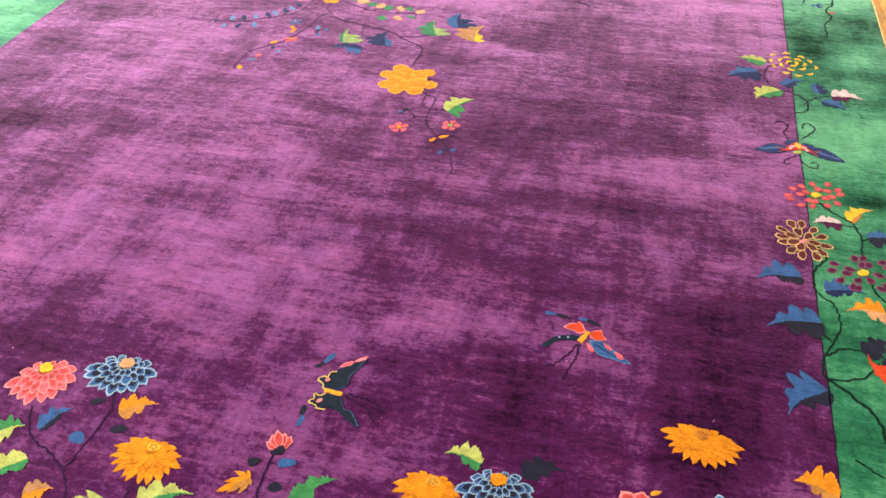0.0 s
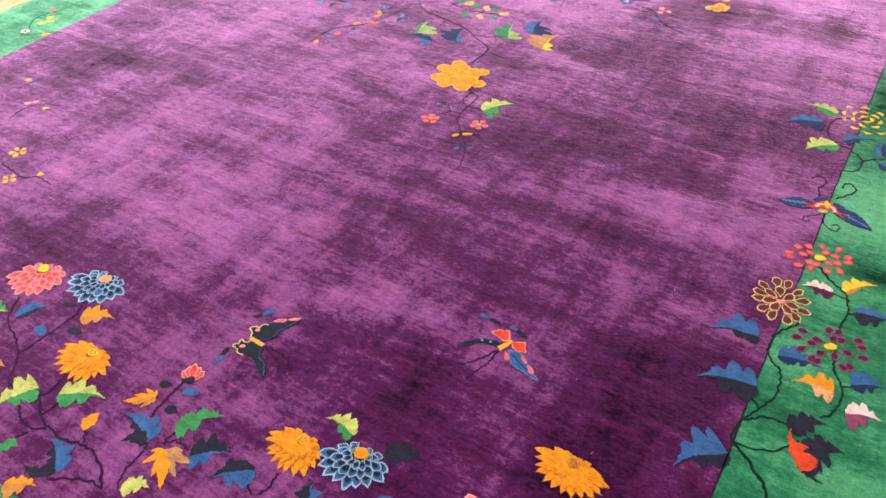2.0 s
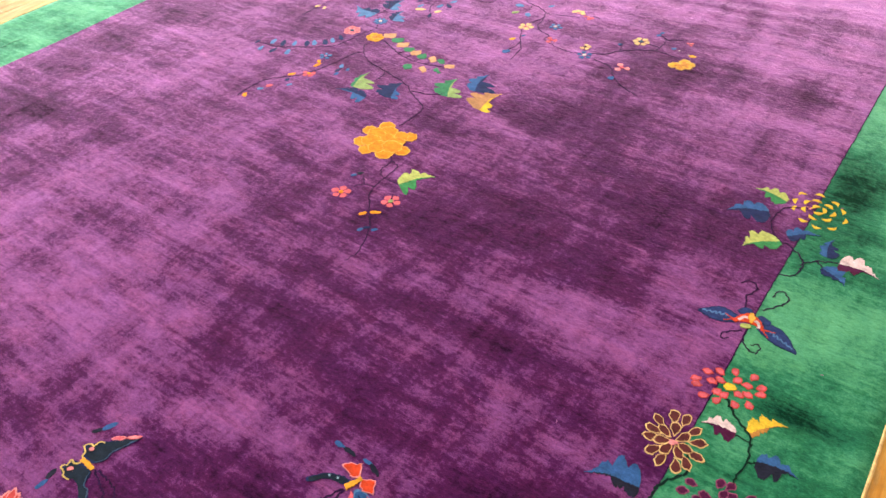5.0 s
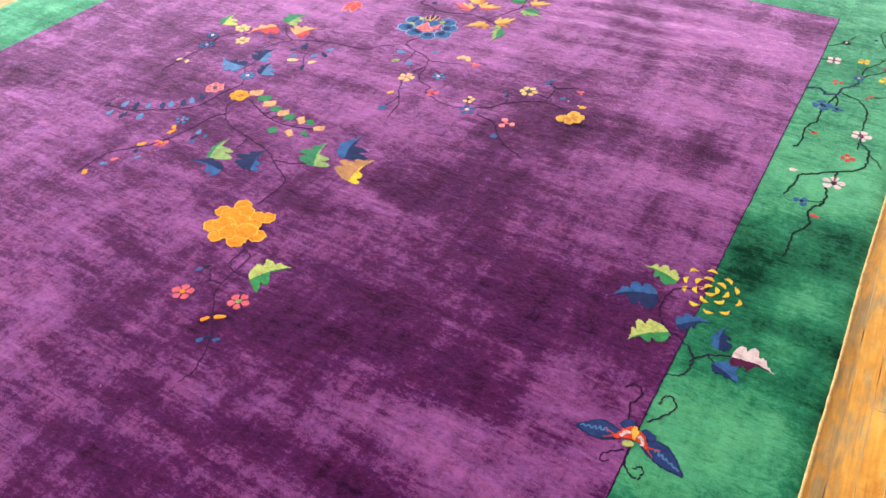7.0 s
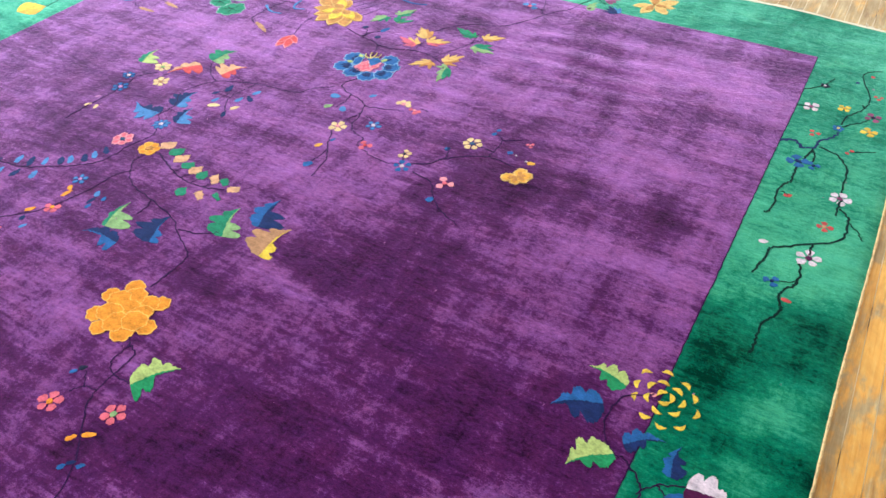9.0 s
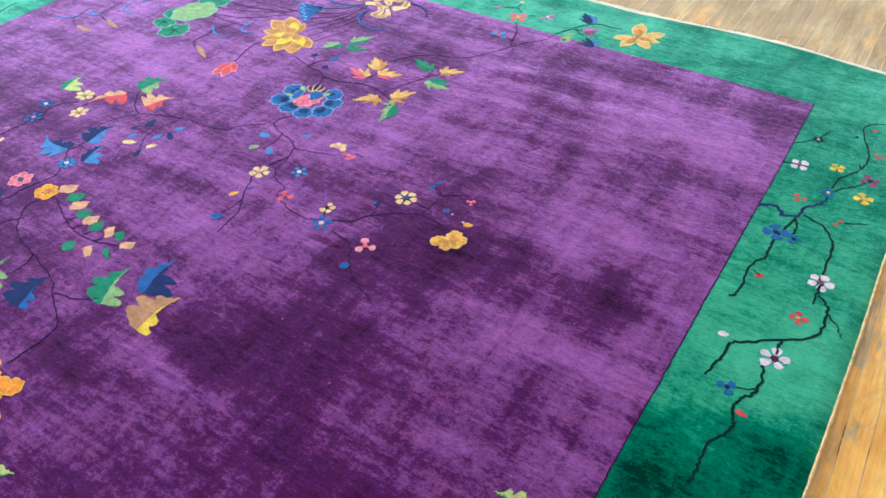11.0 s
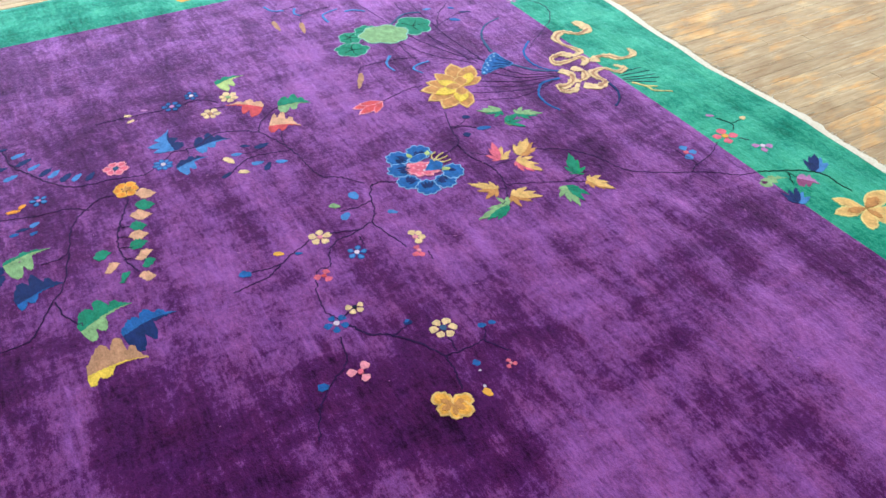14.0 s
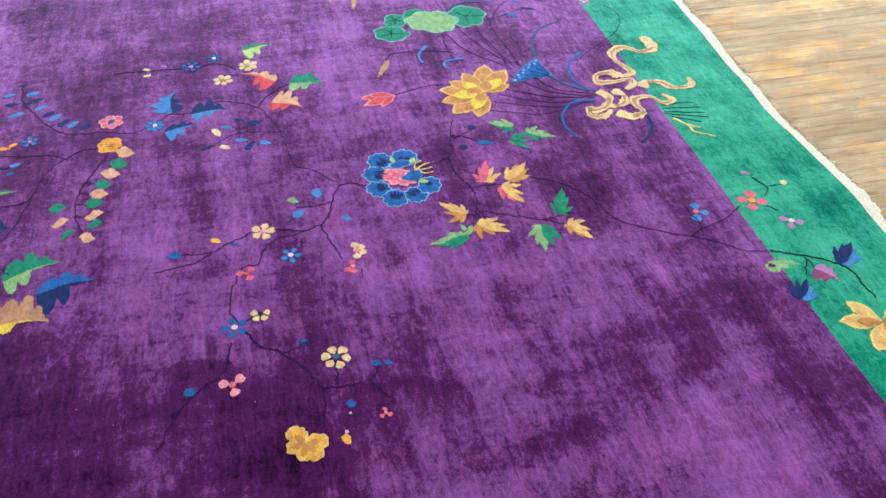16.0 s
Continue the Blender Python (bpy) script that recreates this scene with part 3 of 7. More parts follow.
pile_grid("side_border", 34, rows_between(IN_N, IN_F, STEP), lambda y: (in_r(y), rug_r(y)), BORDER, BORDER_SHEEN_TONE, rug, "green wool border")
pile_grid("side_border", 34, rows_between(IN_N, IN_F, STEP), lambda y: (RUG_L, IN_L), BORDER, BORDER_SHEEN_TONE, rug, "green wool border")
pile_grid("end_border", 150, rows_between(IN_F, RUG_F, STEP), lambda y: (RUG_L, rug_r(y)), BORDER, BORDER_SHEEN_TONE, rug, "green wool border")
pile_grid("end_border", 150, rows_between(RUG_N, IN_N, STEP), lambda y: (RUG_L, rug_r(y)), BORDER, BORDER_SHEEN_TONE, rug, "green wool border")


def cord(name, line, radius, material, label):
    """The overcast cord along an edge, down to the boards."""
    bm = bmesh.new()
    ring = []
    for i, (x, y, z) in enumerate(line):
        r = radius * (0.85 + 0.3 * random.random())
        a, b = line[max(i - 1, 0)], line[min(i + 1, len(line) - 1)]
        d = Vector((b[0] - a[0], b[1] - a[1], 0)).normalized()
        s = Vector((d.y, -d.x, 0))
        ring.append([bm.verts.new(Vector((x, y, z)) + s * math.cos(t) * r + Vector((0, 0, math.sin(t) * r)))
                     for t in (math.tau * k / 6 for k in range(6))])
    for p, q in zip(ring, ring[1:]):
        for k in range(6):
            bm.faces.new((p[k], p[(k + 1) % 6], q[(k + 1) % 6], q[k]))
    for f in bm.faces:
        f.smooth = True
    part(name, bm, material, rug, label)


def edge_line(side):
    out = []
    for y in rows_between(RUG_N, RUG_F, 0.02):
        x = rug_r(y) if side > 0 else RUG_L
        p = place(x, y, 0.001)
        out.append((p[0] + side * 0.003, p[1], p[2] - 0.002))
    return out


cord("binding", edge_line(1), 0.004, wool("cream"), "pale tan overcast wool edge")
cord("binding", edge_line(-1), 0.004, wool("cream"), "pale tan overcast wool edge")


def backing():
    bm = bmesh.new()
    box(bm, RUG_L + 0.035, rug_r(RUG_N) - 0.035, RUG_N + 0.004, RUG_F - 0.004, FLOOR_Z, -0.004)
    part("backing", bm, COTTON, rug, "pale cotton foundation")


backing()


def fringe(y, out):
    """The flat-woven cotton end with its short warp threads, frayed and uneven."""
    verts, faces = [], []
    cols = 520
    w = RUG_L, rug_r(y)
    for i in range(cols + 1):
        x = w[0] + (w[1] - w[0]) * i / cols
        px, py, pz = place(x, y, 0)
        reach = 0.044 + 0.016 * noise.noise((x * 3.1, 1, 7)) + 0.012 * noise.noise((x * 17, 2, 7)) + 0.007 * random.random()
        for f, z in ((0.0, 0.0005), (0.25, -0.001), (0.8, -0.006), (1.0, -0.0125)):
            verts.append((px + 0.002 * random.random(), py + out * reach * f, pz * (1 - f) + z))
    for i in range(cols):
        for k in range(3):
            a = i * 4 + k
            faces.append((a, a + 1, a + 5, a + 4) if out < 0 else (a, a + 4, a + 5, a + 1))
    mesh = bpy.data.meshes.new("fringe")
    mesh.from_pydata(verts, [], faces)
    band = hang("fringe", mesh, COTTON, rug, "cream cotton fringe, short and frayed")
    verts, faces = [], []
    for i in range(420):
        x = w[0] + (w[1] - w[0]) * random.random()
        px, py, _ = place(x, y, 0)
        lean, long = random.uniform(-0.6, 0.6), random.uniform(0.045, 0.065) if random.random() < 0.95 else random.uniform(0.06, 0.13)
        t, bend = 0.0014, random.uniform(-0.3, 0.3)
        base = len(verts)
        for k in range(5):
            f = k / 4
            cx, cy = px + long * f * (lean + bend * f), py + out * long * f
            z = max(FLOOR_Z + 0.0012, -0.0025 - 0.03 * f)
            verts += [(cx - t, cy, z), (cx + t, cy, z), (cx, cy, z + 0.0022)]
        for k in range(4):
            a = base + 3 * k
            faces += [(a + 1, a + 2, a + 5, a + 4), (a + 2, a, a + 3, a + 5)]
    mesh = bpy.data.meshes.new("threads")
    mesh.from_pydata(verts, [], faces)
    hang("threads", mesh, COTTON, band, "loose cream warp threads", "stuff")


fringe(RUG_F, 1)
fringe(RUG_N, -1)

# ---- woven motifs: shapes of coloured wool, carved a little proud of the field ----
LIFT = [0]


def height(layer):
    LIFT[0] += 1
    return 0.0006 + 0.0009 * layer + 0.00003 * (LIFT[0] % 19)


def knots(points, step=0.005, rough=0.002):
    """A closed outline in knot-sized steps, slightly uneven."""
    out = []
    for i, a in enumerate(points):
        b = points[(i + 1) % len(points)]
        d = math.dist(a, b)
        n = max(1, round(d / step))
        for k in range(n):
            f = k / n
            out.append((a[0] + (b[0] - a[0]) * f + random.uniform(-rough, rough), a[1] + (b[1] - a[1]) * f + random.uniform(-rough, rough)))
    return out


def patch(name, outline, colours, parent, layer=0, rim=0.0, label="", step=0.005, rough=0.002):
    """One piece of coloured pile. colours: (fill,) or (fill, rim); rim: its share of the piece's width."""
    around = sum(math.dist(a, b) for a, b in zip(outline, outline[1:] + outline[:1]))
    area = abs(sum(a[0] * b[1] - a[1] * b[0] for a, b in zip(outline, outline[1:] + outline[:1]))) / 2
    pts = knots(outline, step, min(rough, 0.3 * area / max(around, 1e-6)))
    z = height(layer)
    cx, cy = sum(p[0] for p in pts) / len(pts), sum(p[1] for p in pts) / len(pts)
    n = len(pts)
    loops = [[place(x, y, -0.002) for x, y in pts], [place(x, y, z) for x, y in pts]]
    if rim:
        loops.append([place(cx + (x - cx) * (1 - rim), cy + (y - cy) * (1 - rim), z + 0.0002) for x, y in pts])
    verts = [v for lp in loops for v in lp]
    faces, mats = [], []
    for k in range(len(loops) - 1):
        for i in range(n):
            j = (i + 1) % n
            faces.append((k * n + i, k * n + j, (k + 1) * n + j, (k + 1) * n + i))
            mats.append(1 if rim else 0)
    faces.append(tuple(range((len(loops) - 1) * n, len(loops) * n)))
    mats.append(0)
    mesh = bpy.data.meshes.new(name)
    mesh.from_pydata(verts, [], faces)
    ob = hang(name, mesh, [wool(c) for c in colours], parent, label)
    mesh.polygons.foreach_set("material_index", mats)
    return ob


def smooth(points, per=8):
    """A soft line through the points."""
    if len(points) < 3:
        a, b = points
        return [(a[0] + (b[0] - a[0]) * i / per, a[1] + (b[1] - a[1]) * i / per) for i in range(per + 1)]
    p = [points[0], *points, points[-1]]
    out = []
    for i in range(1, len(p) - 2):
        for k in range(per):
            t = k / per
            out.append(tuple(0.5 * (2 * p[i][c] + (p[i + 1][c] - p[i - 1][c]) * t
                                    + (2 * p[i - 1][c] - 5 * p[i][c] + 4 * p[i + 1][c] - p[i + 2][c]) * t * t
                                    + (3 * p[i][c] - p[i - 1][c] - 3 * p[i + 1][c] + p[i + 2][c]) * t ** 3) for c in (0, 1)))
    return out + [points[-1]]


def ribbon(name, points, width, colour, parent, layer=0, end=0.5, rough=0.0012, label="", swell=0.0):
    """A woven line of the given width, thinning to end times that width; swell makes it fat and thin in turn."""
    line = smooth(points)
    left, right = [], []
    for i, (x, y) in enumerate(line):
        a, b = line[max(i - 1, 0)], line[min(i + 1, len(line) - 1)]
        dx, dy = b[0] - a[0], b[1] - a[1]
        d = math.hypot(dx, dy) or 1
        f = i / (len(line) - 1)
        w = width / 2 * (1 + (end - 1) * f) * (1 + swell * math.sin(f * 17)) * random.uniform(0.75, 1.25)
        jx, jy = random.uniform(-rough, rough), random.uniform(-rough, rough)
        left.append((x - dy / d * w + jx, y + dx / d * w + jy))
        right.append((x + dy / d * w + jx, y - dx / d * w + jy))
    z = height(layer)
    n = len(line)
    verts = [place(x, y, z) for x, y in left] + [place(x, y, z) for x, y in right]
    verts += [place(x, y, -0.002) for x, y in left] + [place(x, y, -0.002) for x, y in right]
    faces = []
    for i in range(n - 1):
        faces += [(i, n + i, n + i + 1, i + 1), (i, i + 1, 2 * n + i + 1, 2 * n + i), (n + i + 1, n + i, 3 * n + i, 3 * n + i + 1)]
    mesh = bpy.data.meshes.new(name)
    mesh.from_pydata(verts, [], faces)
    return hang(name, mesh, wool(colour), parent, label)


def stem(*points, w=0.008, colour="ink", end=0.7):
    if colour == "ink" and w < 0.0075:
        colour = "twig"
    return ribbon("stem", points, (0.64 if colour == "moss" else 0.6) * w, colour, rug, end=end, rough=0.003)


def ellipse(x, y, a, b, turn, n=18, taper=0.0, wave_n=0, wave_d=0.0):
    """An oval, or a teardrop with taper, with its long axis at turn (radians)."""
    out = []
    for i in range(n):
        t = math.tau * i / n
        k = 1 + wave_d * abs(math.sin(wave_n * t / 2)) if wave_n else 1
        u, v = a * math.cos(t) * k, b * math.sin(t) * k * (1 - taper * math.cos(t))
        out.append((x + u * math.cos(turn) - v * math.sin(turn), y + u * math.sin(turn) + v * math.cos(turn)))
    return out


def oval(x, y, a, b, turn, colour, name="bud", layer=0):
    return patch(name, ellipse(x, y, a, b, radians(turn), 16, 0.25), (colour,), rug, layer or {"wing_edge": 1.6, "body": 2.4, "spot": 2.2}.get(name, 0))


def petal_shape(x, y, turn, length, width, point=0.5, n=7):
    """A petal that starts at (x, y): round with point 0, pointed with 1."""
    side = []
    for i in range(n + 1):
        s = i / n
        h = math.sin(math.pi * s ** (1 + 0.5 * (1 - point))) ** (0.6 + 0.35 * point) if 0 < s < 1 else 0
        side.append((s * length, h * width / 2))
    pts = side + [(u, -v) for u, v in side[-2:0:-1]]
    c, q = math.cos(turn), math.sin(turn)
    return [(x + u * c - v * q, y + u * q + v * c) for u, v in pts]


CAPE = (((0, 0.15), (0.1, 0.56), (0.45, 0.5), (0.72, 0.28), (1, 0.03)), ((0.14, 0.15, 0.92), (0.4, 0.16, 1.0), (0.67, 0.13, 0.56)))
LOBED = (((0, 0.1), (0.1, 0.55), (0.42, 0.42), (0.56, 0.14), (1, 0.02)), ((0.15, 0.16, 1.0), (0.42, 0.13, 0.84)))
RAKED = ((0, 0), (0.12, 0.35), (0.3, 0.55), (0.37, 0.38), (0.55, 1.0), (0.61, 0.45), (0.8, 0.55), (0.83, 0.2), (1, 0))


def along(marks, s):
    """Height of a soft edge through the marks (place, height)."""
    for (s0, h0), (s1, h1) in zip(marks, marks[1:]):
        if s0 <= s <= s1:
            f = (s - s0) / (s1 - s0)
            return h0 + (h1 - h0) * f * f * (3 - 2 * f)
    return 0.0


def lobed_edge(shape, s):
    """Height of an edge with round lobes (place, half-width, height) over its low line."""
    low, lobes = shape
    h = along(low, s)
    for c, w, top in lobes:
        q = 1 - ((s - c) / w) ** 2
        if q > 0:
            h = max(h, top * q ** 0.5)
    return h


def leaf(base, tip, one, two, colours, lobes=5, cut=0.3, thin=1.4, name="leaf"):
    """A leaf of two halves in two shades. one, two: (reach to that side, place of the widest point along the leaf);
    lobes and cut choose its edge, thin draws out its tip."""
    dx, dy = tip[0] - base[0], tip[1] - base[1]
    d = math.hypot(dx, dy)
    curled = lobes and cut < 0.5
    n = max(20, round(d / 0.003))
    lead = one[0] if abs(one[0]) > 0 else -two[0]
    bend = math.copysign(0.09, lead) if curled else 0.0
    teeth = [random.uniform(-0.002, 0.002) * min(1, 4 * (1 - abs(2 * i / n - 1))) for i in range(n + 1)]
    bow = [bend * d * math.sin(math.pi * (i / n) ** 1.3) + teeth[i] for i in range(n + 1)]
    ob = new(name)
    ob.parent = rug
    for side, ((reach, peak), colour) in enumerate(zip((one, two), colours)):
        if not reach:
            continue
        peak = min(max(peak, 0.2), 0.62 if curled else 0.72)
        bias = math.log(0.3) / math.log(min(peak, 0.45)) if curled else 1.0
        k = math.log(0.5) / math.log(peak)
        edge, axis = [], []
        for i in range(n + 1):
            s = i / n
            if curled:               # an arched, scalloped back; below it rounded lobes that end before the tip
                h = lobed_edge(LOBED if side else CAPE, s ** bias)
            elif lobes:              # pointed lobes that rake forward
                h = along(RAKED, s)
            else:
                h = max(0.0, math.sin(math.pi * s ** k)) ** thin
            q = bow[i]
            u = q + h * reach * (0.94 if curled else 1.0)
            edge.append((base[0] + dx * s - dy / d * u, base[1] + dy * s + dx / d * u))
            axis.append((base[0] + dx * s - dy / d * q, base[1] + dy * s + dx / d * q))
        half_leaf(edge, axis, colour, ob)
    return ob


def half_leaf(edge, axis, colour, parent):
    """One half of a leaf, between its uneven edge and its axis."""
    z, n = height(0), len(edge)
    rim = []
    for (x, y), (u, v) in zip(edge, axis):
        k = 1 + random.uniform(-0.0035, 0.0035) / max(math.dist((x, y), (u, v)), 0.008)
        rim.append((u + (x - u) * k, v + (y - v) * k))
    verts = [place(x, y, z) for x, y in rim] + [place(x, y, z) for x, y in axis] + [place(x, y, -0.002) for x, y in rim]
    faces = []
    for i in range(n - 1):
        faces += [(i, i + 1, n + i + 1, n + i), (i, 2 * n + i, 2 * n + i + 1, i + 1)]
    mesh = bpy.data.meshes.new("half")
    mesh.from_pydata(verts, [], faces)
    return hang("half", mesh, wool(colour), parent)


def star_leaf(base, tip, one, two, colours):
    """A leaf of five pointed lobes, in one shade on each side."""
    ob = new("leaf")
    ob.parent = rug
    c = (base[0] + 0.22 * (tip[0] - base[0]), base[1] + 0.22 * (tip[1] - base[1]))
    def lobe(p, k, wide, colour, layer):
        a, d = math.atan2(p[1] - base[1], p[0] - base[0]), math.dist(p, base)
        patch("lobe", petal_shape(base[0], base[1], a, d * k, d * wide, 0.95, 8), (colour,), ob, layer)
    for side, colour in ((one, colours[0]), (two, colours[1])):
        lobe(side, 1.04, 0.3, colour, 0)
        lobe(((side[0] + tip[0]) / 2, (side[1] + tip[1]) / 2), 1.04, 0.25, colour, 0.3)
        low = (base[0] + (side[0] - c[0]) * 0.8 - (tip[0] - base[0]) * 0.08, base[1] + (side[1] - c[1]) * 0.8 - (tip[1] - base[1]) * 0.08)
        lobe(low, 0.9, 0.32, colour, 0.2)
    for f, colour in ((0.3, colours[0]), (0.7, colours[1])):
        lobe((one[0] * (1 - f) + two[0] * f, one[1] * (1 - f) + two[1] * f), 0.9, 0.3, colour, 0.1)
    lobe(tip, 1.0, 0.24, colours[0], 0.6)
    return ob


def blossom(x, y, r, colour, eye, n=5, turn=0, rim="", skip=(), fat=0.75, point=0.1, name="blossom", start=0.2):
    """A small open blossom of n petals round an eye."""
    ob = new(name)
    ob.parent = rug
    for i in range(n):
        if i in skip:
            continue
        a = radians(turn) + math.tau * i / n
        k = random.uniform(0.88, 1.08)
        shape = petal_shape(x + math.cos(a) * r * start, y + math.sin(a) * r * start, a, r * (1 - start) * k, r * fat * k, point)
        patch("petal", shape, (colour, rim) if rim else (colour,), ob, 0, 0.3 if rim else 0)
    if eye:
        patch("eye", ellipse(x, y, r * 0.24, r * 0.24, 0, 12), (eye,), ob, 1.5)
    return ob


def fan_flower(eye, left, middle, right, colours, n=11, rows=3, eye_r=0.022, point=0.8, rim=0.2, fat=1.0):
    """A chrysanthemum or dahlia seen half from the side: rows of petals all round the eye, long towards the three tips
    and short behind. colours: fill, rim, eye, base of the petals or None."""
    ob = new("flower")
    ob.parent = rug
    fill, edge, eye_colour, heart = colours
    def polar(p):
        return math.atan2(p[1] - eye[1], p[0] - eye[0]), math.dist(p, eye)
    (a0, r0), (am, rm), (a1, r1) = polar(left), polar(middle), polar(right)
    while am < a0:
        am += math.tau
    while a1 < am:
        a1 += math.tau
    def reach(a):
        if a <= am:
            f = (a - a0) / (am - a0) / 2
            return r0 + (rm - r0) * math.sin(f * math.pi)
        if a <= a1:
            f = 0.5 + (a - am) / (a1 - am) / 2
            return r1 + (rm - r1) * math.sin(f * math.pi)
        g = (a - a1) / (a0 + math.tau - a1)
        return (r1 + (r0 - r1) * g) * (1 - 0.8 * math.sin(g * math.pi) ** 0.7)
    fine = [a0 + math.tau * i / 240 for i in range(240)]
    arc = [0.0]
    for a in fine:
        arc.append(arc[-1] + (reach(a) ** 0.75) * math.tau / 240)
    patch("disc", [(eye[0] + math.cos(a) * reach(a) * 0.66, eye[1] + math.sin(a) * reach(a) * 0.66) for a in fine[::10]], (heart or fill,), ob, 0.05)
    for row in range(rows):
        scale = 1 - (0.27 if heart or rows > 3 else 0.2) * row
        count = n + 3 - 2 * row
        for i in range(count):
            want = arc[-1] * ((i + 0.5 * (row % 2)) / count % 1.0)
            a = fine[min(239, sum(1 for q in arc[1:] if q <= want))]
            r = reach(a) * scale * random.uniform(0.93, 1.06)
            width = fat * 0.92 * r * (arc[-1] / count) / reach(a) ** 0.75
            start = 0.4 if heart else 0.2
            sx, sy = eye[0] + math.cos(a) * r * start, eye[1] + math.sin(a) * r * start
            b = a + random.uniform(-0.06, 0.06)
            patch("petal", petal_shape(sx, sy, b, r * (1 - start), width, point), (fill, edge) if edge else (fill,), ob, row, rim if edge else 0, rough=0.0014)
            if heart:
                core = petal_shape(sx + math.cos(a) * r * 0.1, sy + math.sin(a) * r * 0.1, b, r * 0.3, width * 0.56, 0.3)
                patch("heart", core, (heart,), ob, row + 0.6)
    patch("eye", ellipse(eye[0], eye[1], eye_r * 0.78, eye_r * 0.6, 0, 16, 0, 6, 0.1), (eye_colour,), ob, rows + 0.5)
    for i in range(0 if heart else 5):
        a = math.tau * i / 5
        patch("floret", ellipse(eye[0] + math.cos(a) * eye_r * 0.42, eye[1] + math.sin(a) * eye_r * 0.32, 0.0034, 0.003, 0, 7), ("ochre" if eye_colour != "ochre" else "rust",), ob, rows + 1.2)
    return ob


def flower_bud(base, tips):
    """A closed bud: a few upright petals with pale rims over a dark cup."""
    ob = new("flower")
    ob.parent = rug
    for i, p in enumerate(tips):
        a, d = math.atan2(p[1] - base[1], p[0] - base[0]), math.dist(p, base)
        patch("petal", petal_shape(base[0], base[1], a, d, 0.02, 0.3), ("red", "rose"), ob, 0.3 + 0.3 * (2 - abs(i - 2)), 0.24)
    patch("cup", ellipse(base[0] - 0.002, base[1] + 0.003, 0.013, 0.01, 0.5, 14), ("slate",), ob, 1.6)
    return ob


def crescent(x, y, turn, wide, deep):
    """A curved petal that bulges towards turn."""
    out = [(deep * (1 - u * u), wide / 2 * u) for u in (-1, -0.8, -0.5, -0.2, 0.2, 0.5, 0.8, 1)]
    out += [(deep * 0.1 * (1 - u * u), wide / 2 * u) for u in (0.6, 0, -0.6)]
    c, q = math.cos(turn), math.sin(turn)
    return [(x + u * c - v * q, y + u * q + v * c) for u, v in out]


def mum(x, y, rx, ry, turn, colours, rings=((11, 1.0), (7, 0.6)), long=0.36, wide=0.3, eye="", lean=0.0, rim=0.3, point=0.4, curved=False):
    """A chrysanthemum head of separate petals in rings. colours: fill, rim."""
    ob = new("flower")
    ob.parent = rug
    t = radians(turn)
    for j, (n, s) in enumerate(rings):
        for i in range(n):
            a = math.tau * (i + 0.5 * j) / n + random.uniform(-0.12, 0.12)
            k = s * random.uniform(0.9, 1.05)
            u, v = rx * k * math.cos(a), ry * k * math.sin(a)
            px, py = x + u * math.cos(t) - v * math.sin(t), y + u * math.sin(t) + v * math.cos(t)
            b = math.atan2(py - y, px - x)
            r = (rx + ry) / 2
            if curved:
                shape = crescent(px - math.cos(b) * r * 0.14, py - math.sin(b) * r * 0.14, b + random.uniform(-0.4, 0.4), r * long, r * wide)
            else:
                shape = petal_shape(px - math.cos(b) * r * long, py - math.sin(b) * r * long, b + lean * random.choice((-1, 1)), r * long, r * wide, point)
            patch("petal", shape, (colours[0], colours[1]) if colours[1] else (colours[0],), ob, j * 0.5, rim if colours[1] else 0)
    if eye:
        patch("eye", ellipse(x, y, rx * 0.16, rx * 0.12, t, 14), (eye,), ob, 2)
    return ob


def rounded(points, per=5):
    """A closed soft outline through the points."""
    n, out = len(points), []
    for i in range(n):
        a, b, c, d = points[i - 1], points[i], points[(i + 1) % n], points[(i + 2) % n]
        for k in range(per):
            t = k / per
            out.append(tuple(0.5 * (2 * b[j] + (c[j] - a[j]) * t + (2 * a[j] - 5 * b[j] + 4 * c[j] - d[j]) * t * t
                                    + (3 * b[j] - a[j] - 3 * c[j] + d[j]) * t ** 3) for j in (0, 1)))
    return out


def spread_wing(parent, fill, edge, *points, layer=0.4, rim=0.12):
    """A wing whose soft outline runs through the points."""
    return patch("wing", rounded(points), (fill, edge), parent, layer, rim, rough=0.0014)


def peony(c, left, right, top, bottom):
    """A full peony of lobed golden petals, each with a paler rim."""
    ob = new("flower")
    ob.parent = rug
    rx, ry = math.dist(left, right) / 2, math.dist(top, bottom) / 2
    t = math.atan2(right[1] - left[1], right[0] - left[0])
    def at(u, v):
        return c[0] + u * rx * math.cos(t) - v * ry * math.sin(t), c[1] + u * rx * math.sin(t) + v * ry * math.cos(t)
    ring = ((0.04, 0.72, 0.24, 90), (-0.5, 0.55, 0.22, 140), (-0.74, -0.02, 0.24, 180), (-0.6, -0.45, 0.22, 220), (-0.05, -0.7, 0.26, 270),
            (0.5, -0.6, 0.24, 320), (0.76, 0.1, 0.23, 0), (0.44, 0.1, 0.28, 40), (0.1, 0.4, 0.28, 90), (-0.28, 0.36, 0.28, 110), (-0.45, 0.0, 0.28, 180),
            (-0.25, -0.34, 0.28, 250), (0.2, -0.38, 0.3, 300), (0.0, 0.05, 0.26, 90), (0.34, -0.14, 0.24, 340))
    for i, (u, v, s, d) in enumerate(ring):
        x, y = at(u, v)
        patch("petal", ellipse(x, y, rx * s * 1.12, ry * s * 0.9, t + radians(d), 30, -0.15, 7, 0.14), ("orange", "amber"), ob, 0.12 * i, 0.09)
    return ob


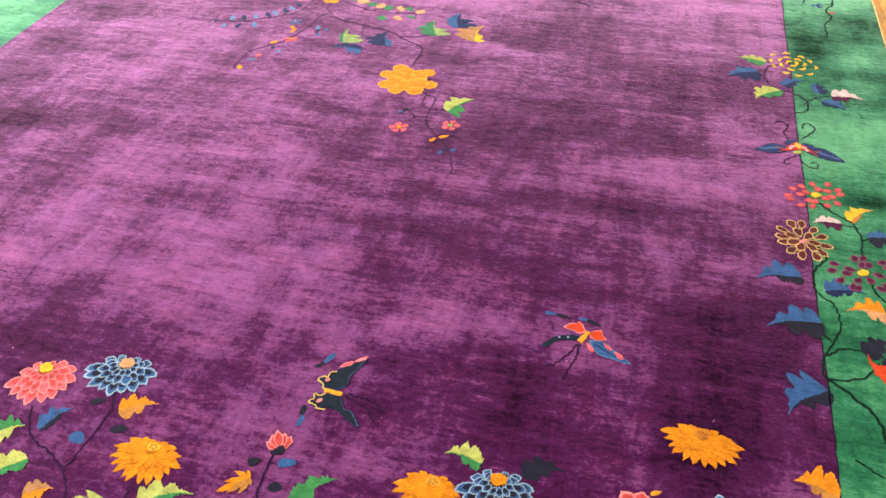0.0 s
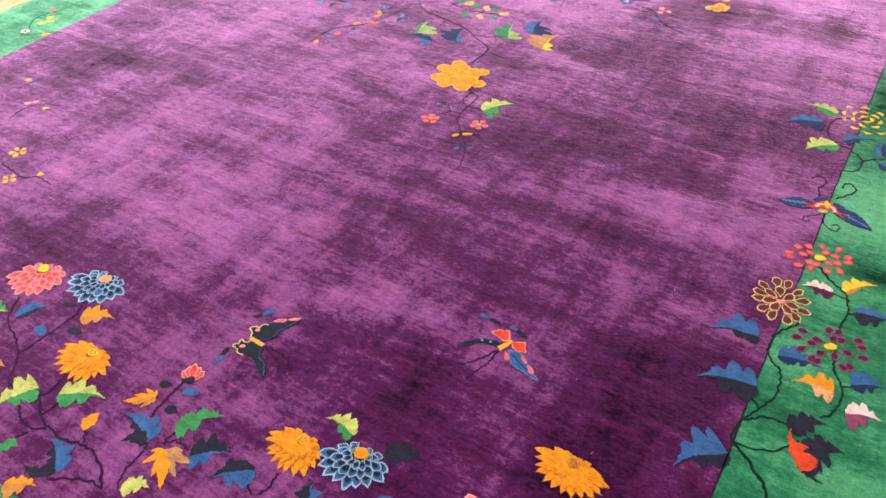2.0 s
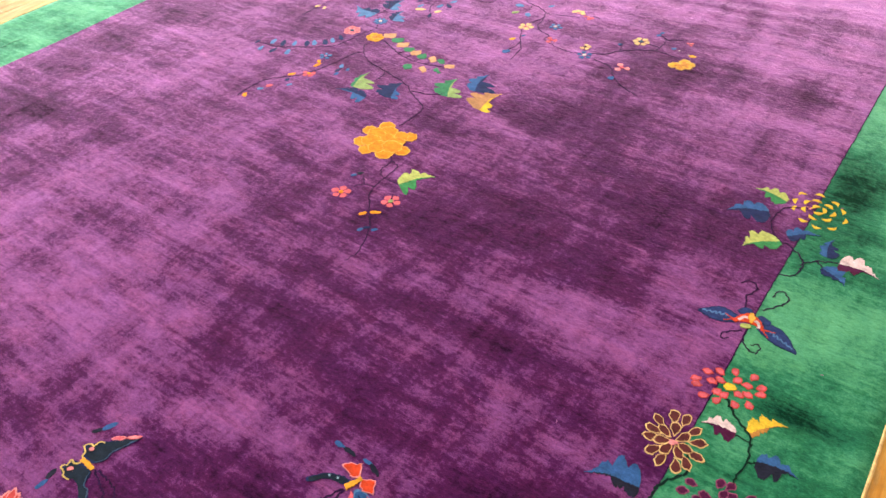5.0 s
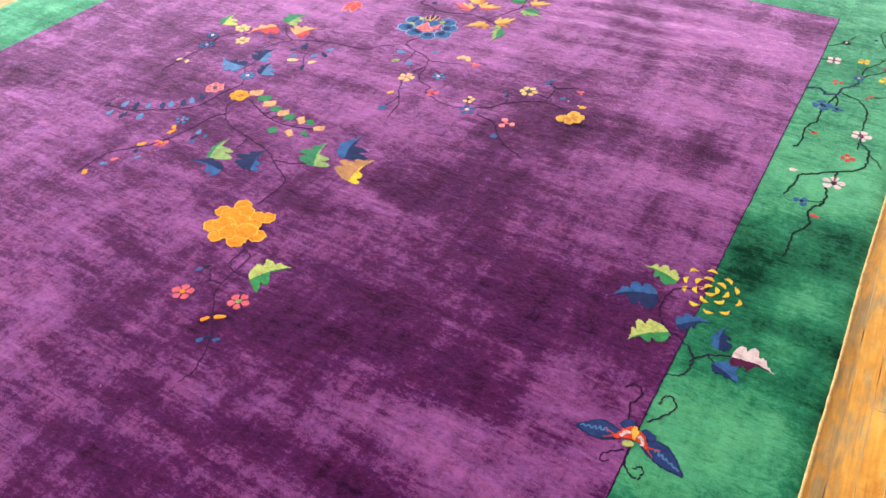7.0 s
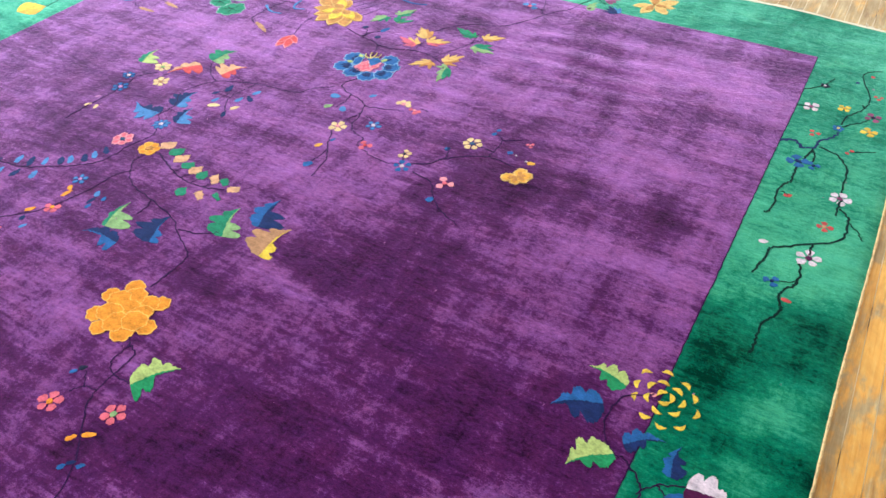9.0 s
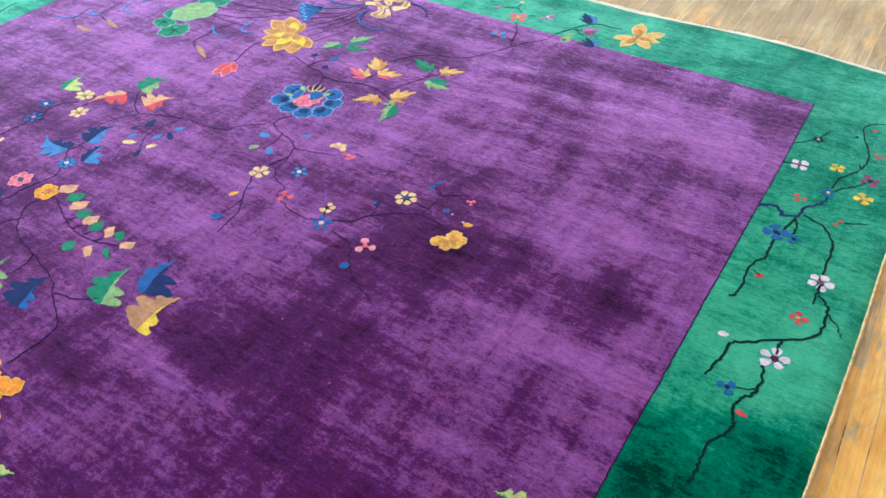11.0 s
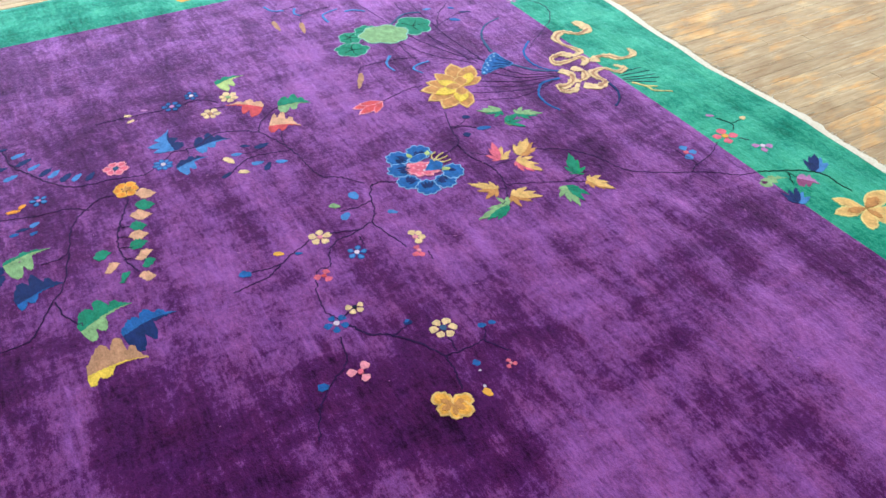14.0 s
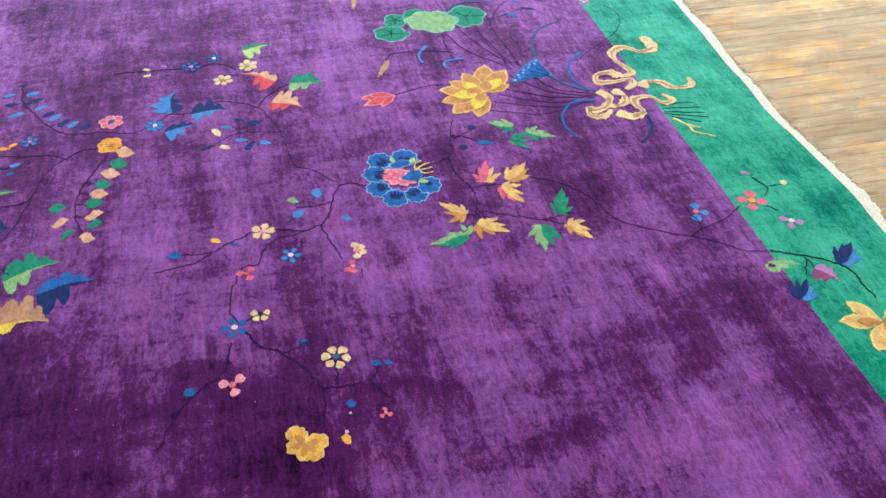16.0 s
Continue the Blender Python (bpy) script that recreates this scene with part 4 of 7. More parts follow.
def blue_peony(c):
    """A blue peony: scalloped petals with pale rims and dark hearts round a broken pink middle."""
    ob = new("flower")
    ob.parent = rug
    x0, y0 = c
    for i, (u, v, a, b) in enumerate(((-0.086, 0.035, 0.034, 0.036), (-0.086, -0.042, 0.033, 0.034), (-0.026, -0.064, 0.036, 0.032), (0.04, -0.069, 0.03, 0.034),
                                      (0.09, -0.029, 0.033, 0.034), (0.089, 0.032, 0.031, 0.03), (0.056, 0.079, 0.03, 0.034))):
        t = math.atan2(v, u)
        patch("petal", ellipse(x0 + u, y0 + v, a, b, t, 44, 0, 9, 0.22), ("blue", "pale"), ob, 0.1 * i, 0.09, rough=0.0014)
        for q in (-0.6, -0.2, 0.2, 0.6):
            w = (x0 + u - math.cos(t + q) * a * 0.95, y0 + v - math.sin(t + q) * a * 0.95)
            patch("heart", petal_shape(w[0], w[1], t + 0.5 * q, a * random.uniform(0.8, 1.25), 0.01, 0.8), ("navy",), ob, 1.2)
    patch("middle", ellipse(x0, y0, 0.046, 0.032, 1.1, 44, 0, 9, 0.3), ("pink", "rose"), ob, 1.5, 0.2)
    for i in range(8):
        a, r = i * 2.4, 0.011 + 0.003 * i
        patch("floret", ellipse(x0 + math.cos(a) * r, y0 + math.sin(a) * r * 0.8, 0.006, 0.004, a, 8), ("rose" if i % 3 else "white",), ob, 2.1)
    patch("petal", ellipse(x0 - 0.056, y0 + 0.016, 0.015, 0.034, 0.2, 30, 0, 5, 0.1), ("blue", "pale"), ob, 1.9, 0.1)
    patch("petal", rounded([(x0 + 0.012, y0 + 0.006), (x0 + 0.03, y0 + 0.05), (x0 + 0.0, y0 + 0.07), (x0 - 0.032, y0 + 0.05), (x0 - 0.012, y0 + 0.03)]), ("blue", "sky"), ob, 2.0, 0.08)
    for u, v, r in ((-0.066, 0.055, 0.013), (-0.08, -0.004, 0.012), (0.036, 0.066, 0.014)):
        patch("bract", ellipse(x0 + u, y0 + v, r, r * 0.6, math.atan2(v, u), 14, 0.3), ("lime",), ob, 2.3)
    for a, r in ((2.2, 0.1), (1.98, 0.112), (1.78, 0.108), (1.58, 0.104)):
        ribbon("stamen", [(x0 + math.cos(1.9) * 0.055, y0 + math.sin(1.9) * 0.055), (x0 + math.cos(a) * r * 0.8, y0 + math.sin(a) * r * 0.75), (x0 + math.cos(a) * r, y0 + math.sin(a) * r)], 0.0045, "lemon", ob, 2.6)
    return ob


def pansy(c, left, right):
    ob = new("flower")
    ob.parent = rug
    r = math.dist(left, right) / 2
    t = math.atan2(right[1] - left[1], right[0] - left[0])
    for d, s, m in ((20, 0.55, 0.5), (150, 0.6, 0.5), (205, 0.5, 0.44), (275, 0.42, 0.42), (330, 0.55, 0.5)):
        a = t + radians(d)
        x, y = c[0] + r * s * math.cos(a), c[1] + r * s * 0.85 * math.sin(a)
        patch("petal", ellipse(x, y, r * m, r * m * 0.82, a, 22, 0, 5, 0.1), ("gold", "straw"), ob, 0.1 * d / 60, 0.25)
        patch("heart", petal_shape(c[0], c[1], a, r * 0.62, r * 0.3, 0.2), ("ochre",), ob, 1.4)
    return ob


def star_flower(c, tips, colours, inner, wide):
    """A flower whose pointed petals reach from c to each of the tips."""
    ob = new("flower")
    ob.parent = rug
    for i, p in enumerate(tips):
        a, d = math.atan2(p[1] - c[1], p[0] - c[0]), math.dist(p, c)
        patch("petal", petal_shape(c[0], c[1], a, d, d * wide, 0.75), colours, ob, 0.15 * i, 0.16)
        if inner and i % 2 == 0:
            patch("heart", petal_shape(c[0], c[1], a, d * 0.6, d * wide * 0.55, 0.7), (inner,), ob, 1.8)
    return ob


def lotus(c, *tips):
    """A full lotus: tan outer petals with pale rims, bright ones inside, and short tan ones folded over the heart."""
    ob = star_flower(c, tips, ("ochre", "straw"), "", 0.46)
    for shift, share, wide, colours, layer in ((1, 0.74, 0.34, ("yellow", ""), 1.8), (0, 0.42, 0.3, ("ochre", "straw"), 2.6)):
        for i in range(shift, len(tips), 2 if shift else 3):
            p, q = tips[i], tips[(i + 1) % len(tips)]
            m = ((p[0] * 0.7 + q[0] * 0.3), (p[1] * 0.7 + q[1] * 0.3))
            a, d = math.atan2(m[1] - c[1], m[0] - c[0]), math.dist(m, c)
            patch("petal", petal_shape(c[0], c[1], a, d * share, d * wide, 0.75), colours if colours[1] else colours[:1], ob, layer + 0.1 * i, 0.12 if colours[1] else 0)
    return ob


def lotus_bud(c, *tips):
    return star_flower(c, tips, ("red", "rose"), "", 0.34)


def lily(c, *tips):
    return star_flower(c, tips, ("straw", "lemon"), "ochre", 0.46)


def lily_pad(c, right, top, colour="sage"):
    """A lotus leaf with a lobed, pale-rimmed edge and dark veins."""
    a, b = 0.88 * math.dist(c, right), 0.88 * math.dist(c, top)
    t = math.atan2(right[1] - c[1], right[0] - c[0])
    edge = []
    for i in range(64):
        q = math.tau * i / 64
        k = 0.9 + 0.14 * abs(math.sin(3.5 * q)) + 0.22 * noise.noise((math.cos(q) * 1.6 + c[0] * 9, math.sin(q) * 1.6 + c[1] * 9, 2.0))
        u, v = a * k * math.cos(q), b * k * math.sin(q)
        edge.append((c[0] + u * math.cos(t) - v * math.sin(t), c[1] + u * math.sin(t) + v * math.cos(t)))
    ob = patch("lily_pad", edge, (colour, "mint"), rug, 0.9 if colour == "sage" else 0.2, 0.045)
    if colour != "sage":
        for q in (0.4, 1.5, 2.7, 4.0, 5.2):
            e = (c[0] + 0.7 * a * math.cos(q + t), c[1] + 0.7 * b * math.sin(q + t))
            m = ((c[0] + e[0]) / 2 + random.uniform(-0.006, 0.006), (c[1] + e[1]) / 2 + random.uniform(-0.006, 0.006))
            ribbon("vein", [c, m, e], 0.004, "moss", ob, 0.9)
    return ob


def seed_pod(low, high, tip):
    """A lotus seed head: a blue cone with a bulging, dotted top."""
    top = ((low[0] + high[0]) / 2, (low[1] + high[1]) / 2)
    out = (top[0] + 0.16 * (top[0] - tip[0]), top[1] + 0.16 * (top[1] - tip[1]))
    ob = patch("seed_pod", rounded([low, out, high, ((high[0] + tip[0]) / 2, (high[1] + tip[1]) / 2), tip, ((low[0] + tip[0]) / 2, (low[1] + tip[1]) / 2)]), ("blue", "sky"), rug, 0.6, 0.07)
    for i in range(9):
        f = (i + 0.5) / 9
        x, y = low[0] + (high[0] - low[0]) * f, low[1] + (high[1] - low[1]) * f
        bulge = 0.1 * math.sin(math.pi * f) - 0.06 - 0.08 * (i % 2)
        patch("seed", ellipse(x + (x - tip[0]) * bulge, y + (y - tip[1]) * bulge, 0.0055, 0.0045, 0, 8), ("pale",), ob, 1.8)
        if i % 2 == 0:
            ribbon("rib", [(x + (tip[0] - x) * 0.22, y + (tip[1] - y) * 0.22), (x + (tip[0] - x) * 0.9, y + (tip[1] - y) * 0.9)], 0.0035, "navy", ob, 1.4)
    return ob


def border_butterfly(c, wings):
    """A moth with dark spread wings, each with a pale zigzag line, round a red, white and gold body."""
    ob = new("butterfly")
    ob.parent = rug
    for root, tip, points in wings:
        spread_wing(ob, "indigo", "navy", *points, layer=0.2, rim=0.14)
        dx, dy = tip[0] - root[0], tip[1] - root[1]
        line = []
        for i in range(11):
            f, q = 0.24 + 0.068 * i, 0.012 * (1 if i % 2 else 0.2) * (1.25 - 0.09 * i)
            line.append((root[0] + dx * f, root[1] + dy * f + q))
        ribbon("vein", line, 0.0042, "sky", ob, 1.0, end=0.9)
        for g in (-0.3, 0.3):
            ribbon("streak", [root, (root[0] + dx * 0.2 - dy * g * 0.3, root[1] + dy * 0.2 + dx * g * 0.3), (root[0] + dx * 0.3 - dy * g * 0.5, root[1] + dy * 0.3 + dx * g * 0.5)], 0.0035, "scarlet", ob, 1.3)
    for u, v, t in ((-0.021, 0.031, 0.5), (0.03, 0.022, -0.4)):
        patch("hind_wing", ellipse(c[0] + u, c[1] + v, 0.018, 0.012, t, 20, 0, 5, 0.12), ("indigo", "navy"), ob, 0.3, 0.15)
    patch("collar", rounded([(c[0] - 0.038, c[1] - 0.022), (c[0] - 0.022, c[1] + 0.018), (c[0], c[1] + 0.026), (c[0] + 0.026, c[1] + 0.012), (c[0] + 0.037, c[1] - 0.018),
                             (c[0] + 0.016, c[1] - 0.006), (c[0] - 0.01, c[1] - 0.008)]), ("scarlet",), ob, 1.2)
    for points in (((-0.026, -0.012), (-0.018, 0.006), (-0.006, 0.01)), ((0.012, 0.008), (0.022, 0.0), (0.025, -0.014))):
        ribbon("band", [(c[0] + u, c[1] + v) for u, v in points], 0.008, "white", ob, 1.8, end=0.8)
    patch("body", ellipse(c[0] + 0.001, c[1] + 0.012, 0.008, 0.019, 0.2, 18), ("amber", "gold"), ob, 2.2, 0.2)
    patch("tail", ellipse(c[0] - 0.004, c[1] - 0.022, 0.012, 0.007, 0.4, 14, 0, 4, 0.2), ("lime",), ob, 1.6)
    return ob


def seam():
    """The dark outline between field and border."""
    ys = rows_between(IN_N, IN_F, 0.08)
    ribbon("outline", [(in_r(y), y) for y in ys], 0.0032, "ink", rug, 0, end=1.0, rough=0.001)


seam()

# the garden of chrysanthemums in the near corner
fan_flower((-1.139, 1.029), (-1.202, 0.957), (-1.072, 0.946), (-1.044, 1.024), ('pink', 'rose', 'yellow', 'red'), n=11, rows=3, eye_r=0.022)
fan_flower((-0.957, 1.086), (-1.051, 1.05), (-0.905, 1.012), (-0.868, 1.072), ('blue', 'pale', 'peach', 'slate'), n=11, rows=3, eye_r=0.022, rim=0.24)
fan_flower((-0.776, 0.891), (-0.867, 0.873), (-0.758, 0.804), (-0.693, 0.868), ('orange', 'tawny', 'yellow', None), n=15, rows=3, eye_r=0.018, rim=0.1)
fan_flower((-0.175, 0.951), (-0.256, 0.931), (-0.144, 0.867), (-0.102, 0.914), ('orange', 'tawny', 'gold', None), n=14, rows=3, eye_r=0.018, rim=0.1)
fan_flower((-0.046, 0.987), (-0.127, 0.942), (-0.023, 0.901), (0.041, 0.967), ('blue', 'pale', 'orange', 'slate'), n=11, rows=3, eye_r=0.021, rim=0.22)
fan_flower((0.356, 1.201), (0.272, 1.198), (0.371, 1.118), (0.453, 1.172), ('orange', 'tawny', 'ochre', None), n=15, rows=3, eye_r=0.018, rim=0.1)
blossom(0.241, 0.975, 0.063, 'red', 'gold', 9, 10, rim='rose', fat=0.6, point=0.5)
oval(0.268, 1.036, 0.013, 0.005, 34, 'gold', 'small_leaf')
blossom(0.403, 1.02, 0.045, 'blue', 'orange', 10, 0, rim='pale', fat=0.5, point=0.5)
flower_bud((-0.51, 0.944), ((-0.5, 0.986), (-0.519, 0.992), (-0.537, 0.995), (-0.546, 0.98), (-0.548, 0.962)))
leaf((-1.141, 0.842), (-1.084, 0.876), (0.036, 0.38), (-0.041, 0.39), ('green', 'lime'), 5, 0.3, 1.1)
leaf((-1.023, 0.802), (-1.079, 0.735), (-0.045, 0.43), (0.025, 0.48), ('lime', 'green'), 5, 0.3, 1.1)
leaf((-1.046, 0.873), (-1.006, 0.942), (0.037, 0.45), (-0.017, 0.59), ('blue', 'slate'), 5, 0.3, 1.1)
leaf((-0.904, 0.963), (-0.823, 0.998), (0.036, 0.16), (-0.033, 0.42), ('orange', 'ochre'), 5, 0.3, 1.1)
oval(-0.963, 0.974, 0.017, 0.010, 24, 'slate', 'small_leaf')
oval(-0.875, 0.917, 0.020, 0.011, 19, 'slate', 'small_leaf')
oval(-0.950, 0.875, 0.021, 0.015, -18, 'blue', 'small_leaf')
leaf((-0.979, 0.724), (-0.925, 0.752), (0.031, 0.32), (-0.03, 1.02), ('tan', 'orange'), 5, 0.3, 1.1)
leaf((-0.801, 0.753), (-0.839, 0.652), (-0.062, 0.04), (0.041, 0.41), ('lime', 'green'), 5, 0.3, 1.1)
leaf((-0.745, 0.764), (-0.642, 0.81), (0.043, 0.06), (-0.041, 0.43), ('lime', 'green'), 5, 0.3, 1.1)
star_leaf((-0.545, 0.871), (-0.602, 0.825), (-0.583, 0.88), (-0.552, 0.834), ('orange', 'ochre'))
leaf((-0.614, 0.724), (-0.623, 0.776), (0.021, 0.44), (-0.012, 0.44), ('orange', 'orange'), 0, 0, 1.1)
leaf((-0.725, 0.633), (-0.72, 0.586), (-0.014, 0.46), (0.02, 0.64), ('jade', 'green'), 3, 0.2, 1.1)
leaf((-0.575, 0.622), (-0.665, 0.672), (-0.04, 0.37), (0.02, 0.6), ('blue', 'slate'), 3, 0.35, 1.1)
leaf((-0.581, 0.622), (-0.652, 0.602), (0.019, 0.52), (-0.014, 0.62), ('slate', 'slate'), 3, 0.3, 1.1)
leaf((-0.468, 0.774), (-0.578, 0.801), (-0.049, 0.23), (0.021, 0.41), ('blue', 'slate'), 4, 0.35, 1.1)
leaf((-0.468, 0.774), (-0.521, 0.747), (-0.029, 0.66), (0.011, 0.51), ('slate', 'slate'), 3, 0.3, 1.1)
oval(-0.555, 0.910, 0.014, 0.010, 30, 'slate', 'small_leaf')
oval(-0.520, 0.941, 0.011, 0.006, 18, 'slate', 'small_leaf')
oval(-0.485, 0.922, 0.019, 0.011, 18, 'blue', 'small_leaf')
oval(-0.486, 0.864, 0.016, 0.010, 11, 'slate', 'small_leaf')
leaf((-0.447, 0.838), (-0.366, 0.911), (0.028, 0.66), (-0.04, 0.26), ('green', 'green'), 4, 0.35, 1.1)
leaf((-0.361, 0.795), (-0.284, 0.848), (0.049, 0.36), (-0.037, 0.25), ('slate', 'blue'), 5, 0.35, 1.1)
star_leaf((-0.419, 0.781), (-0.355, 0.707), (-0.435, 0.732), (-0.348, 0.783), ('orange', 'tan'))
leaf((-0.43, 0.671), (-0.378, 0.698), (0.024, 0.44), (-0.026, 0.58), ('lime', 'lime'), 4, 0.3, 1.1)
leaf((-0.644, 0.547), (-0.581, 0.58), (0.021, 0.35), (-0.034, 0.69), ('orange', 'ochre'), 4, 0.3, 1.1)
leaf((-0.215, 0.84), (-0.285, 0.776), (-0.032, 0.52), (0.044, 0.58), ('slate', 'blue'), 4, 0.35, 1.1)
leaf((-0.059, 0.829), (-0.092, 0.883), (0.034, 0.61), (-0.031, 0.59), ('slate', 'blue'), 3, 0.3, 1.1)
oval(0.057, 0.923, 0.020, 0.007, 39, 'blue', 'small_leaf')
leaf((-0.087, 1.018), (-0.171, 1.024), (-0.036, 0.51), (0.026, 0.31), ('lime', 'green'), 4, 0.4, 1.1)
leaf((-0.003, 1.013), (0.083, 1.041), (0.038, 0.3), (-0.024, 0.47), ('slate', 'slate'), 4, 0.4, 1.1)
leaf((0.624, 1.11), (0.54, 1.131), (-0.056, 0.53), (0.027, 0.4), ('orange', 'ochre'), 4, 0.4, 1.1)
stem((-1.106, 0.927), (-1.054, 0.853), (-0.993, 0.832), (-0.925, 0.787), (-0.888, 0.739), (-0.854, 0.72))
stem((-0.94, 1.005), (-0.921, 0.955), (-0.924, 0.868), (-0.932, 0.793))
stem((-0.775, 0.794), (-0.774, 0.749), (-0.791, 0.747))
stem((-0.796, 0.75), (-0.739, 0.709), (-0.704, 0.693), (-0.639, 0.686), (-0.576, 0.699), (-0.516, 0.686), (-0.464, 0.646), w=0.01, end=1)
stem((-0.725, 0.745), (-0.729, 0.705))
stem((-0.798, 0.695), (-0.758, 0.673), (-0.712, 0.672), (-0.692, 0.686))
stem((-0.719, 0.663), (-0.725, 0.633))
stem((-0.915, 0.679), (-0.863, 0.692))
stem((-0.609, 0.726), (-0.584, 0.701))
stem((-0.524, 0.933), (-0.519, 0.866), (-0.513, 0.826))
stem((-0.458, 0.755), (-0.456, 0.702), (-0.433, 0.662))
stem((-0.433, 0.825), (-0.435, 0.792))
stem((-0.435, 0.792), (-0.41, 0.809), (-0.371, 0.806))
stem((-0.468, 0.774), (-0.457, 0.756))
stem((-0.168, 0.86), (-0.164, 0.824), (-0.168, 0.8))
stem((-0.09, 1.014), (-0.075, 0.995))
stem((-0.217, 0.811), (-0.178, 0.795))
stem((-0.577, 0.606), (-0.503, 0.644), (-0.464, 0.646))
stem((0.389, 1.135), (0.404, 1.098))

# two butterflies over the garden
moth = new("butterfly")
moth.parent = rug
spread_wing(moth, 'dusk', 'navy', (-0.466, 1.124), (-0.487, 1.13), (-0.499, 1.148), (-0.48, 1.172), (-0.449, 1.199), (-0.41, 1.239), (-0.421, 1.2), (-0.433, 1.172), (-0.43, 1.15), (-0.444, 1.128))
spread_wing(moth, 'dusk', 'navy', (-0.468, 1.113), (-0.493, 1.105), (-0.496, 1.079), (-0.47, 1.071), (-0.44, 1.077), (-0.404, 1.057), (-0.367, 1.041), (-0.394, 1.076), (-0.416, 1.082), (-0.432, 1.111))
ribbon('trim', [(-0.468, 1.125), (-0.482, 1.126), (-0.487, 1.138), (-0.501, 1.146), (-0.493, 1.158), (-0.482, 1.158), (-0.481, 1.173), (-0.466, 1.178)], 0.0032, 'lemon', moth, 1.4, end=0.8)
ribbon('trim', [(-0.47, 1.114), (-0.482, 1.104), (-0.495, 1.107), (-0.492, 1.093), (-0.5, 1.082), (-0.484, 1.076), (-0.474, 1.068), (-0.456, 1.071)], 0.0032, 'lemon', moth, 1.4, end=0.8)
ribbon('trim', [(-0.412, 1.234), (-0.423, 1.2), (-0.435, 1.171), (-0.432, 1.15), (-0.444, 1.13)], 0.003, 'steel', moth, 1.4)
ribbon('trim', [(-0.37, 1.044), (-0.396, 1.075), (-0.418, 1.082), (-0.433, 1.109)], 0.003, 'steel', moth, 1.4)
patch('wing_edge', petal_shape(-0.466, 1.193, radians(40), 0.036, 0.013, 0.5), ('pink', 'rose'), moth, 1.6, 0.2)
patch('wing_edge', petal_shape(-0.44, 1.213, radians(41), 0.04, 0.011, 0.6), ('rose', 'pink'), moth, 1.6, 0.2)
patch('spot', ellipse(-0.48, 1.15, 0.006, 0.005, 0.8, 10), ('rose',), moth, 2.2)
patch('spot', ellipse(-0.477, 1.09, 0.008, 0.005, 0.8, 10), ('rose',), moth, 2.2)
ribbon('body', [(-0.476, 1.12), (-0.458, 1.12), (-0.434, 1.116)], 0.013, 'gold', moth, 2.4, end=0.7)
oval(-0.498, 1.030, 0.016, 0.006, 83, 'blue', 'small_leaf')
oval(-0.503, 1.059, 0.015, 0.007, 94, 'slate', 'small_leaf')
oval(-0.512, 1.192, 0.015, 0.005, 55, 'slate', 'small_leaf')
oval(-0.498, 1.215, 0.019, 0.008, 63, 'blue', 'small_leaf')
stem((-0.43, 1.12), (-0.39, 1.121), (-0.352, 1.112), (-0.327, 1.094), w=0.008)
stem((-0.428, 1.115), (-0.392, 1.104), (-0.362, 1.09), (-0.342, 1.067), w=0.008)
moth = new("butterfly")
moth.parent = rug
spread_wing(moth, 'dusk', 'navy', (0.073, 1.421), (0.046, 1.419), (0.021, 1.411), (0.004, 1.396), (-0.015, 1.373), (-0.004, 1.368), (0.015, 1.387), (0.028, 1.398), (0.046, 1.402), (0.066, 1.406))
spread_wing(moth, 'blue', 'sky', (0.094, 1.41), (0.121, 1.417), (0.146, 1.403), (0.17, 1.384), (0.195, 1.362), (0.172, 1.363), (0.15, 1.368), (0.13, 1.37), (0.113, 1.379))
patch('wing', [(0.03, 1.441), (0.041, 1.456), (0.054, 1.458), (0.066, 1.468), (0.077, 1.452), (0.084, 1.437), (0.068, 1.428), (0.05, 1.434)], ('scarlet', 'rose'), moth, 1.4, 0.14)
patch('wing', [(0.086, 1.434), (0.1, 1.442), (0.117, 1.453), (0.126, 1.436), (0.136, 1.421), (0.122, 1.417), (0.11, 1.416), (0.098, 1.421)], ('scarlet', 'rose'), moth, 1.4, 0.14)
patch('wing_edge', petal_shape(0.088, 1.403, radians(-52), 0.034, 0.013, 0.3), ('pink',), moth, 1.6)
patch('wing_edge', petal_shape(0.126, 1.411, radians(-38), 0.032, 0.01, 0.3), ('pink',), moth, 1.6)
patch('wing_edge', petal_shape(0.155, 1.39, radians(-40), 0.03, 0.012, 0.3), ('pink',), moth, 1.6)
ribbon('vein', [(0.11, 1.402), (0.135, 1.387), (0.168, 1.374)], 0.003, 'navy', moth, 1.2)
patch('spot', ellipse(0.024, 1.405, 0.003, 0.0025, 0, 8), ('pale',), moth, 1.8)
patch('spot', ellipse(0.044, 1.41, 0.003, 0.0025, 0, 8), ('pale',), moth, 1.8)
ribbon('body', [(0.072, 1.401), (0.082, 1.42), (0.09, 1.438)], 0.013, 'gold', moth, 2.4, end=0.8)
oval(-0.009, 1.480, 0.015, 0.006, 0, 'blue', 'small_leaf')
oval(0.022, 1.478, 0.019, 0.006, -9, 'slate', 'small_leaf')
oval(0.073, 1.479, 0.013, 0.005, 0, 'blue', 'small_leaf')
oval(0.099, 1.471, 0.019, 0.006, -25, 'slate', 'small_leaf')
stem((0.072, 1.398), (0.052, 1.36), (0.03, 1.326), (0.005, 1.309), w=0.008)
stem((0.074, 1.394), (0.07, 1.348), (0.058, 1.31), (0.049, 1.283), w=0.008)

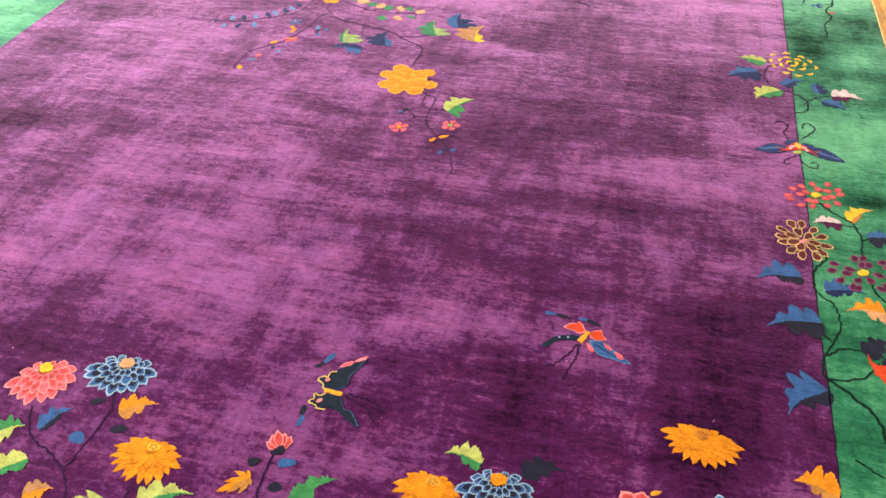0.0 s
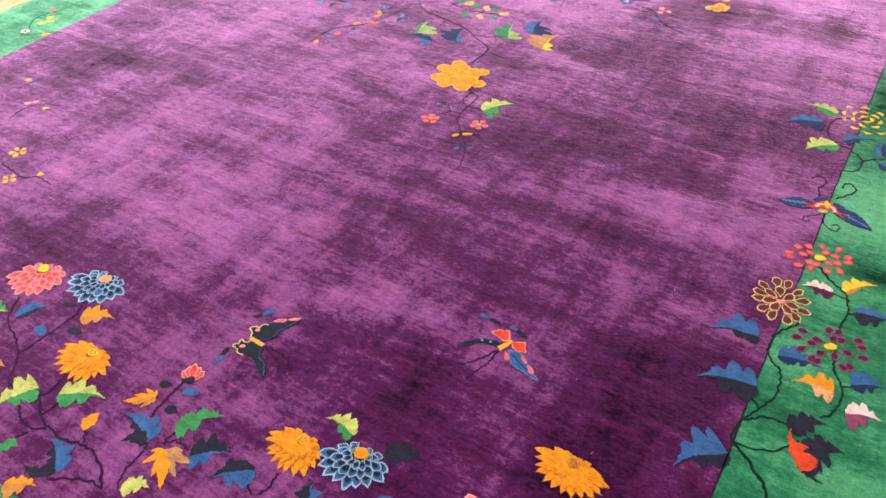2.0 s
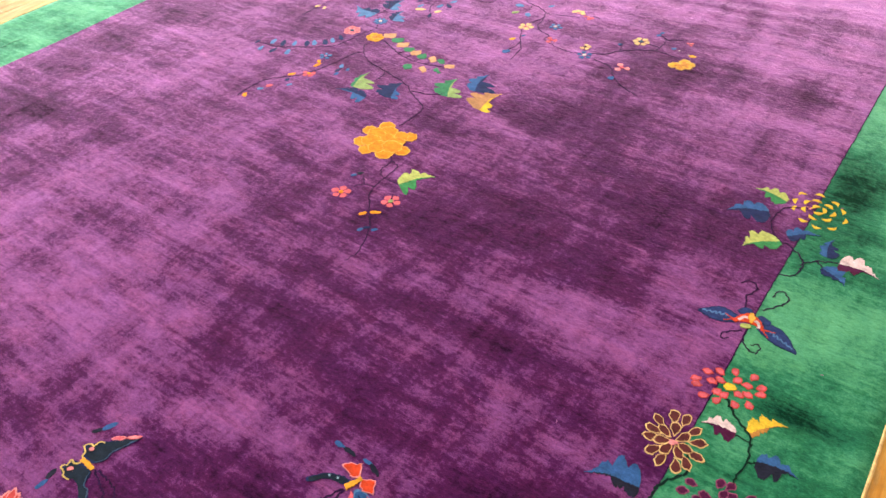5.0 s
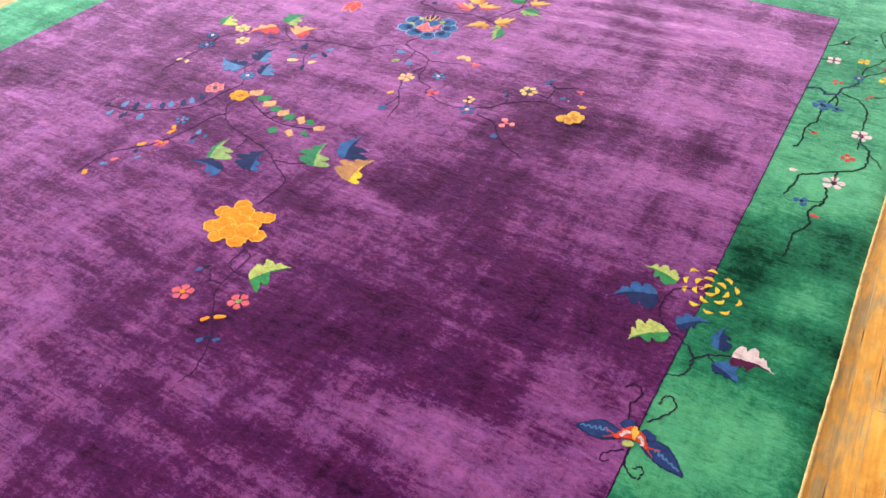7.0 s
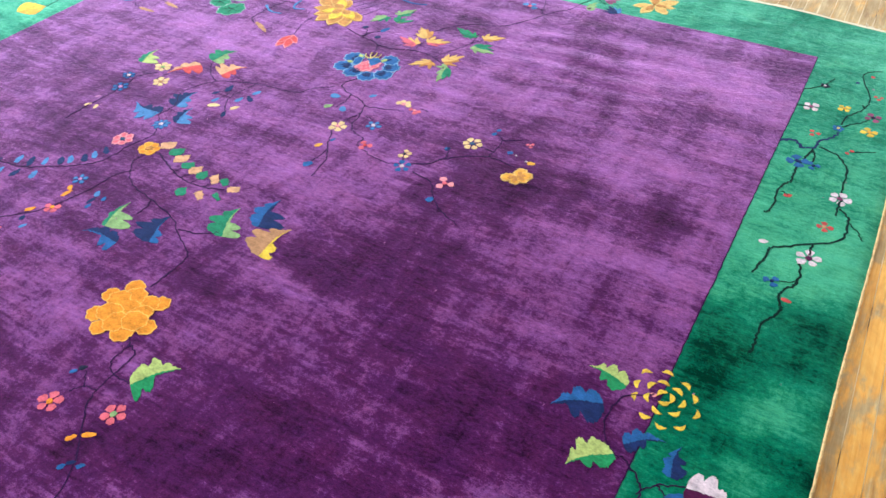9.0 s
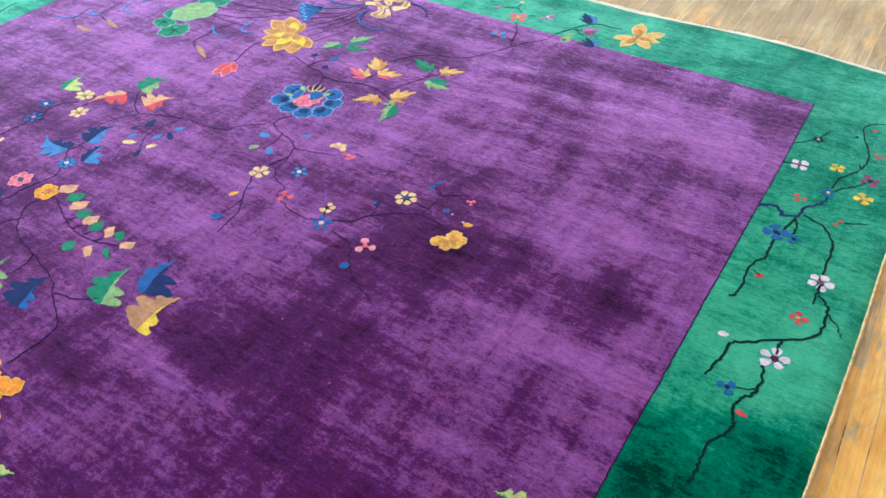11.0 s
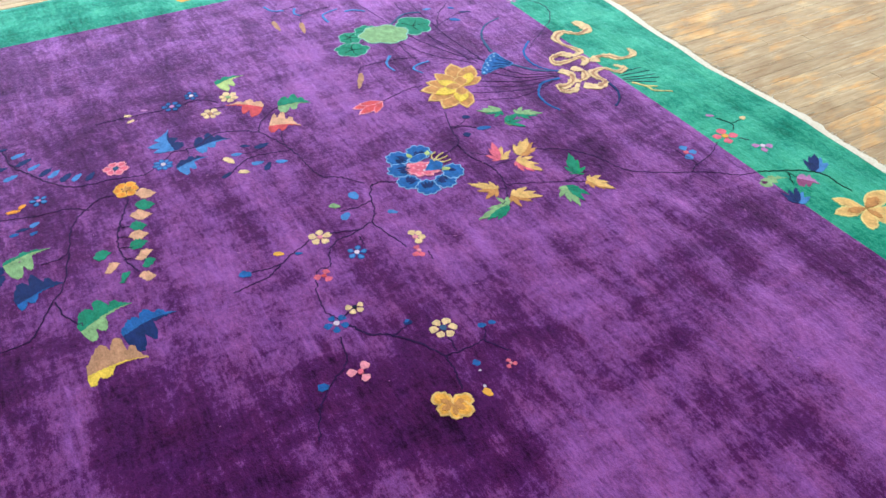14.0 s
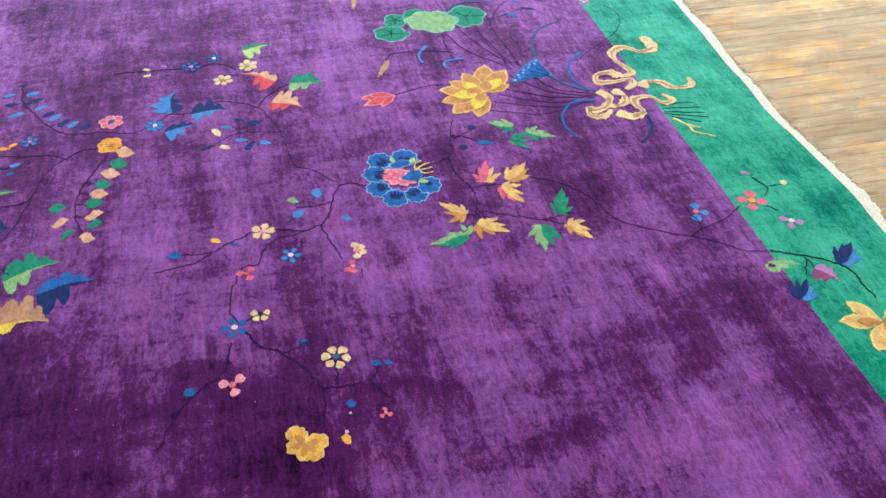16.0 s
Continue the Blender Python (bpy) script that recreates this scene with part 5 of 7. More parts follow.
# chrysanthemums along the border
mum(0.665, 2.134, 0.093, 0.07, 30, ('pink', 'red'), rings=((12, 1.0), (8, 0.6)), eye='yellow', long=0.34, wide=0.25, lean=0.45, rim=0.3, point=0.3)
mum(0.616, 1.913, 0.078, 0.092, 25, ('brown', 'cream'), rings=((12, 1.0), (7, 0.62)), long=0.52, wide=0.28, rim=0.17, point=0.2)
oval(0.618, 1.908, 0.01, 0.007, 30, 'rose', 'bud', 2)
mum(0.756, 1.814, 0.091, 0.079, 29, ('plum', 'mauve'), rings=((12, 1.0), (7, 0.6)), eye='yellow', long=0.37, wide=0.25, lean=0.4, rim=0.25, point=0.25)
leaf((0.721, 2.013), (0.646, 1.997), (-0.029, 0.47), (0.035, 0.4), ('white', 'plum'), 5, 0.3, 1.1)
leaf((0.745, 2.028), (0.813, 2.095), (0.036, 0.49), (-0.015, 0.27), ('yellow', 'ochre'), 5, 0.3, 1.1)
leaf((0.784, 1.966), (0.873, 1.972), (0.031, 0.28), (-0.047, 0.41), ('blue', 'slate'), 5, 0.3, 1.1)
leaf((0.603, 1.76), (0.485, 1.728), (-0.062, 0.29), (0.03, 0.27), ('blue', 'slate'), 5, 0.3, 1.1)
leaf((0.638, 1.604), (0.504, 1.56), (-0.059, 0.24), (0.059, 0.41), ('blue', 'slate'), 5, 0.3, 1.1)
leaf((0.628, 1.39), (0.539, 1.301), (-0.081, 0.13), (0.036, 0.4), ('blue', 'slate'), 5, 0.4, 1.1)
leaf((0.656, 1.724), (0.758, 1.733), (0.045, 0.22), (-0.027, 0.5), ('blue', 'navy'), 5, 0.3, 1.1)
leaf((0.792, 1.674), (0.701, 1.66), (-0.049, 0.13), (0.04, 0.25), ('orange', 'peach'), 5, 0.3, 1.1)
leaf((0.82, 1.717), (0.892, 1.743), (0.048, 0.37), (-0.028, 0.41), ('blue', 'navy'), 5, 0.3, 1.1)
leaf((0.825, 1.626), (0.896, 1.641), (0.039, 0.44), (-0.047, 0.34), ('white', 'mauve'), 6, 0.2, 1.1)
leaf((0.725, 1.519), (0.795, 1.572), (0.038, 0.67), (-0.029, 0.46), ('slate', 'slate'), 4, 0.25, 0.7)
leaf((0.766, 1.468), (0.841, 1.517), (0.044, 0.87), (-0.05, 0.36), ('slate', 'slate'), 4, 0.3, 0.7)
leaf((0.761, 1.445), (0.813, 1.414), (-0.013, 0.42), (0.035, 0.5), ('slate', 'slate'), 3, 0.2, 1.1)
leaf((0.772, 1.425), (0.73, 1.523), (0.007, 0.32), (-0.045, 0.52), ('scarlet', 'scarlet'), 4, 0.3, 1.1)
stem((0.669, 2.094), (0.712, 2.051), (0.751, 2.021), (0.766, 1.957), (0.762, 1.886), w=0.009, colour='moss')
stem((0.766, 1.801), (0.779, 1.746), (0.804, 1.699), (0.809, 1.636), (0.782, 1.585), w=0.009, colour='moss')
stem((0.761, 2.002), (0.717, 2.011), w=0.006, colour='moss')
stem((0.802, 1.698), (0.824, 1.713), colour='moss')
stem((0.657, 1.901), (0.669, 1.85), (0.639, 1.801), (0.631, 1.753), (0.642, 1.706), (0.675, 1.672), (0.68, 1.606), (0.659, 1.545), (0.627, 1.487), w=0.009, colour='moss')
stem((0.627, 1.487), (0.626, 1.434), (0.677, 1.386), (0.722, 1.331), (0.731, 1.269), w=0.01, colour='moss', end=1.1)
stem((0.621, 1.576), (0.656, 1.547), w=0.009, colour='moss')
stem((0.627, 1.487), (0.675, 1.526), (0.726, 1.529), w=0.009, colour='moss')
stem((0.628, 1.423), (0.703, 1.44), (0.754, 1.501), w=0.009, colour='moss')
stem((0.767, 1.953), (0.791, 1.96), colour='moss')
stem((0.663, 1.212), (0.718, 1.175), w=0.006, colour='moss')

# small sprays at the far side
oval(-2.085, 1.691, 0.012, 0.009, 36, 'gold', 'bud')
oval(-2.039, 1.677, 0.012, 0.009, 36, 'sky', 'bud')
oval(-1.940, 1.575, 0.012, 0.009, 36, 'rose', 'bud')
oval(-1.921, 1.597, 0.012, 0.009, 34, 'rose', 'bud')
oval(-1.853, 1.585, 0.011, 0.009, 38, 'gold', 'bud')
oval(-1.528, 1.314, 0.010, 0.008, 35, 'gold', 'bud')
blossom(-1.698, 1.359, 0.030, 'gold', '', 5, 12, fat=0.55)
blossom(-1.593, 1.25, 0.025, 'gold', '', 4, 8, fat=0.6)
stem((-1.69, 1.294), (-1.603, 1.278), (-1.552, 1.278), (-1.527, 1.3), (-1.454, 1.295))
stem((-1.908, 1.479), (-1.916, 1.556), (-1.874, 1.605), (-1.814, 1.627), w=0.006)
stem((-2.064, 1.627), (-2.06, 1.674), (-2.05, 1.729), w=0.006)
oval(-2.522, 2.140, 0.017, 0.012, 35, 'pink', 'bud')
oval(-2.466, 2.085, 0.016, 0.011, 36, 'yellow', 'bud')
oval(-2.453, 2.032, 0.016, 0.011, 36, 'yellow', 'bud')
oval(-2.440, 2.062, 0.016, 0.011, 35, 'yellow', 'bud')
oval(-2.353, 1.969, 0.016, 0.011, 35, 'gold', 'bud')
blossom(-2.45, 1.946, 0.019, 'white', 'slate', 5, 28)
stem((-2.457, 1.971), (-2.512, 2.03), (-2.515, 2.105), (-2.492, 2.165), (-2.495, 2.238), (-2.482, 2.288), w=0.007, colour='moss')
stem((-2.437, 1.914), (-2.37, 1.969), (-2.33, 2.006), (-2.265, 2.021), w=0.007, colour='moss')
leaf((-2.508, 3.601), (-2.436, 3.699), (0.08, 0.37), (-0.06, 0.54), ('yellow', 'gold'), 0, 0, 1.1)
stem((-2.436, 3.699), (-2.442, 3.783), (-2.471, 3.904), colour='moss')

# the golden peony and its branch
peony((-0.691, 2.522), (-0.776, 2.462), (-0.606, 2.588), (-0.77, 2.621), (-0.63, 2.435))
stem((-0.626, 2.455), (-0.599, 2.435), (-0.592, 2.368), (-0.556, 2.341), (-0.499, 2.339), w=0.007)
stem((-0.602, 2.433), (-0.561, 2.413), (-0.558, 2.346), (-0.553, 2.269), (-0.516, 2.213), (-0.438, 2.115), (-0.399, 2.027), (-0.404, 1.968), w=0.0068)
blossom(-0.63, 2.21, 0.032, 'pink', 'orange', 5, 40, fat=0.7)
blossom(-0.465, 2.255, 0.033, 'pink', 'sage', 5, 10, fat=0.7)
leaf((-0.497, 2.337), (-0.421, 2.433), (0.055, 0.44), (-0.062, 0.21), ('lime', 'green'), 5, 0.3, 1.1)
oval(-0.653, 2.302, 0.010, 0.006, 51, 'blue', 'small_leaf')
oval(-0.641, 2.322, 0.012, 0.007, 47, 'slate', 'small_leaf')
stem((-0.615, 2.255), (-0.592, 2.281), (-0.558, 2.287), w=0.006)
stem((-0.592, 2.281), (-0.628, 2.32), w=0.006)
oval(-0.501, 2.163, 0.013, 0.007, 53, 'orange', 'small_leaf')
oval(-0.470, 2.188, 0.017, 0.007, 30, 'orange', 'small_leaf')
oval(-0.458, 2.099, 0.010, 0.006, 55, 'blue', 'small_leaf')
oval(-0.420, 2.121, 0.011, 0.006, 47, 'blue', 'small_leaf')
oval(-0.447, 2.117, 0.012, 0.005, 40, 'navy', 'small_leaf')
leaf((-0.931, 2.7), (-1.063, 2.69), (-0.038, 0.57), (0.049, 0.12), ('navy', 'blue'), 5, 0.3, 1.1)
stem((-1.355, 2.455), (-1.357, 2.517), (-1.341, 2.603), (-1.263, 2.685), (-1.226, 2.758), (-1.198, 2.857), (-1.189, 2.935), (-1.155, 2.989), w=0.006)
blossom(-1.232, 2.722, 0.028, 'pink', 'orange', 5, 38, skip=(1,))
oval(-1.286, 2.684, 0.017, 0.008, 53, 'orange', 'small_leaf')
oval(-1.300, 2.571, 0.014, 0.008, 56, 'pink', 'small_leaf')
oval(-1.313, 2.535, 0.013, 0.008, 37, 'sky', 'small_leaf')
oval(-1.239, 2.617, 0.013, 0.006, 61, 'sky', 'small_leaf')
oval(-1.273, 2.643, 0.012, 0.009, 109, 'navy', 'small_leaf')
leaf((-1.334, 2.456), (-1.337, 2.487), (0.008, 0.54), (-0.014, 0.28), ('orange', 'orange'), 0, 0, 1.1)

# the trailing branch of leaves
leaf((-0.673, 2.876), (-0.711, 3.008), (0.069, 0.57), (-0.06, 0.23), ('jade', 'sage'), 5, 0.3, 1.1)
leaf((-0.606, 2.962), (-0.625, 3.097), (0.047, 0.43), (-0.085, 0.33), ('blue', 'navy'), 5, 0.3, 1.1)
leaf((-0.521, 2.862), (-0.508, 3.0), (0.091, 0.5), (-0.042, 0.16), ('tan', 'yellow'), 4, 0.4, 1.1)
leaf((-1.021, 2.736), (-1.037, 2.857), (0.017, 0.34), (-0.088, 0.36), ('jade', 'sage'), 5, 0.3, 1.1)
leaf((-0.848, 2.75), (-0.876, 2.869), (0.08, 0.67), (-0.032, 0.12), ('navy', 'blue'), 5, 0.3, 1.1)
stem((-0.704, 2.618), (-0.7, 2.709), (-0.712, 2.772), (-0.807, 2.826), (-0.857, 2.865), (-0.987, 2.899), (-1.081, 2.923), (-1.137, 2.952), (-1.192, 3.022), (-1.189, 3.062), w=0.0068)
stem((-0.813, 2.836), (-0.74, 2.854), (-0.693, 2.889), w=0.007)
stem((-0.977, 2.826), (-0.98, 2.876), (-0.997, 2.904), w=0.006)
oval(-1.550, 2.774, 0.018, 0.008, 103, 'sky', 'small_leaf')
oval(-1.602, 2.810, 0.015, 0.006, 92, 'navy', 'small_leaf')
oval(-1.546, 2.848, 0.023, 0.010, 109, 'sky', 'small_leaf')
oval(-1.500, 2.859, 0.027, 0.011, 118, 'navy', 'small_leaf')
oval(-1.492, 2.789, 0.023, 0.010, 89, 'navy', 'small_leaf')
oval(-1.430, 2.812, 0.023, 0.010, 109, 'sky', 'small_leaf')
oval(-1.456, 2.883, 0.022, 0.009, 119, 'sky', 'small_leaf')
oval(-1.412, 2.911, 0.026, 0.011, 126, 'navy', 'small_leaf')
oval(-1.389, 2.933, 0.024, 0.010, 133, 'sky', 'small_leaf')
oval(-1.353, 2.960, 0.025, 0.011, 136, 'navy', 'small_leaf')
oval(-1.337, 2.989, 0.022, 0.009, 135, 'sky', 'small_leaf')
oval(-1.323, 3.027, 0.024, 0.010, 142, 'navy', 'small_leaf')
stem((-1.596, 2.807), (-1.492, 2.825), (-1.423, 2.869), (-1.349, 2.911), (-1.285, 2.985), (-1.273, 3.082), (-1.252, 3.163), (-1.268, 3.2), (-1.332, 3.282), w=0.0068)
blossom(-1.201, 3.103, 0.040, 'orange', 'ochre', 6, 20, rim='gold', fat=0.8)
blossom(-1.325, 3.102, 0.039, 'pink', 'steel', 6, 10, rim='rose')
blossom(-1.276, 3.234, 0.032, 'sky', 'white', 8, 0, rim='blue', fat=0.5)
blossom(-1.271, 2.868, 0.028, 'sky', 'lilac', 5, 43, rim='blue', fat=0.6)
oval(-1.250, 2.795, 0.021, 0.008, 78, 'orange', 'small_leaf')
oval(-1.264, 2.821, 0.014, 0.008, 122, 'orange', 'small_leaf')
oval(-1.140, 2.780, 0.013, 0.006, 90, 'blue', 'small_leaf')
oval(-1.122, 2.830, 0.012, 0.007, 109, 'blue', 'small_leaf')
oval(-1.161, 2.839, 0.015, 0.009, 117, 'sky', 'small_leaf')
oval(-1.153, 2.805, 0.018, 0.007, 90, 'navy', 'small_leaf')
leaf((-1.166, 3.12), (-1.143, 3.178), (0.026, 0.34), (-0.024, 0.53), ('peach', 'peach'), 0, 0, 1.25)
leaf((-1.111, 3.106), (-1.092, 3.161), (0.025, 0.34), (-0.025, 0.51), ('jade', 'jade'), 0, 0, 1.25)
leaf((-1.07, 3.082), (-1.049, 3.142), (0.024, 0.37), (-0.024, 0.51), ('peach', 'peach'), 0, 0, 1.25)
leaf((-1.02, 3.07), (-1.004, 3.117), (0.024, 0.33), (-0.022, 0.51), ('jade', 'jade'), 0, 0, 1.25)
leaf((-0.977, 3.058), (-0.966, 3.113), (0.024, 0.41), (-0.021, 0.46), ('peach', 'peach'), 0, 0, 1.25)
leaf((-0.932, 3.048), (-0.934, 3.102), (0.024, 0.5), (-0.02, 0.38), ('jade', 'jade'), 0, 0, 1.25)
leaf((-0.877, 3.053), (-0.891, 3.106), (0.022, 0.6), (-0.018, 0.29), ('peach', 'peach'), 0, 0, 1.25)
leaf((-0.84, 3.064), (-0.849, 3.105), (0.022, 0.6), (-0.018, 0.25), ('jade', 'jade'), 0, 0, 1.25)
leaf((-0.802, 3.047), (-0.783, 3.09), (0.019, 0.31), (-0.019, 0.55), ('peach', 'peach'), 0, 0, 1.25)
leaf((-0.934, 2.954), (-0.935, 3.003), (0.024, 0.48), (-0.019, 0.38), ('jade', 'jade'), 0, 0, 1.25)
leaf((-0.861, 2.969), (-0.879, 3.015), (0.022, 0.65), (-0.016, 0.27), ('peach', 'peach'), 0, 0, 1.25)
leaf((-0.802, 2.996), (-0.83, 3.033), (0.018, 0.76), (-0.011, 0.17), ('jade', 'jade'), 0, 0, 1.25)
stem((-1.145, 3.096), (-1.074, 3.061), (-1.004, 3.035), (-0.956, 3.025), (-0.891, 3.029), (-0.819, 3.051), w=0.007)
stem((-1.032, 3.044), (-1.019, 3.073), w=0.005)
stem((-0.991, 3.033), (-0.976, 3.066), w=0.005)
stem((-0.943, 3.025), (-0.928, 3.058), w=0.005)
stem((-0.891, 3.029), (-0.881, 3.051), w=0.005)

# the branch with paired leaves
leaf((-1.336, 3.286), (-1.466, 3.3), (0.069, 0.25), (-0.041, 0.4), ('sky', 'navy'), 3, 0.3, 0.8)
leaf((-1.316, 3.348), (-1.316, 3.465), (0.064, 0.39), (-0.042, 0.33), ('navy', 'sky'), 5, 0.3, 1.1)
leaf((-1.235, 3.266), (-1.252, 3.369), (0.03, 0.71), (-0.056, 0.31), ('navy', 'sky'), 4, 0.35, 1.1)
oval(-1.252, 3.494, 0.017, 0.007, 61, 'navy', 'small_leaf')
oval(-1.228, 3.542, 0.026, 0.012, 100, 'navy', 'small_leaf')
oval(-1.219, 3.454, 0.017, 0.008, 73, 'sky', 'small_leaf')
oval(-1.126, 3.392, 0.020, 0.009, 117, 'navy', 'small_leaf')
oval(-1.143, 3.498, 0.020, 0.009, 79, 'sky', 'small_leaf')
oval(-1.114, 3.567, 0.019, 0.009, 65, 'sky', 'small_leaf')
oval(-1.111, 3.520, 0.023, 0.010, 145, 'navy', 'small_leaf')
oval(-1.198, 3.423, 0.024, 0.012, 26, 'cream', 'small_leaf')
oval(-1.118, 3.445, 0.018, 0.009, 61, 'cream', 'small_leaf')
leaf((-1.451, 3.628), (-1.524, 3.516), (-0.037, 0.32), (0.072, 0.31), ('peach', 'red'), 4, 0.4, 1.1)
leaf((-1.327, 3.605), (-1.276, 3.701), (0.085, 0.21), (-0.045, 0.34), ('peach', 'red'), 4, 0.45, 1.1)
leaf((-1.43, 3.674), (-1.397, 3.784), (0.065, 0.38), (-0.052, 0.36), ('jade', 'sage'), 4, 0.4, 1.1)
leaf((-1.676, 3.53), (-1.695, 3.639), (0.029, 0.34), (-0.07, 0.32), ('jade', 'lime'), 4, 0.4, 1.1)
blossom(-1.574, 3.541, 0.036, 'cream', 'sage', 6, 0, fat=0.62)
blossom(-1.497, 3.452, 0.034, 'cream', 'tan', 6, 10, fat=0.62)
blossom(-1.606, 3.35, 0.036, 'blue', 'lilac', 6, 15, rim='navy', fat=0.65)
blossom(-1.644, 3.43, 0.029, 'blue', 'white', 6, 0, rim='navy', fat=0.65)
oval(-1.615, 3.204, 0.014, 0.007, 65, 'cream', 'small_leaf')
oval(-1.578, 3.205, 0.013, 0.007, 108, 'cream', 'small_leaf')
oval(-1.626, 3.260, 0.012, 0.006, 65, 'lilac', 'small_leaf')
stem((-1.613, 3.096), (-1.61, 3.206), (-1.6, 3.318), w=0.006)
stem((-1.602, 3.386), (-1.605, 3.445), (-1.558, 3.503), w=0.006)
stem((-1.531, 3.457), (-1.518, 3.512), w=0.006)
stem((-1.306, 3.56), (-1.358, 3.585), (-1.41, 3.64), (-1.422, 3.673), w=0.006)
stem((-1.273, 3.627), (-1.202, 3.61), (-1.157, 3.619), w=0.006)
stem((-1.129, 3.403), (-1.169, 3.458), (-1.183, 3.516), (-1.157, 3.619), w=0.006)
stem((-1.221, 3.453), (-1.208, 3.505), (-1.215, 3.543), w=0.006)
stem((-1.331, 3.323), (-1.292, 3.318), w=0.006)
stem((-1.332, 3.282), (-1.324, 3.352), (-1.366, 3.417), (-1.356, 3.489), (-1.306, 3.56), (-1.246, 3.59), (-1.157, 3.619), (-1.076, 3.629), (-0.983, 3.643), (-0.948, 3.694), (-0.884, 3.742), w=0.0068)

# the blue peony
blue_peony((-0.863, 3.935))
stem((-0.873, 3.765), (-0.827, 3.737), (-0.751, 3.714), (-0.711, 3.683), (-0.689, 3.615), (-0.682, 3.563), (-0.643, 3.522), (-0.595, 3.505), (-0.594, 3.469), (-0.529, 3.437), (-0.45, 3.422), (-0.403, 3.442), w=0.007)
stem((-0.72, 3.5), (-0.693, 3.438), (-0.666, 3.391), (-0.668, 3.323), (-0.671, 3.296), w=0.007)
stem((-0.661, 3.39), (-0.635, 3.344), (-0.627, 3.297), (-0.619, 3.241), w=0.007)
stem((-0.711, 3.683), (-0.622, 3.706), (-0.564, 3.723), w=0.007)
stem((-0.525, 3.765), (-0.485, 3.763), w=0.007)
stem((-0.801, 3.73), (-0.791, 3.688), (-0.797, 3.625), w=0.007)
stem((-0.671, 3.625), (-0.634, 3.624), w=0.007)
stem((-0.374, 3.454), (-0.317, 3.491), (-0.286, 3.537), (-0.213, 3.593), (-0.166, 3.616), (-0.113, 3.613), (-0.058, 3.601), w=0.0095)
stem((-0.286, 3.537), (-0.295, 3.582), w=0.007)
stem((-0.166, 3.616), (-0.161, 3.686), (-0.17, 3.728), (-0.202, 3.752), w=0.007)
stem((-0.167, 3.653), (-0.213, 3.655), w=0.007)
stem((-0.345, 3.422), (-0.264, 3.401), (-0.231, 3.356), (-0.197, 3.318), (-0.161, 3.287), (-0.093, 3.257), w=0.007)
stem((-0.165, 3.726), (-0.107, 3.763), w=0.007)
stem((-0.4, 3.449), (-0.413, 3.48), w=0.007)
stem((-0.719, 3.56), (-0.698, 3.635), w=0.007)
stem((-0.842, 3.834), (-0.868, 3.79), (-0.863, 3.755), w=0.007)
oval(-0.844, 3.690, 0.020, 0.014, 6, 'sky', 'small_leaf')
oval(-0.827, 3.620, 0.017, 0.010, 49, 'sage', 'small_leaf')
oval(-0.770, 3.631, 0.018, 0.013, 122, 'sky', 'small_leaf')
oval(-0.722, 3.758, 0.016, 0.008, 51, 'sky', 'small_leaf')
blossom(-0.718, 3.528, 0.033, 'cream', 'rose', 5, 18, fat=0.72)
blossom(-0.611, 3.591, 0.031, 'sky', 'white', 5, 5, rim='blue', fat=0.6)
oval(-0.707, 3.401, 0.014, 0.009, 65, 'gold', 'small_leaf')
oval(-0.683, 3.450, 0.011, 0.005, 66, 'blue', 'small_leaf')
oval(-0.671, 3.294, 0.017, 0.012, 51, 'blue', 'small_leaf')
blossom(-0.591, 3.762, 0.032, 'cream', 'rose', 6, 0, skip=(4, 5), fat=0.7)
blossom(-0.534, 3.745, 0.026, 'pink', 'rose', 6, 0, skip=(1, 2, 4), fat=0.7)
blossom(-0.567, 3.474, 0.027, 'pink', 'red', 3, 20, fat=0.8)
blossom(-0.42, 3.496, 0.027, 'cream', 'slate', 5, 30, skip=(2,), fat=0.7)
blossom(-0.39, 3.431, 0.033, 'blue', 'white', 5, 50, fat=0.62, start=0.3)
blossom(-0.248, 3.659, 0.037, 'cream', 'steel', 6, 15, fat=0.66, start=0.28)
oval(-0.211, 3.748, 0.011, 0.008, 66, 'blue', 'small_leaf')
oval(-0.206, 3.776, 0.010, 0.007, 57, 'blue', 'small_leaf')
oval(-0.307, 3.590, 0.011, 0.009, 66, 'navy', 'small_leaf')
oval(-0.313, 3.591, 0.007, 0.005, 81, 'blue', 'small_leaf')
blossom(-0.22, 3.417, 0.033, 'rose', 'pink', 3, 10)
oval(-0.221, 3.321, 0.014, 0.011, 73, 'blue', 'small_leaf')
oval(-0.112, 3.673, 0.011, 0.009, 61, 'blue', 'small_leaf')
oval(-0.088, 3.667, 0.003, 0.003, 51, 'white', 'bud')
blossom(-0.071, 3.743, 0.016, 'pink', 'rose', 3, 61)
oval(-0.023, 3.649, 0.015, 0.009, 16, 'gold', 'small_leaf')
oval(-0.042, 3.652, 0.004, 0.004, 44, 'white', 'bud')
pansy((-0.032, 3.561), (-0.051, 3.519), (-0.013, 3.611))

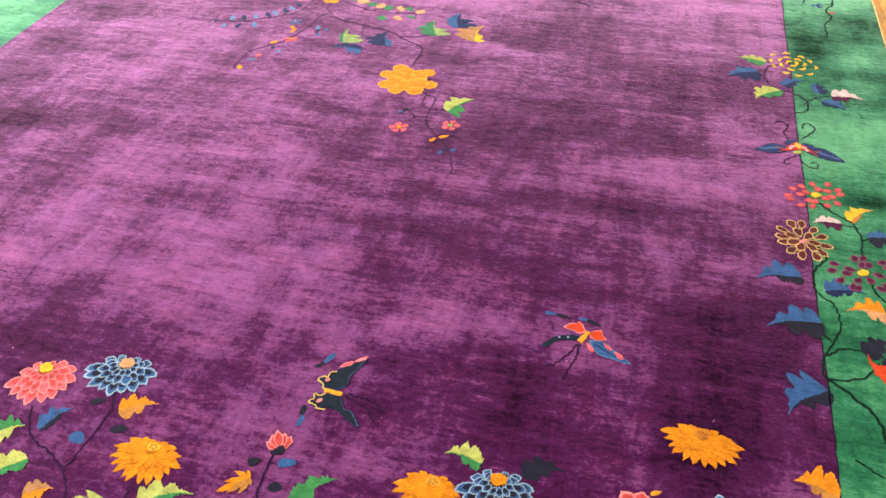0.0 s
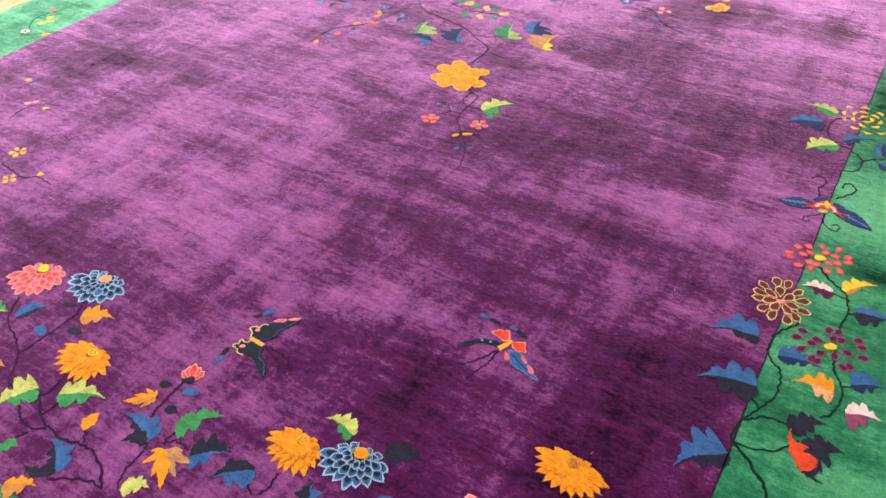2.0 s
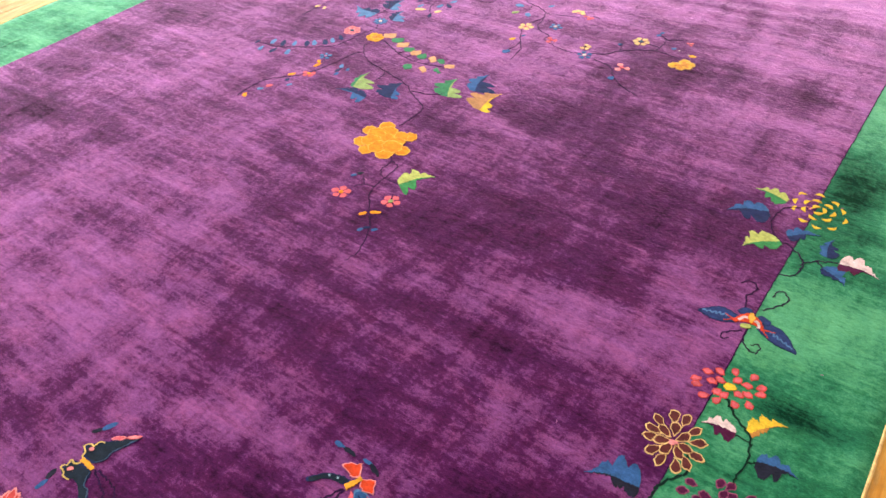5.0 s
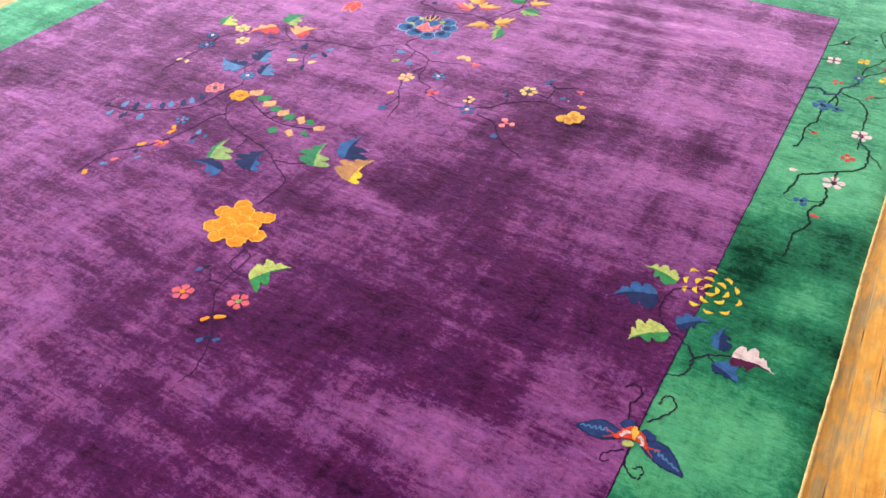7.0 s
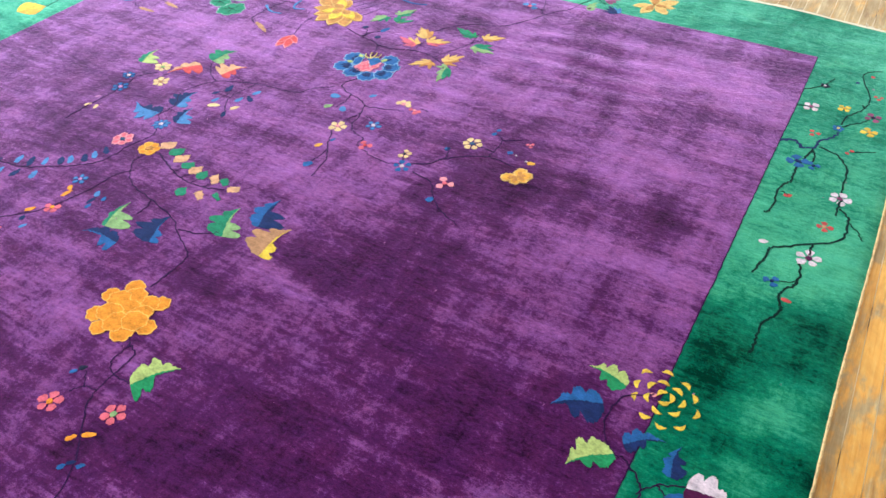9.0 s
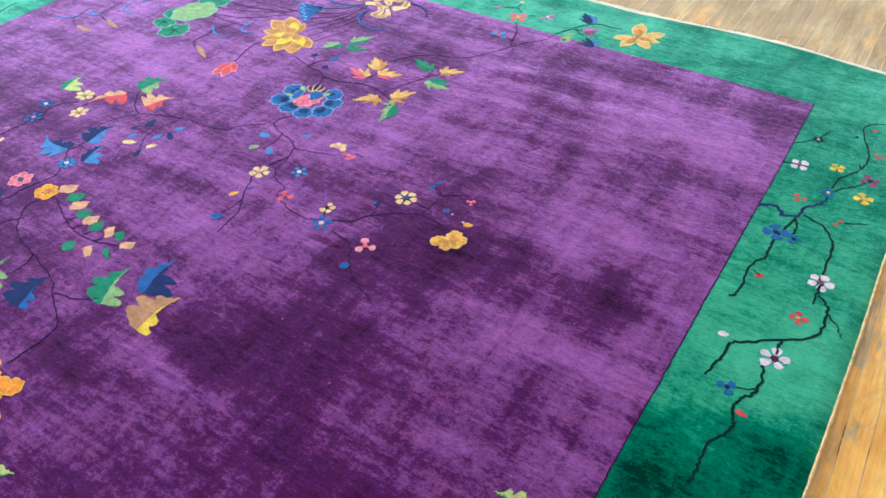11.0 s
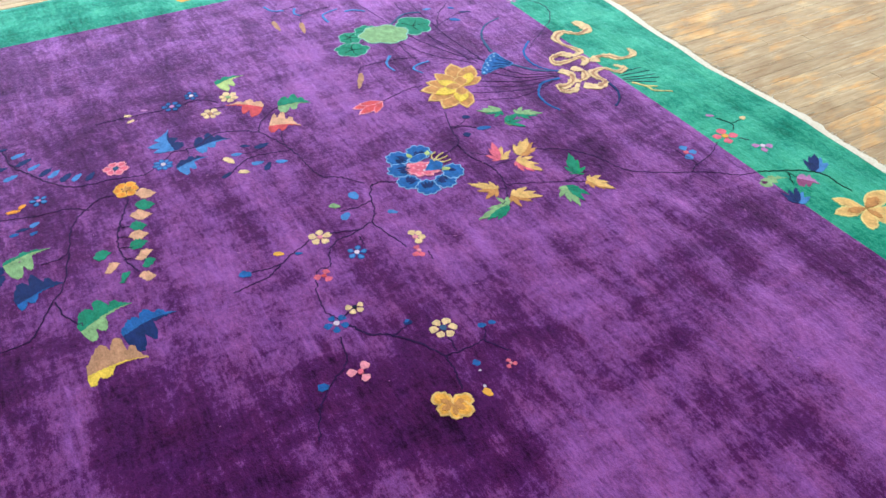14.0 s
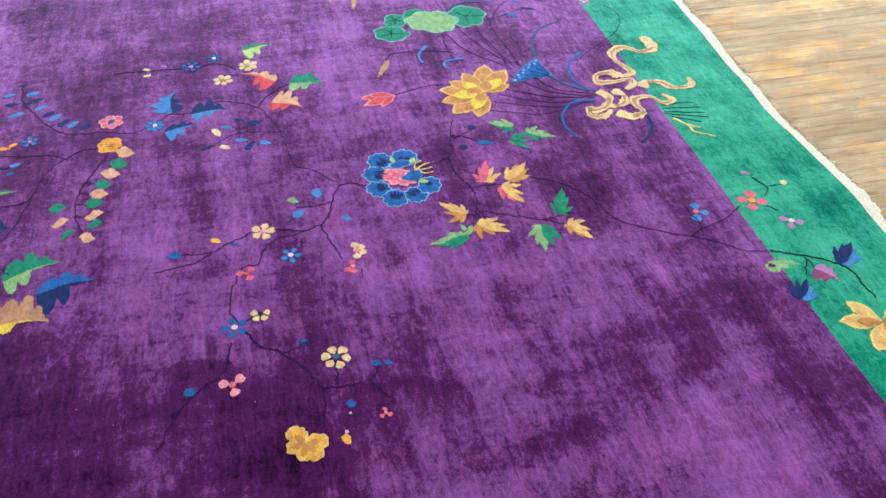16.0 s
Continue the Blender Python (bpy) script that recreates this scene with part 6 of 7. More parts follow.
# leaves round the blue peony
star_leaf((-1.028, 4.343), (-1.069, 4.268), (-1.076, 4.32), (-1.005, 4.3), ('sage', 'jade'))
star_leaf((-0.959, 4.313), (-0.905, 4.362), (-0.989, 4.379), (-0.935, 4.32), ('jade', 'sage'))
star_leaf((-0.99, 4.378), (-0.949, 4.461), (-1.013, 4.418), (-0.939, 4.4), ('sage', 'jade'))
star_leaf((-0.785, 4.177), (-0.881, 4.206), (-0.829, 4.15), (-0.812, 4.233), ('pink', 'straw'))
star_leaf((-0.775, 4.248), (-0.848, 4.326), (-0.836, 4.261), (-0.783, 4.318), ('straw', 'ochre'))
star_leaf((-0.754, 4.217), (-0.667, 4.264), (-0.749, 4.279), (-0.698, 4.209), ('straw', 'pink'))
star_leaf((-0.661, 4.085), (-0.728, 4.021), (-0.706, 4.083), (-0.639, 4.032), ('straw', 'ochre'))
star_leaf((-0.615, 4.105), (-0.564, 4.187), (-0.626, 4.17), (-0.557, 4.103), ('straw', 'ochre'))
star_leaf((-0.579, 4.073), (-0.567, 3.961), (-0.626, 4.062), (-0.539, 4.011), ('sage', 'jade'))
star_leaf((-0.606, 4.347), (-0.708, 4.391), (-0.654, 4.334), (-0.622, 4.392), ('jade', 'green'))
star_leaf((-0.571, 4.279), (-0.468, 4.258), (-0.535, 4.232), (-0.503, 4.316), ('sage', 'jade'))
star_leaf((-0.561, 4.353), (-0.485, 4.406), (-0.563, 4.407), (-0.516, 4.349), ('straw', 'ochre'))
oval(-1.054, 4.216, 0.014, 0.011, 64, 'navy', 'small_leaf')
oval(-0.960, 4.162, 0.015, 0.012, 73, 'navy', 'small_leaf')
oval(-0.968, 4.232, 0.025, 0.011, 77, 'blue', 'small_leaf')
stem((-1.117, 4.169), (-1.02, 4.135), (-0.929, 4.106), (-0.89, 4.007), (-0.874, 3.971), w=0.006)
stem((-1.026, 4.138), (-1.022, 4.173), (-1.042, 4.209), w=0.006)
stem((-1.019, 4.139), (-1.005, 4.186), (-0.976, 4.212), w=0.006)
stem((-0.921, 4.101), (-0.847, 4.103), (-0.754, 4.133), (-0.669, 4.12), (-0.611, 4.088), (-0.586, 4.05), w=0.006)
stem((-0.867, 4.118), (-0.83, 4.154), w=0.006)
stem((-0.771, 4.152), (-0.762, 4.236), w=0.006)
stem((-0.652, 4.111), (-0.665, 4.084), w=0.006)
stem((-0.623, 4.223), (-0.592, 4.292), (-0.597, 4.345), (-0.6, 4.387), w=0.006)
stem((-0.592, 4.292), (-0.557, 4.349), w=0.006)
stem((-0.669, 4.12), (-0.623, 4.223), w=0.006)
stem((-0.781, 4.309), (-0.737, 4.385), (-0.656, 4.457), (-0.542, 4.501), (-0.468, 4.612), (-0.422, 4.702), (-0.359, 4.776), (-0.345, 4.807), (-0.336, 4.853), w=0.006)

# the lotus bouquet with its ribbon
lotus((-1.234, 4.309), (-1.4, 4.356), (-1.354, 4.419), (-1.262, 4.406), (-1.099, 4.252), (-1.133, 4.175), (-1.205, 4.154), (-1.279, 4.161), (-1.321, 4.207), (-1.361, 4.263))
stem((-1.777, 4.127), (-1.771, 4.094), (-1.756, 4.06), w=0.006, colour='moss')
stem((-1.772, 4.185), (-1.808, 4.175), w=0.006, colour='moss')
stem((-1.781, 4.237), (-1.746, 4.174), (-1.704, 4.121), w=0.006, colour='moss')
stem((-1.724, 4.272), (-1.767, 4.329), (-1.776, 4.37), w=0.006, colour='moss')
stem((-1.658, 4.114), (-1.687, 4.079), (-1.675, 4.04), w=0.006, colour='moss')
stem((-1.673, 4.339), (-1.693, 4.295), (-1.734, 4.284), w=0.006, colour='moss')
lotus_bud((-1.281, 4.01), (-1.286, 3.893), (-1.241, 3.898), (-1.224, 3.953), (-1.3, 3.921))
lily_pad((-1.737, 4.242), (-1.691, 4.347), (-1.826, 4.28))
lily_pad((-1.749, 4.382), (-1.707, 4.454), (-1.835, 4.423), 'jade')
lily_pad((-1.681, 4.072), (-1.643, 4.136), (-1.74, 4.096), 'jade')
lily_pad((-1.774, 4.109), (-1.738, 4.146), (-1.828, 4.13), 'jade')
lily_pad((-1.802, 4.19), (-1.767, 4.221), (-1.853, 4.218), 'jade')
oval(-1.450, 4.000, 0.057, 0.0105, -28, 'tan', 'catkin')
oval(-2.014, 3.890, 0.049, 0.0105, -1, 'tan', 'catkin')
oval(-1.948, 3.979, 0.050, 0.0105, -14, 'tan', 'catkin')
seed_pod((-1.274, 4.419), (-1.4, 4.545), (-1.288, 4.562))
ribbon('stalk', [(-1.407, 4.541), (-1.521, 4.57), (-1.606, 4.635), (-1.645, 4.73)], 0.012, 'steel', rug, 1, end=0.4, swell=0.0)
ribbon('stalk', [(-1.285, 4.555), (-1.206, 4.613), (-1.158, 4.691)], 0.012, 'steel', rug, 1, end=0.8, swell=0.0)
ribbon('reed', [(-1.416, 4.718), (-1.349, 4.65), (-1.267, 4.627), (-1.2, 4.646), (-1.15, 4.689)], 0.0105, 'blue', rug, 1, end=0.6, swell=0.0)
ribbon('reed', [(-1.114, 4.655), (-1.115, 4.576), (-1.057, 4.521), (-0.992, 4.508), (-0.935, 4.525)], 0.0105, 'blue', rug, 1, end=0.6, swell=0.0)
ribbon('reed', [(-1.017, 4.796), (-0.941, 4.784), (-0.886, 4.746), (-0.861, 4.709)], 0.0105, 'navy', rug, 1, end=0.6, swell=0.0)
ribbon('reed', [(-1.566, 4.181), (-1.51, 4.139), (-1.453, 4.145)], 0.0105, 'sky', rug, 1, end=0.6, swell=0.0)
ribbon('reed', [(-1.456, 4.293), (-1.449, 4.234), (-1.426, 4.215), (-1.388, 4.231)], 0.0105, 'sky', rug, 1, end=0.6, swell=0.0)
ribbon('reed', [(-1.941, 4.092), (-2.016, 4.098), (-2.04, 4.174)], 0.0105, 'sky', rug, 1, end=0.6, swell=0.0)
ribbon('reed', [(-2.005, 4.19), (-1.998, 4.233), (-1.964, 4.27)], 0.0105, 'sky', rug, 1, end=0.6, swell=0.0)
ribbon('reed', [(-1.844, 4.466), (-1.863, 4.398), (-1.803, 4.308)], 0.0105, 'steel', rug, 1, end=0.6, swell=0.0)
ribbon('reed', [(-2.128, 4.015), (-2.083, 3.997), (-2.053, 4.014)], 0.0105, 'sky', rug, 1, end=0.6, swell=0.0)
ribbon('reed', [(-2.205, 3.905), (-2.15, 3.924), (-2.131, 3.967)], 0.0105, 'sky', rug, 1, end=0.6, swell=0.0)
oval(-1.859, 4.504, 0.019, 0.008, 74, 'sky', 'small_leaf')
oval(-1.821, 4.600, 0.015, 0.007, 45, 'blue', 'small_leaf')
oval(-1.716, 4.561, 0.023, 0.012, 48, 'blue', 'small_leaf')
oval(-1.760, 4.633, 0.026, 0.008, 67, 'navy', 'small_leaf')
stem((-1.147, 4.677), (-1.218, 4.537), (-1.407, 4.466), w=0.0055)
stem((-1.14, 4.672), (-1.194, 4.523), (-1.326, 4.411), w=0.0055)
stem((-1.13, 4.666), (-1.171, 4.498), (-1.249, 4.369), w=0.0055)
stem((-1.122, 4.656), (-1.136, 4.5), (-1.215, 4.351), w=0.0055)
stem((-1.115, 4.651), (-1.105, 4.505), (-1.179, 4.321), w=0.0055)
stem((-1.11, 4.643), (-1.076, 4.498), (-1.081, 4.423), (-1.132, 4.3), w=0.0055)
stem((-1.372, 4.471), (-1.556, 4.399), (-1.983, 4.414), w=0.0055)
stem((-1.387, 4.479), (-1.58, 4.46), (-1.959, 4.468), w=0.0055)
stem((-1.365, 4.456), (-1.633, 4.34), (-2.045, 4.272), w=0.0055)
stem((-1.358, 4.44), (-1.523, 4.311), (-1.719, 4.258), w=0.0055)
stem((-1.668, 4.259), (-1.548, 4.253), (-1.427, 4.265), w=0.0055)
stem((-1.389, 4.433), (-1.471, 4.428), (-1.649, 4.396), w=0.0055)
stem((-1.501, 4.016), (-1.542, 4.055), (-1.53, 4.186), (-1.504, 4.267), w=0.0055)
stem((-1.281, 4.01), (-1.309, 4.11), (-1.309, 4.186), w=0.0055)
stem((-2.052, 3.888), (-2.125, 3.928), (-2.148, 4.034), w=0.0055)
stem((-1.987, 3.988), (-2.063, 4.029), (-2.077, 4.158), w=0.0055)
stem((-1.682, 4.462), (-1.792, 4.522), (-1.869, 4.608), w=0.0055)
stem((-1.038, 4.865), (-1.036, 4.976), w=0.0055)
stem((-1.021, 4.865), (-1.004, 4.989), w=0.0055)
stem((-1.002, 4.858), (-0.974, 4.99), w=0.0055)
stem((-0.991, 4.855), (-0.947, 4.994), w=0.0055)
stem((-0.978, 4.857), (-0.925, 4.957), w=0.0055)
stem((-1.726, 4.935), (-1.63, 4.957), (-1.539, 4.91), (-1.469, 4.828), (-1.392, 4.716), (-1.34, 4.671), w=0.0055)
stem((-1.704, 4.473), (-1.752, 4.574), (-1.761, 4.631), w=0.0055)
ribbon('bow', [(-1.465, 4.98), (-1.387, 4.991), (-1.371, 4.935), (-1.414, 4.884), (-1.388, 4.828), (-1.331, 4.822), (-1.274, 4.843), (-1.244, 4.845), (-1.229, 4.795)], 0.031, 'cream', rug, 1.5, end=0.6, swell=0.35)
ribbon('bow_shade', [(-1.387, 4.991), (-1.371, 4.935), (-1.414, 4.884), (-1.388, 4.828), (-1.331, 4.822), (-1.274, 4.843), (-1.244, 4.845)], 0.01, 'tan', rug, 2.2, end=0.4, swell=0.5)
ribbon('bow', [(-1.229, 4.795), (-1.263, 4.772), (-1.258, 4.719), (-1.214, 4.706), (-1.206, 4.764), (-1.208, 4.823), (-1.173, 4.819), (-1.152, 4.785)], 0.031, 'cream', rug, 1.5, end=0.6, swell=0.35)
ribbon('bow_shade', [(-1.263, 4.772), (-1.258, 4.719), (-1.214, 4.706), (-1.206, 4.764), (-1.208, 4.823), (-1.173, 4.819)], 0.01, 'tan', rug, 2.2, end=0.4, swell=0.5)
ribbon('bow', [(-1.161, 4.686), (-1.12, 4.708), (-1.074, 4.686), (-1.055, 4.636), (-1.071, 4.618), (-1.03, 4.61), (-1.017, 4.648), (-1.047, 4.692)], 0.031, 'cream', rug, 1.5, end=0.6, swell=0.35)
ribbon('bow_shade', [(-1.12, 4.708), (-1.074, 4.686), (-1.055, 4.636), (-1.071, 4.618), (-1.03, 4.61), (-1.017, 4.648)], 0.01, 'tan', rug, 2.2, end=0.4, swell=0.5)
ribbon('bow', [(-1.156, 4.736), (-1.117, 4.764), (-1.074, 4.744), (-1.066, 4.705), (-1.086, 4.67)], 0.031, 'cream', rug, 1.5, end=0.6, swell=0.35)
ribbon('bow_shade', [(-1.117, 4.764), (-1.074, 4.744), (-1.066, 4.705)], 0.01, 'tan', rug, 2.2, end=0.4, swell=0.5)
ribbon('bow', [(-1.03, 4.702), (-0.996, 4.742), (-1.013, 4.788), (-1.058, 4.781), (-1.092, 4.792), (-1.095, 4.844), (-1.049, 4.878), (-1.063, 4.916), (-1.098, 4.896)], 0.031, 'cream', rug, 1.5, end=0.6, swell=0.35)
ribbon('bow_shade', [(-0.996, 4.742), (-1.013, 4.788), (-1.058, 4.781), (-1.092, 4.792), (-1.095, 4.844), (-1.049, 4.878), (-1.063, 4.916)], 0.01, 'tan', rug, 2.2, end=0.4, swell=0.5)
ribbon('bow', [(-1.151, 4.847), (-1.181, 4.873), (-1.168, 4.922), (-1.126, 4.955), (-1.13, 5.02), (-1.176, 5.033)], 0.031, 'cream', rug, 1.5, end=0.6, swell=0.35)
ribbon('bow_shade', [(-1.181, 4.873), (-1.168, 4.922), (-1.126, 4.955), (-1.13, 5.02)], 0.01, 'tan', rug, 2.2, end=0.4, swell=0.5)
ribbon('sprig', [(-0.963, 4.871), (-0.909, 4.902), (-0.88, 4.904), (-0.843, 4.96)], 0.009, 'lemon', rug, 1, end=0.5, swell=0.0)
ribbon('sprig', [(-0.919, 4.898), (-0.898, 4.935)], 0.008, 'lemon', rug, 1, end=0.5, swell=0.0)

# sprays on the far border
oval(-0.655, 4.955, 0.014, 0.007, 54, 'lilac', 'small_leaf')
oval(-0.59, 5.044, 0.011, 0.010, 97, 'cream', 'bud')
stem((-0.633, 4.963), (-0.577, 4.985), (-0.548, 4.958), w=0.006, colour='moss')
stem((-0.585, 4.991), (-0.584, 5.032), w=0.006, colour='moss')
blossom(-0.535, 4.909, 0.046, 'pink', 'gold', 4, 70, fat=0.7, point=0.4)
blossom(-0.432, 4.978, 0.033, 'lilac', 'white', 4, 60, skip=(1,), fat=0.6)
blossom(-0.527, 4.729, 0.038, 'sky', 'pink', 4, 70, skip=(2,), fat=0.7)
stem((-0.558, 4.705), (-0.481, 4.719), (-0.455, 4.708), w=0.006)
stem((-0.436, 4.671), (-0.457, 4.705), (-0.479, 4.794), (-0.522, 4.865), w=0.006)
stem((-0.504, 4.942), (-0.478, 4.963), w=0.006)
stem((-0.336, 4.853), (-0.298, 4.939), (-0.255, 5.008), (-0.214, 5.033), (-0.171, 5.032), (-0.126, 5.039), colour='moss')
stem((-0.282, 4.934), (-0.231, 4.899), w=0.006, colour='moss')
stem((-0.293, 4.934), (-0.248, 4.945), w=0.006, colour='moss')
star_leaf((-0.247, 5.018), (-0.319, 5.094), (-0.311, 5.036), (-0.262, 5.09), ('navy', 'sky'))
star_leaf((-0.161, 4.841), (-0.221, 4.897), (-0.221, 4.836), (-0.167, 4.899), ('navy', 'sky'))
leaf((-0.285, 4.811), (-0.268, 4.913), (0.021, 0.64), (-0.027, 0.42), ('sage', 'sage'), 3, 0.2, 1.1)
oval(-0.285, 4.832, 0.011, 0.007, 72, 'plum', 'small_leaf')
leaf((-0.251, 4.937), (-0.196, 4.978), (0.033, 0.4), (-0.043, 0.72), ('lilac', 'mauve'), 2, 0.15, 0.7)
lily((-0.047, 4.999), (-0.081, 5.129), (0.038, 5.085), (0.044, 5.003), (0.03, 4.929), (-0.076, 4.894), (-0.131, 4.951))
blossom(-1.761, 4.868, 0.025, 'lilac', 'white', 4, 26)

# the spray and butterfly across the border
mum(0.656, 2.933, 0.083, 0.093, 28, ('yellow', ''), rings=((10, 1.0), (7, 0.62), (3, 0.28)), long=0.34, wide=0.15, curved=True)
oval(0.629, 2.929, 0.008, 0.006, 172, 'rose', 'bud')
leaf((0.564, 2.923), (0.462, 2.94), (-0.036, 0.39), (0.04, 0.45), ('lime', 'green'), 5, 0.3, 1.1)
leaf((0.532, 2.846), (0.422, 2.787), (-0.045, 0.33), (0.067, 0.49), ('blue', 'navy'), 5, 0.3, 1.1)
leaf((0.602, 2.727), (0.519, 2.651), (-0.054, 0.45), (0.037, 0.48), ('lime', 'green'), 5, 0.3, 1.1)
leaf((0.612, 2.761), (0.694, 2.813), (0.035, 0.29), (-0.028, 0.33), ('blue', 'navy'), 5, 0.3, 1.1)
leaf((0.732, 2.729), (0.731, 2.82), (0.023, 0.3), (-0.036, 0.51), ('blue', 'navy'), 3, 0.3, 1.1)
leaf((0.769, 2.722), (0.875, 2.717), (0.055, 0.3), (-0.04, 0.3), ('white', 'plum'), 6, 0.2, 1.1)
leaf((0.735, 2.677), (0.805, 2.637), (0.04, 0.37), (-0.023, 0.53), ('blue', 'navy'), 3, 0.3, 1.1)
stem((0.629, 2.931), (0.564, 2.882), (0.555, 2.79), (0.597, 2.732), (0.624, 2.728), w=0.0068)
stem((0.624, 2.728), (0.669, 2.694), (0.687, 2.661), (0.682, 2.606), (0.638, 2.587), w=0.0068)
stem((0.681, 2.657), (0.712, 2.696), (0.769, 2.724), w=0.0068)
stem((0.712, 2.696), (0.748, 2.674), w=0.0068)
stem((0.518, 2.826), (0.55, 2.819), w=0.0068)
border_butterfly((0.637, 2.372), (
    ((0.602, 2.358), (0.512, 2.344), ((0.618, 2.372), (0.588, 2.384), (0.557, 2.386), (0.531, 2.366), (0.51, 2.34), (0.535, 2.331), (0.566, 2.33), (0.602, 2.348))),
    ((0.67, 2.362), (0.76, 2.33), ((0.655, 2.374), (0.694, 2.391), (0.726, 2.378), (0.752, 2.35), (0.767, 2.325), (0.735, 2.325), (0.71, 2.328), (0.686, 2.338), (0.664, 2.352)))))
stem((0.653, 2.428), (0.684, 2.47), (0.698, 2.502), (0.679, 2.526), (0.663, 2.515), (0.66, 2.492), w=0.007)
stem((0.614, 2.411), (0.601, 2.459), (0.615, 2.498), (0.595, 2.522), (0.57, 2.504), w=0.007)
stem((0.638, 2.335), (0.646, 2.297), (0.672, 2.271), (0.687, 2.287), (0.68, 2.307), (0.666, 2.295), w=0.007)
stem((0.63, 2.331), (0.612, 2.316), (0.592, 2.297), (0.594, 2.278), (0.61, 2.287), w=0.007)

# the flowering branch on the border
stem((0.658, 4.181), (0.705, 4.202), (0.734, 4.166), w=0.02, colour='navy', end=0.9)
stem((0.724, 4.165), (0.772, 4.191), (0.776, 4.236), (0.813, 4.284), (0.826, 4.325), w=0.016, colour='navy')
stem((0.782, 4.201), (0.807, 4.196), (0.85, 4.174), (0.885, 4.105), (0.889, 3.981), (0.889, 3.941), w=0.011, colour='moss', end=0.9)
stem((0.77, 4.176), (0.744, 4.05), (0.741, 3.962), (0.718, 3.908), (0.718, 3.787), (0.702, 3.759), w=0.011, colour='moss', end=0.9)
stem((0.767, 4.174), (0.781, 4.137), (0.779, 4.082), w=0.011, colour='moss', end=0.9)
stem((0.894, 3.943), (0.891, 3.844), w=0.011, colour='moss', end=0.9)
stem((0.897, 3.886), (0.927, 3.844), (0.925, 3.74), (0.857, 3.677), (0.756, 3.603), w=0.011, colour='moss', end=0.9)
stem((0.756, 3.603), (0.745, 3.528), (0.736, 3.472), w=0.011, colour='moss', end=0.9)
stem((0.857, 3.677), (0.857, 3.624), w=0.011, colour='moss', end=0.9)
stem((0.836, 3.595), (0.85, 3.536), (0.848, 3.485), (0.823, 3.439), (0.818, 3.405), w=0.011, colour='moss', end=0.9)
stem((0.818, 3.405), (0.831, 3.381), (0.832, 3.351), (0.804, 3.29), (0.803, 3.217), (0.8, 3.173), w=0.011, colour='moss', end=0.9)
stem((0.93, 3.827), (0.96, 3.796), (0.977, 3.761), w=0.006, colour='moss')
stem((0.847, 3.491), (0.799, 3.474), w=0.006, colour='moss')
stem((0.66, 4.442), (0.705, 4.456), w=0.006, colour='moss')
stem((0.726, 3.891), (0.747, 3.879), w=0.006, colour='moss')
stem((0.664, 4.564), (0.725, 4.63), (0.756, 4.71), w=0.006, colour='moss')
blossom(0.712, 4.454, 0.032, 'white', 'mauve', 4, 50, fat=0.8)
blossom(0.753, 4.28, 0.023, 'red', '', 3, 10)
blossom(0.738, 4.082, 0.037, 'blue', 'navy', 4, 20, fat=0.9)
blossom(0.787, 4.078, 0.025, 'blue', 'navy', 3, 20, fat=0.9)
blossom(0.89, 3.937, 0.035, 'white', 'mauve', 5, 0, fat=0.7)
blossom(0.872, 3.773, 0.025, 'red', 'peach', 4, 10)
oval(0.732, 3.622, 0.013, 0.008, 16, 'white', 'small_leaf')
blossom(0.858, 3.608, 0.039, 'white', 'plum', 5, 20, fat=0.62)
blossom(0.789, 3.465, 0.023, 'blue', 'navy', 3, 60, fat=0.9)
oval(0.840, 3.407, 0.014, 0.007, -6, 'red', 'small_leaf')
oval(0.748, 3.877, 0.013, 0.008, 22, 'red', 'small_leaf')
stem((0.826, 4.38), (0.836, 4.448), (0.882, 4.528), (0.891, 4.617), (0.847, 4.785), (0.907, 4.847), w=0.009, colour='moss')
stem((0.831, 4.371), (0.88, 4.422), (0.911, 4.464), w=0.009, colour='moss')
stem((0.878, 4.218), (0.952, 4.258), w=0.009, colour='moss')
stem((0.882, 4.528), (0.877, 4.552), w=0.009, colour='moss')
blossom(0.819, 4.499, 0.025, 'yellow', 'gold', 4, 45)
blossom(0.82, 4.352, 0.021, 'blue', 'lemon', 5, 7)
blossom(0.918, 4.48, 0.031, 'mauve', 'slate', 4, 30)
blossom(0.92, 4.629, 0.020, 'red', '', 3, 35)
blossom(0.917, 4.377, 0.030, 'yellow', 'gold', 4, 20)
blossom(0.877, 4.217, 0.019, 'red', '', 2, 60)
blossom(0.731, 4.631, 0.019, 'slate', 'white', 5, 69)
oval(0.881, 4.784, 0.008, 0.007, 47, 'red', 'bud')
oval(0.837, 4.712, 0.008, 0.007, 80, 'navy', 'bud')


def lint():
    """Stray fibres and crumbs of pale lint on the pile."""
    rng = random.Random(11)
    verts, faces = [], []
    for i in range(140):
        x, y, a = rng.uniform(-2.2, 0.9), rng.uniform(0.7, 4.7), rng.uniform(0, math.pi)
        d, w = rng.choice((0.0015, 0.002, 0.004)), 0.0008
        k = len(verts)
        for u, v, z in ((-d, -w, 0.002), (d, -w, 0.002), (d, w, 0.002), (-d, w, 0.002), (0, 0, 0.0045)):
            verts.append((x + u * math.cos(a) - v * math.sin(a), y + u * math.sin(a) + v * math.cos(a), z))
        faces += [(k, k + 1, k + 4), (k + 1, k + 2, k + 4), (k + 2, k + 3, k + 4), (k + 3, k, k + 4), (k + 3, k + 2, k + 1, k)]
    mesh = bpy.data.meshes.new("lint")
    mesh.from_pydata(verts, [], faces)
    tagged(hang("lint", mesh, wool("lilac")), "scattered pale lint on the rug's pile", "lint", kind="stuff")


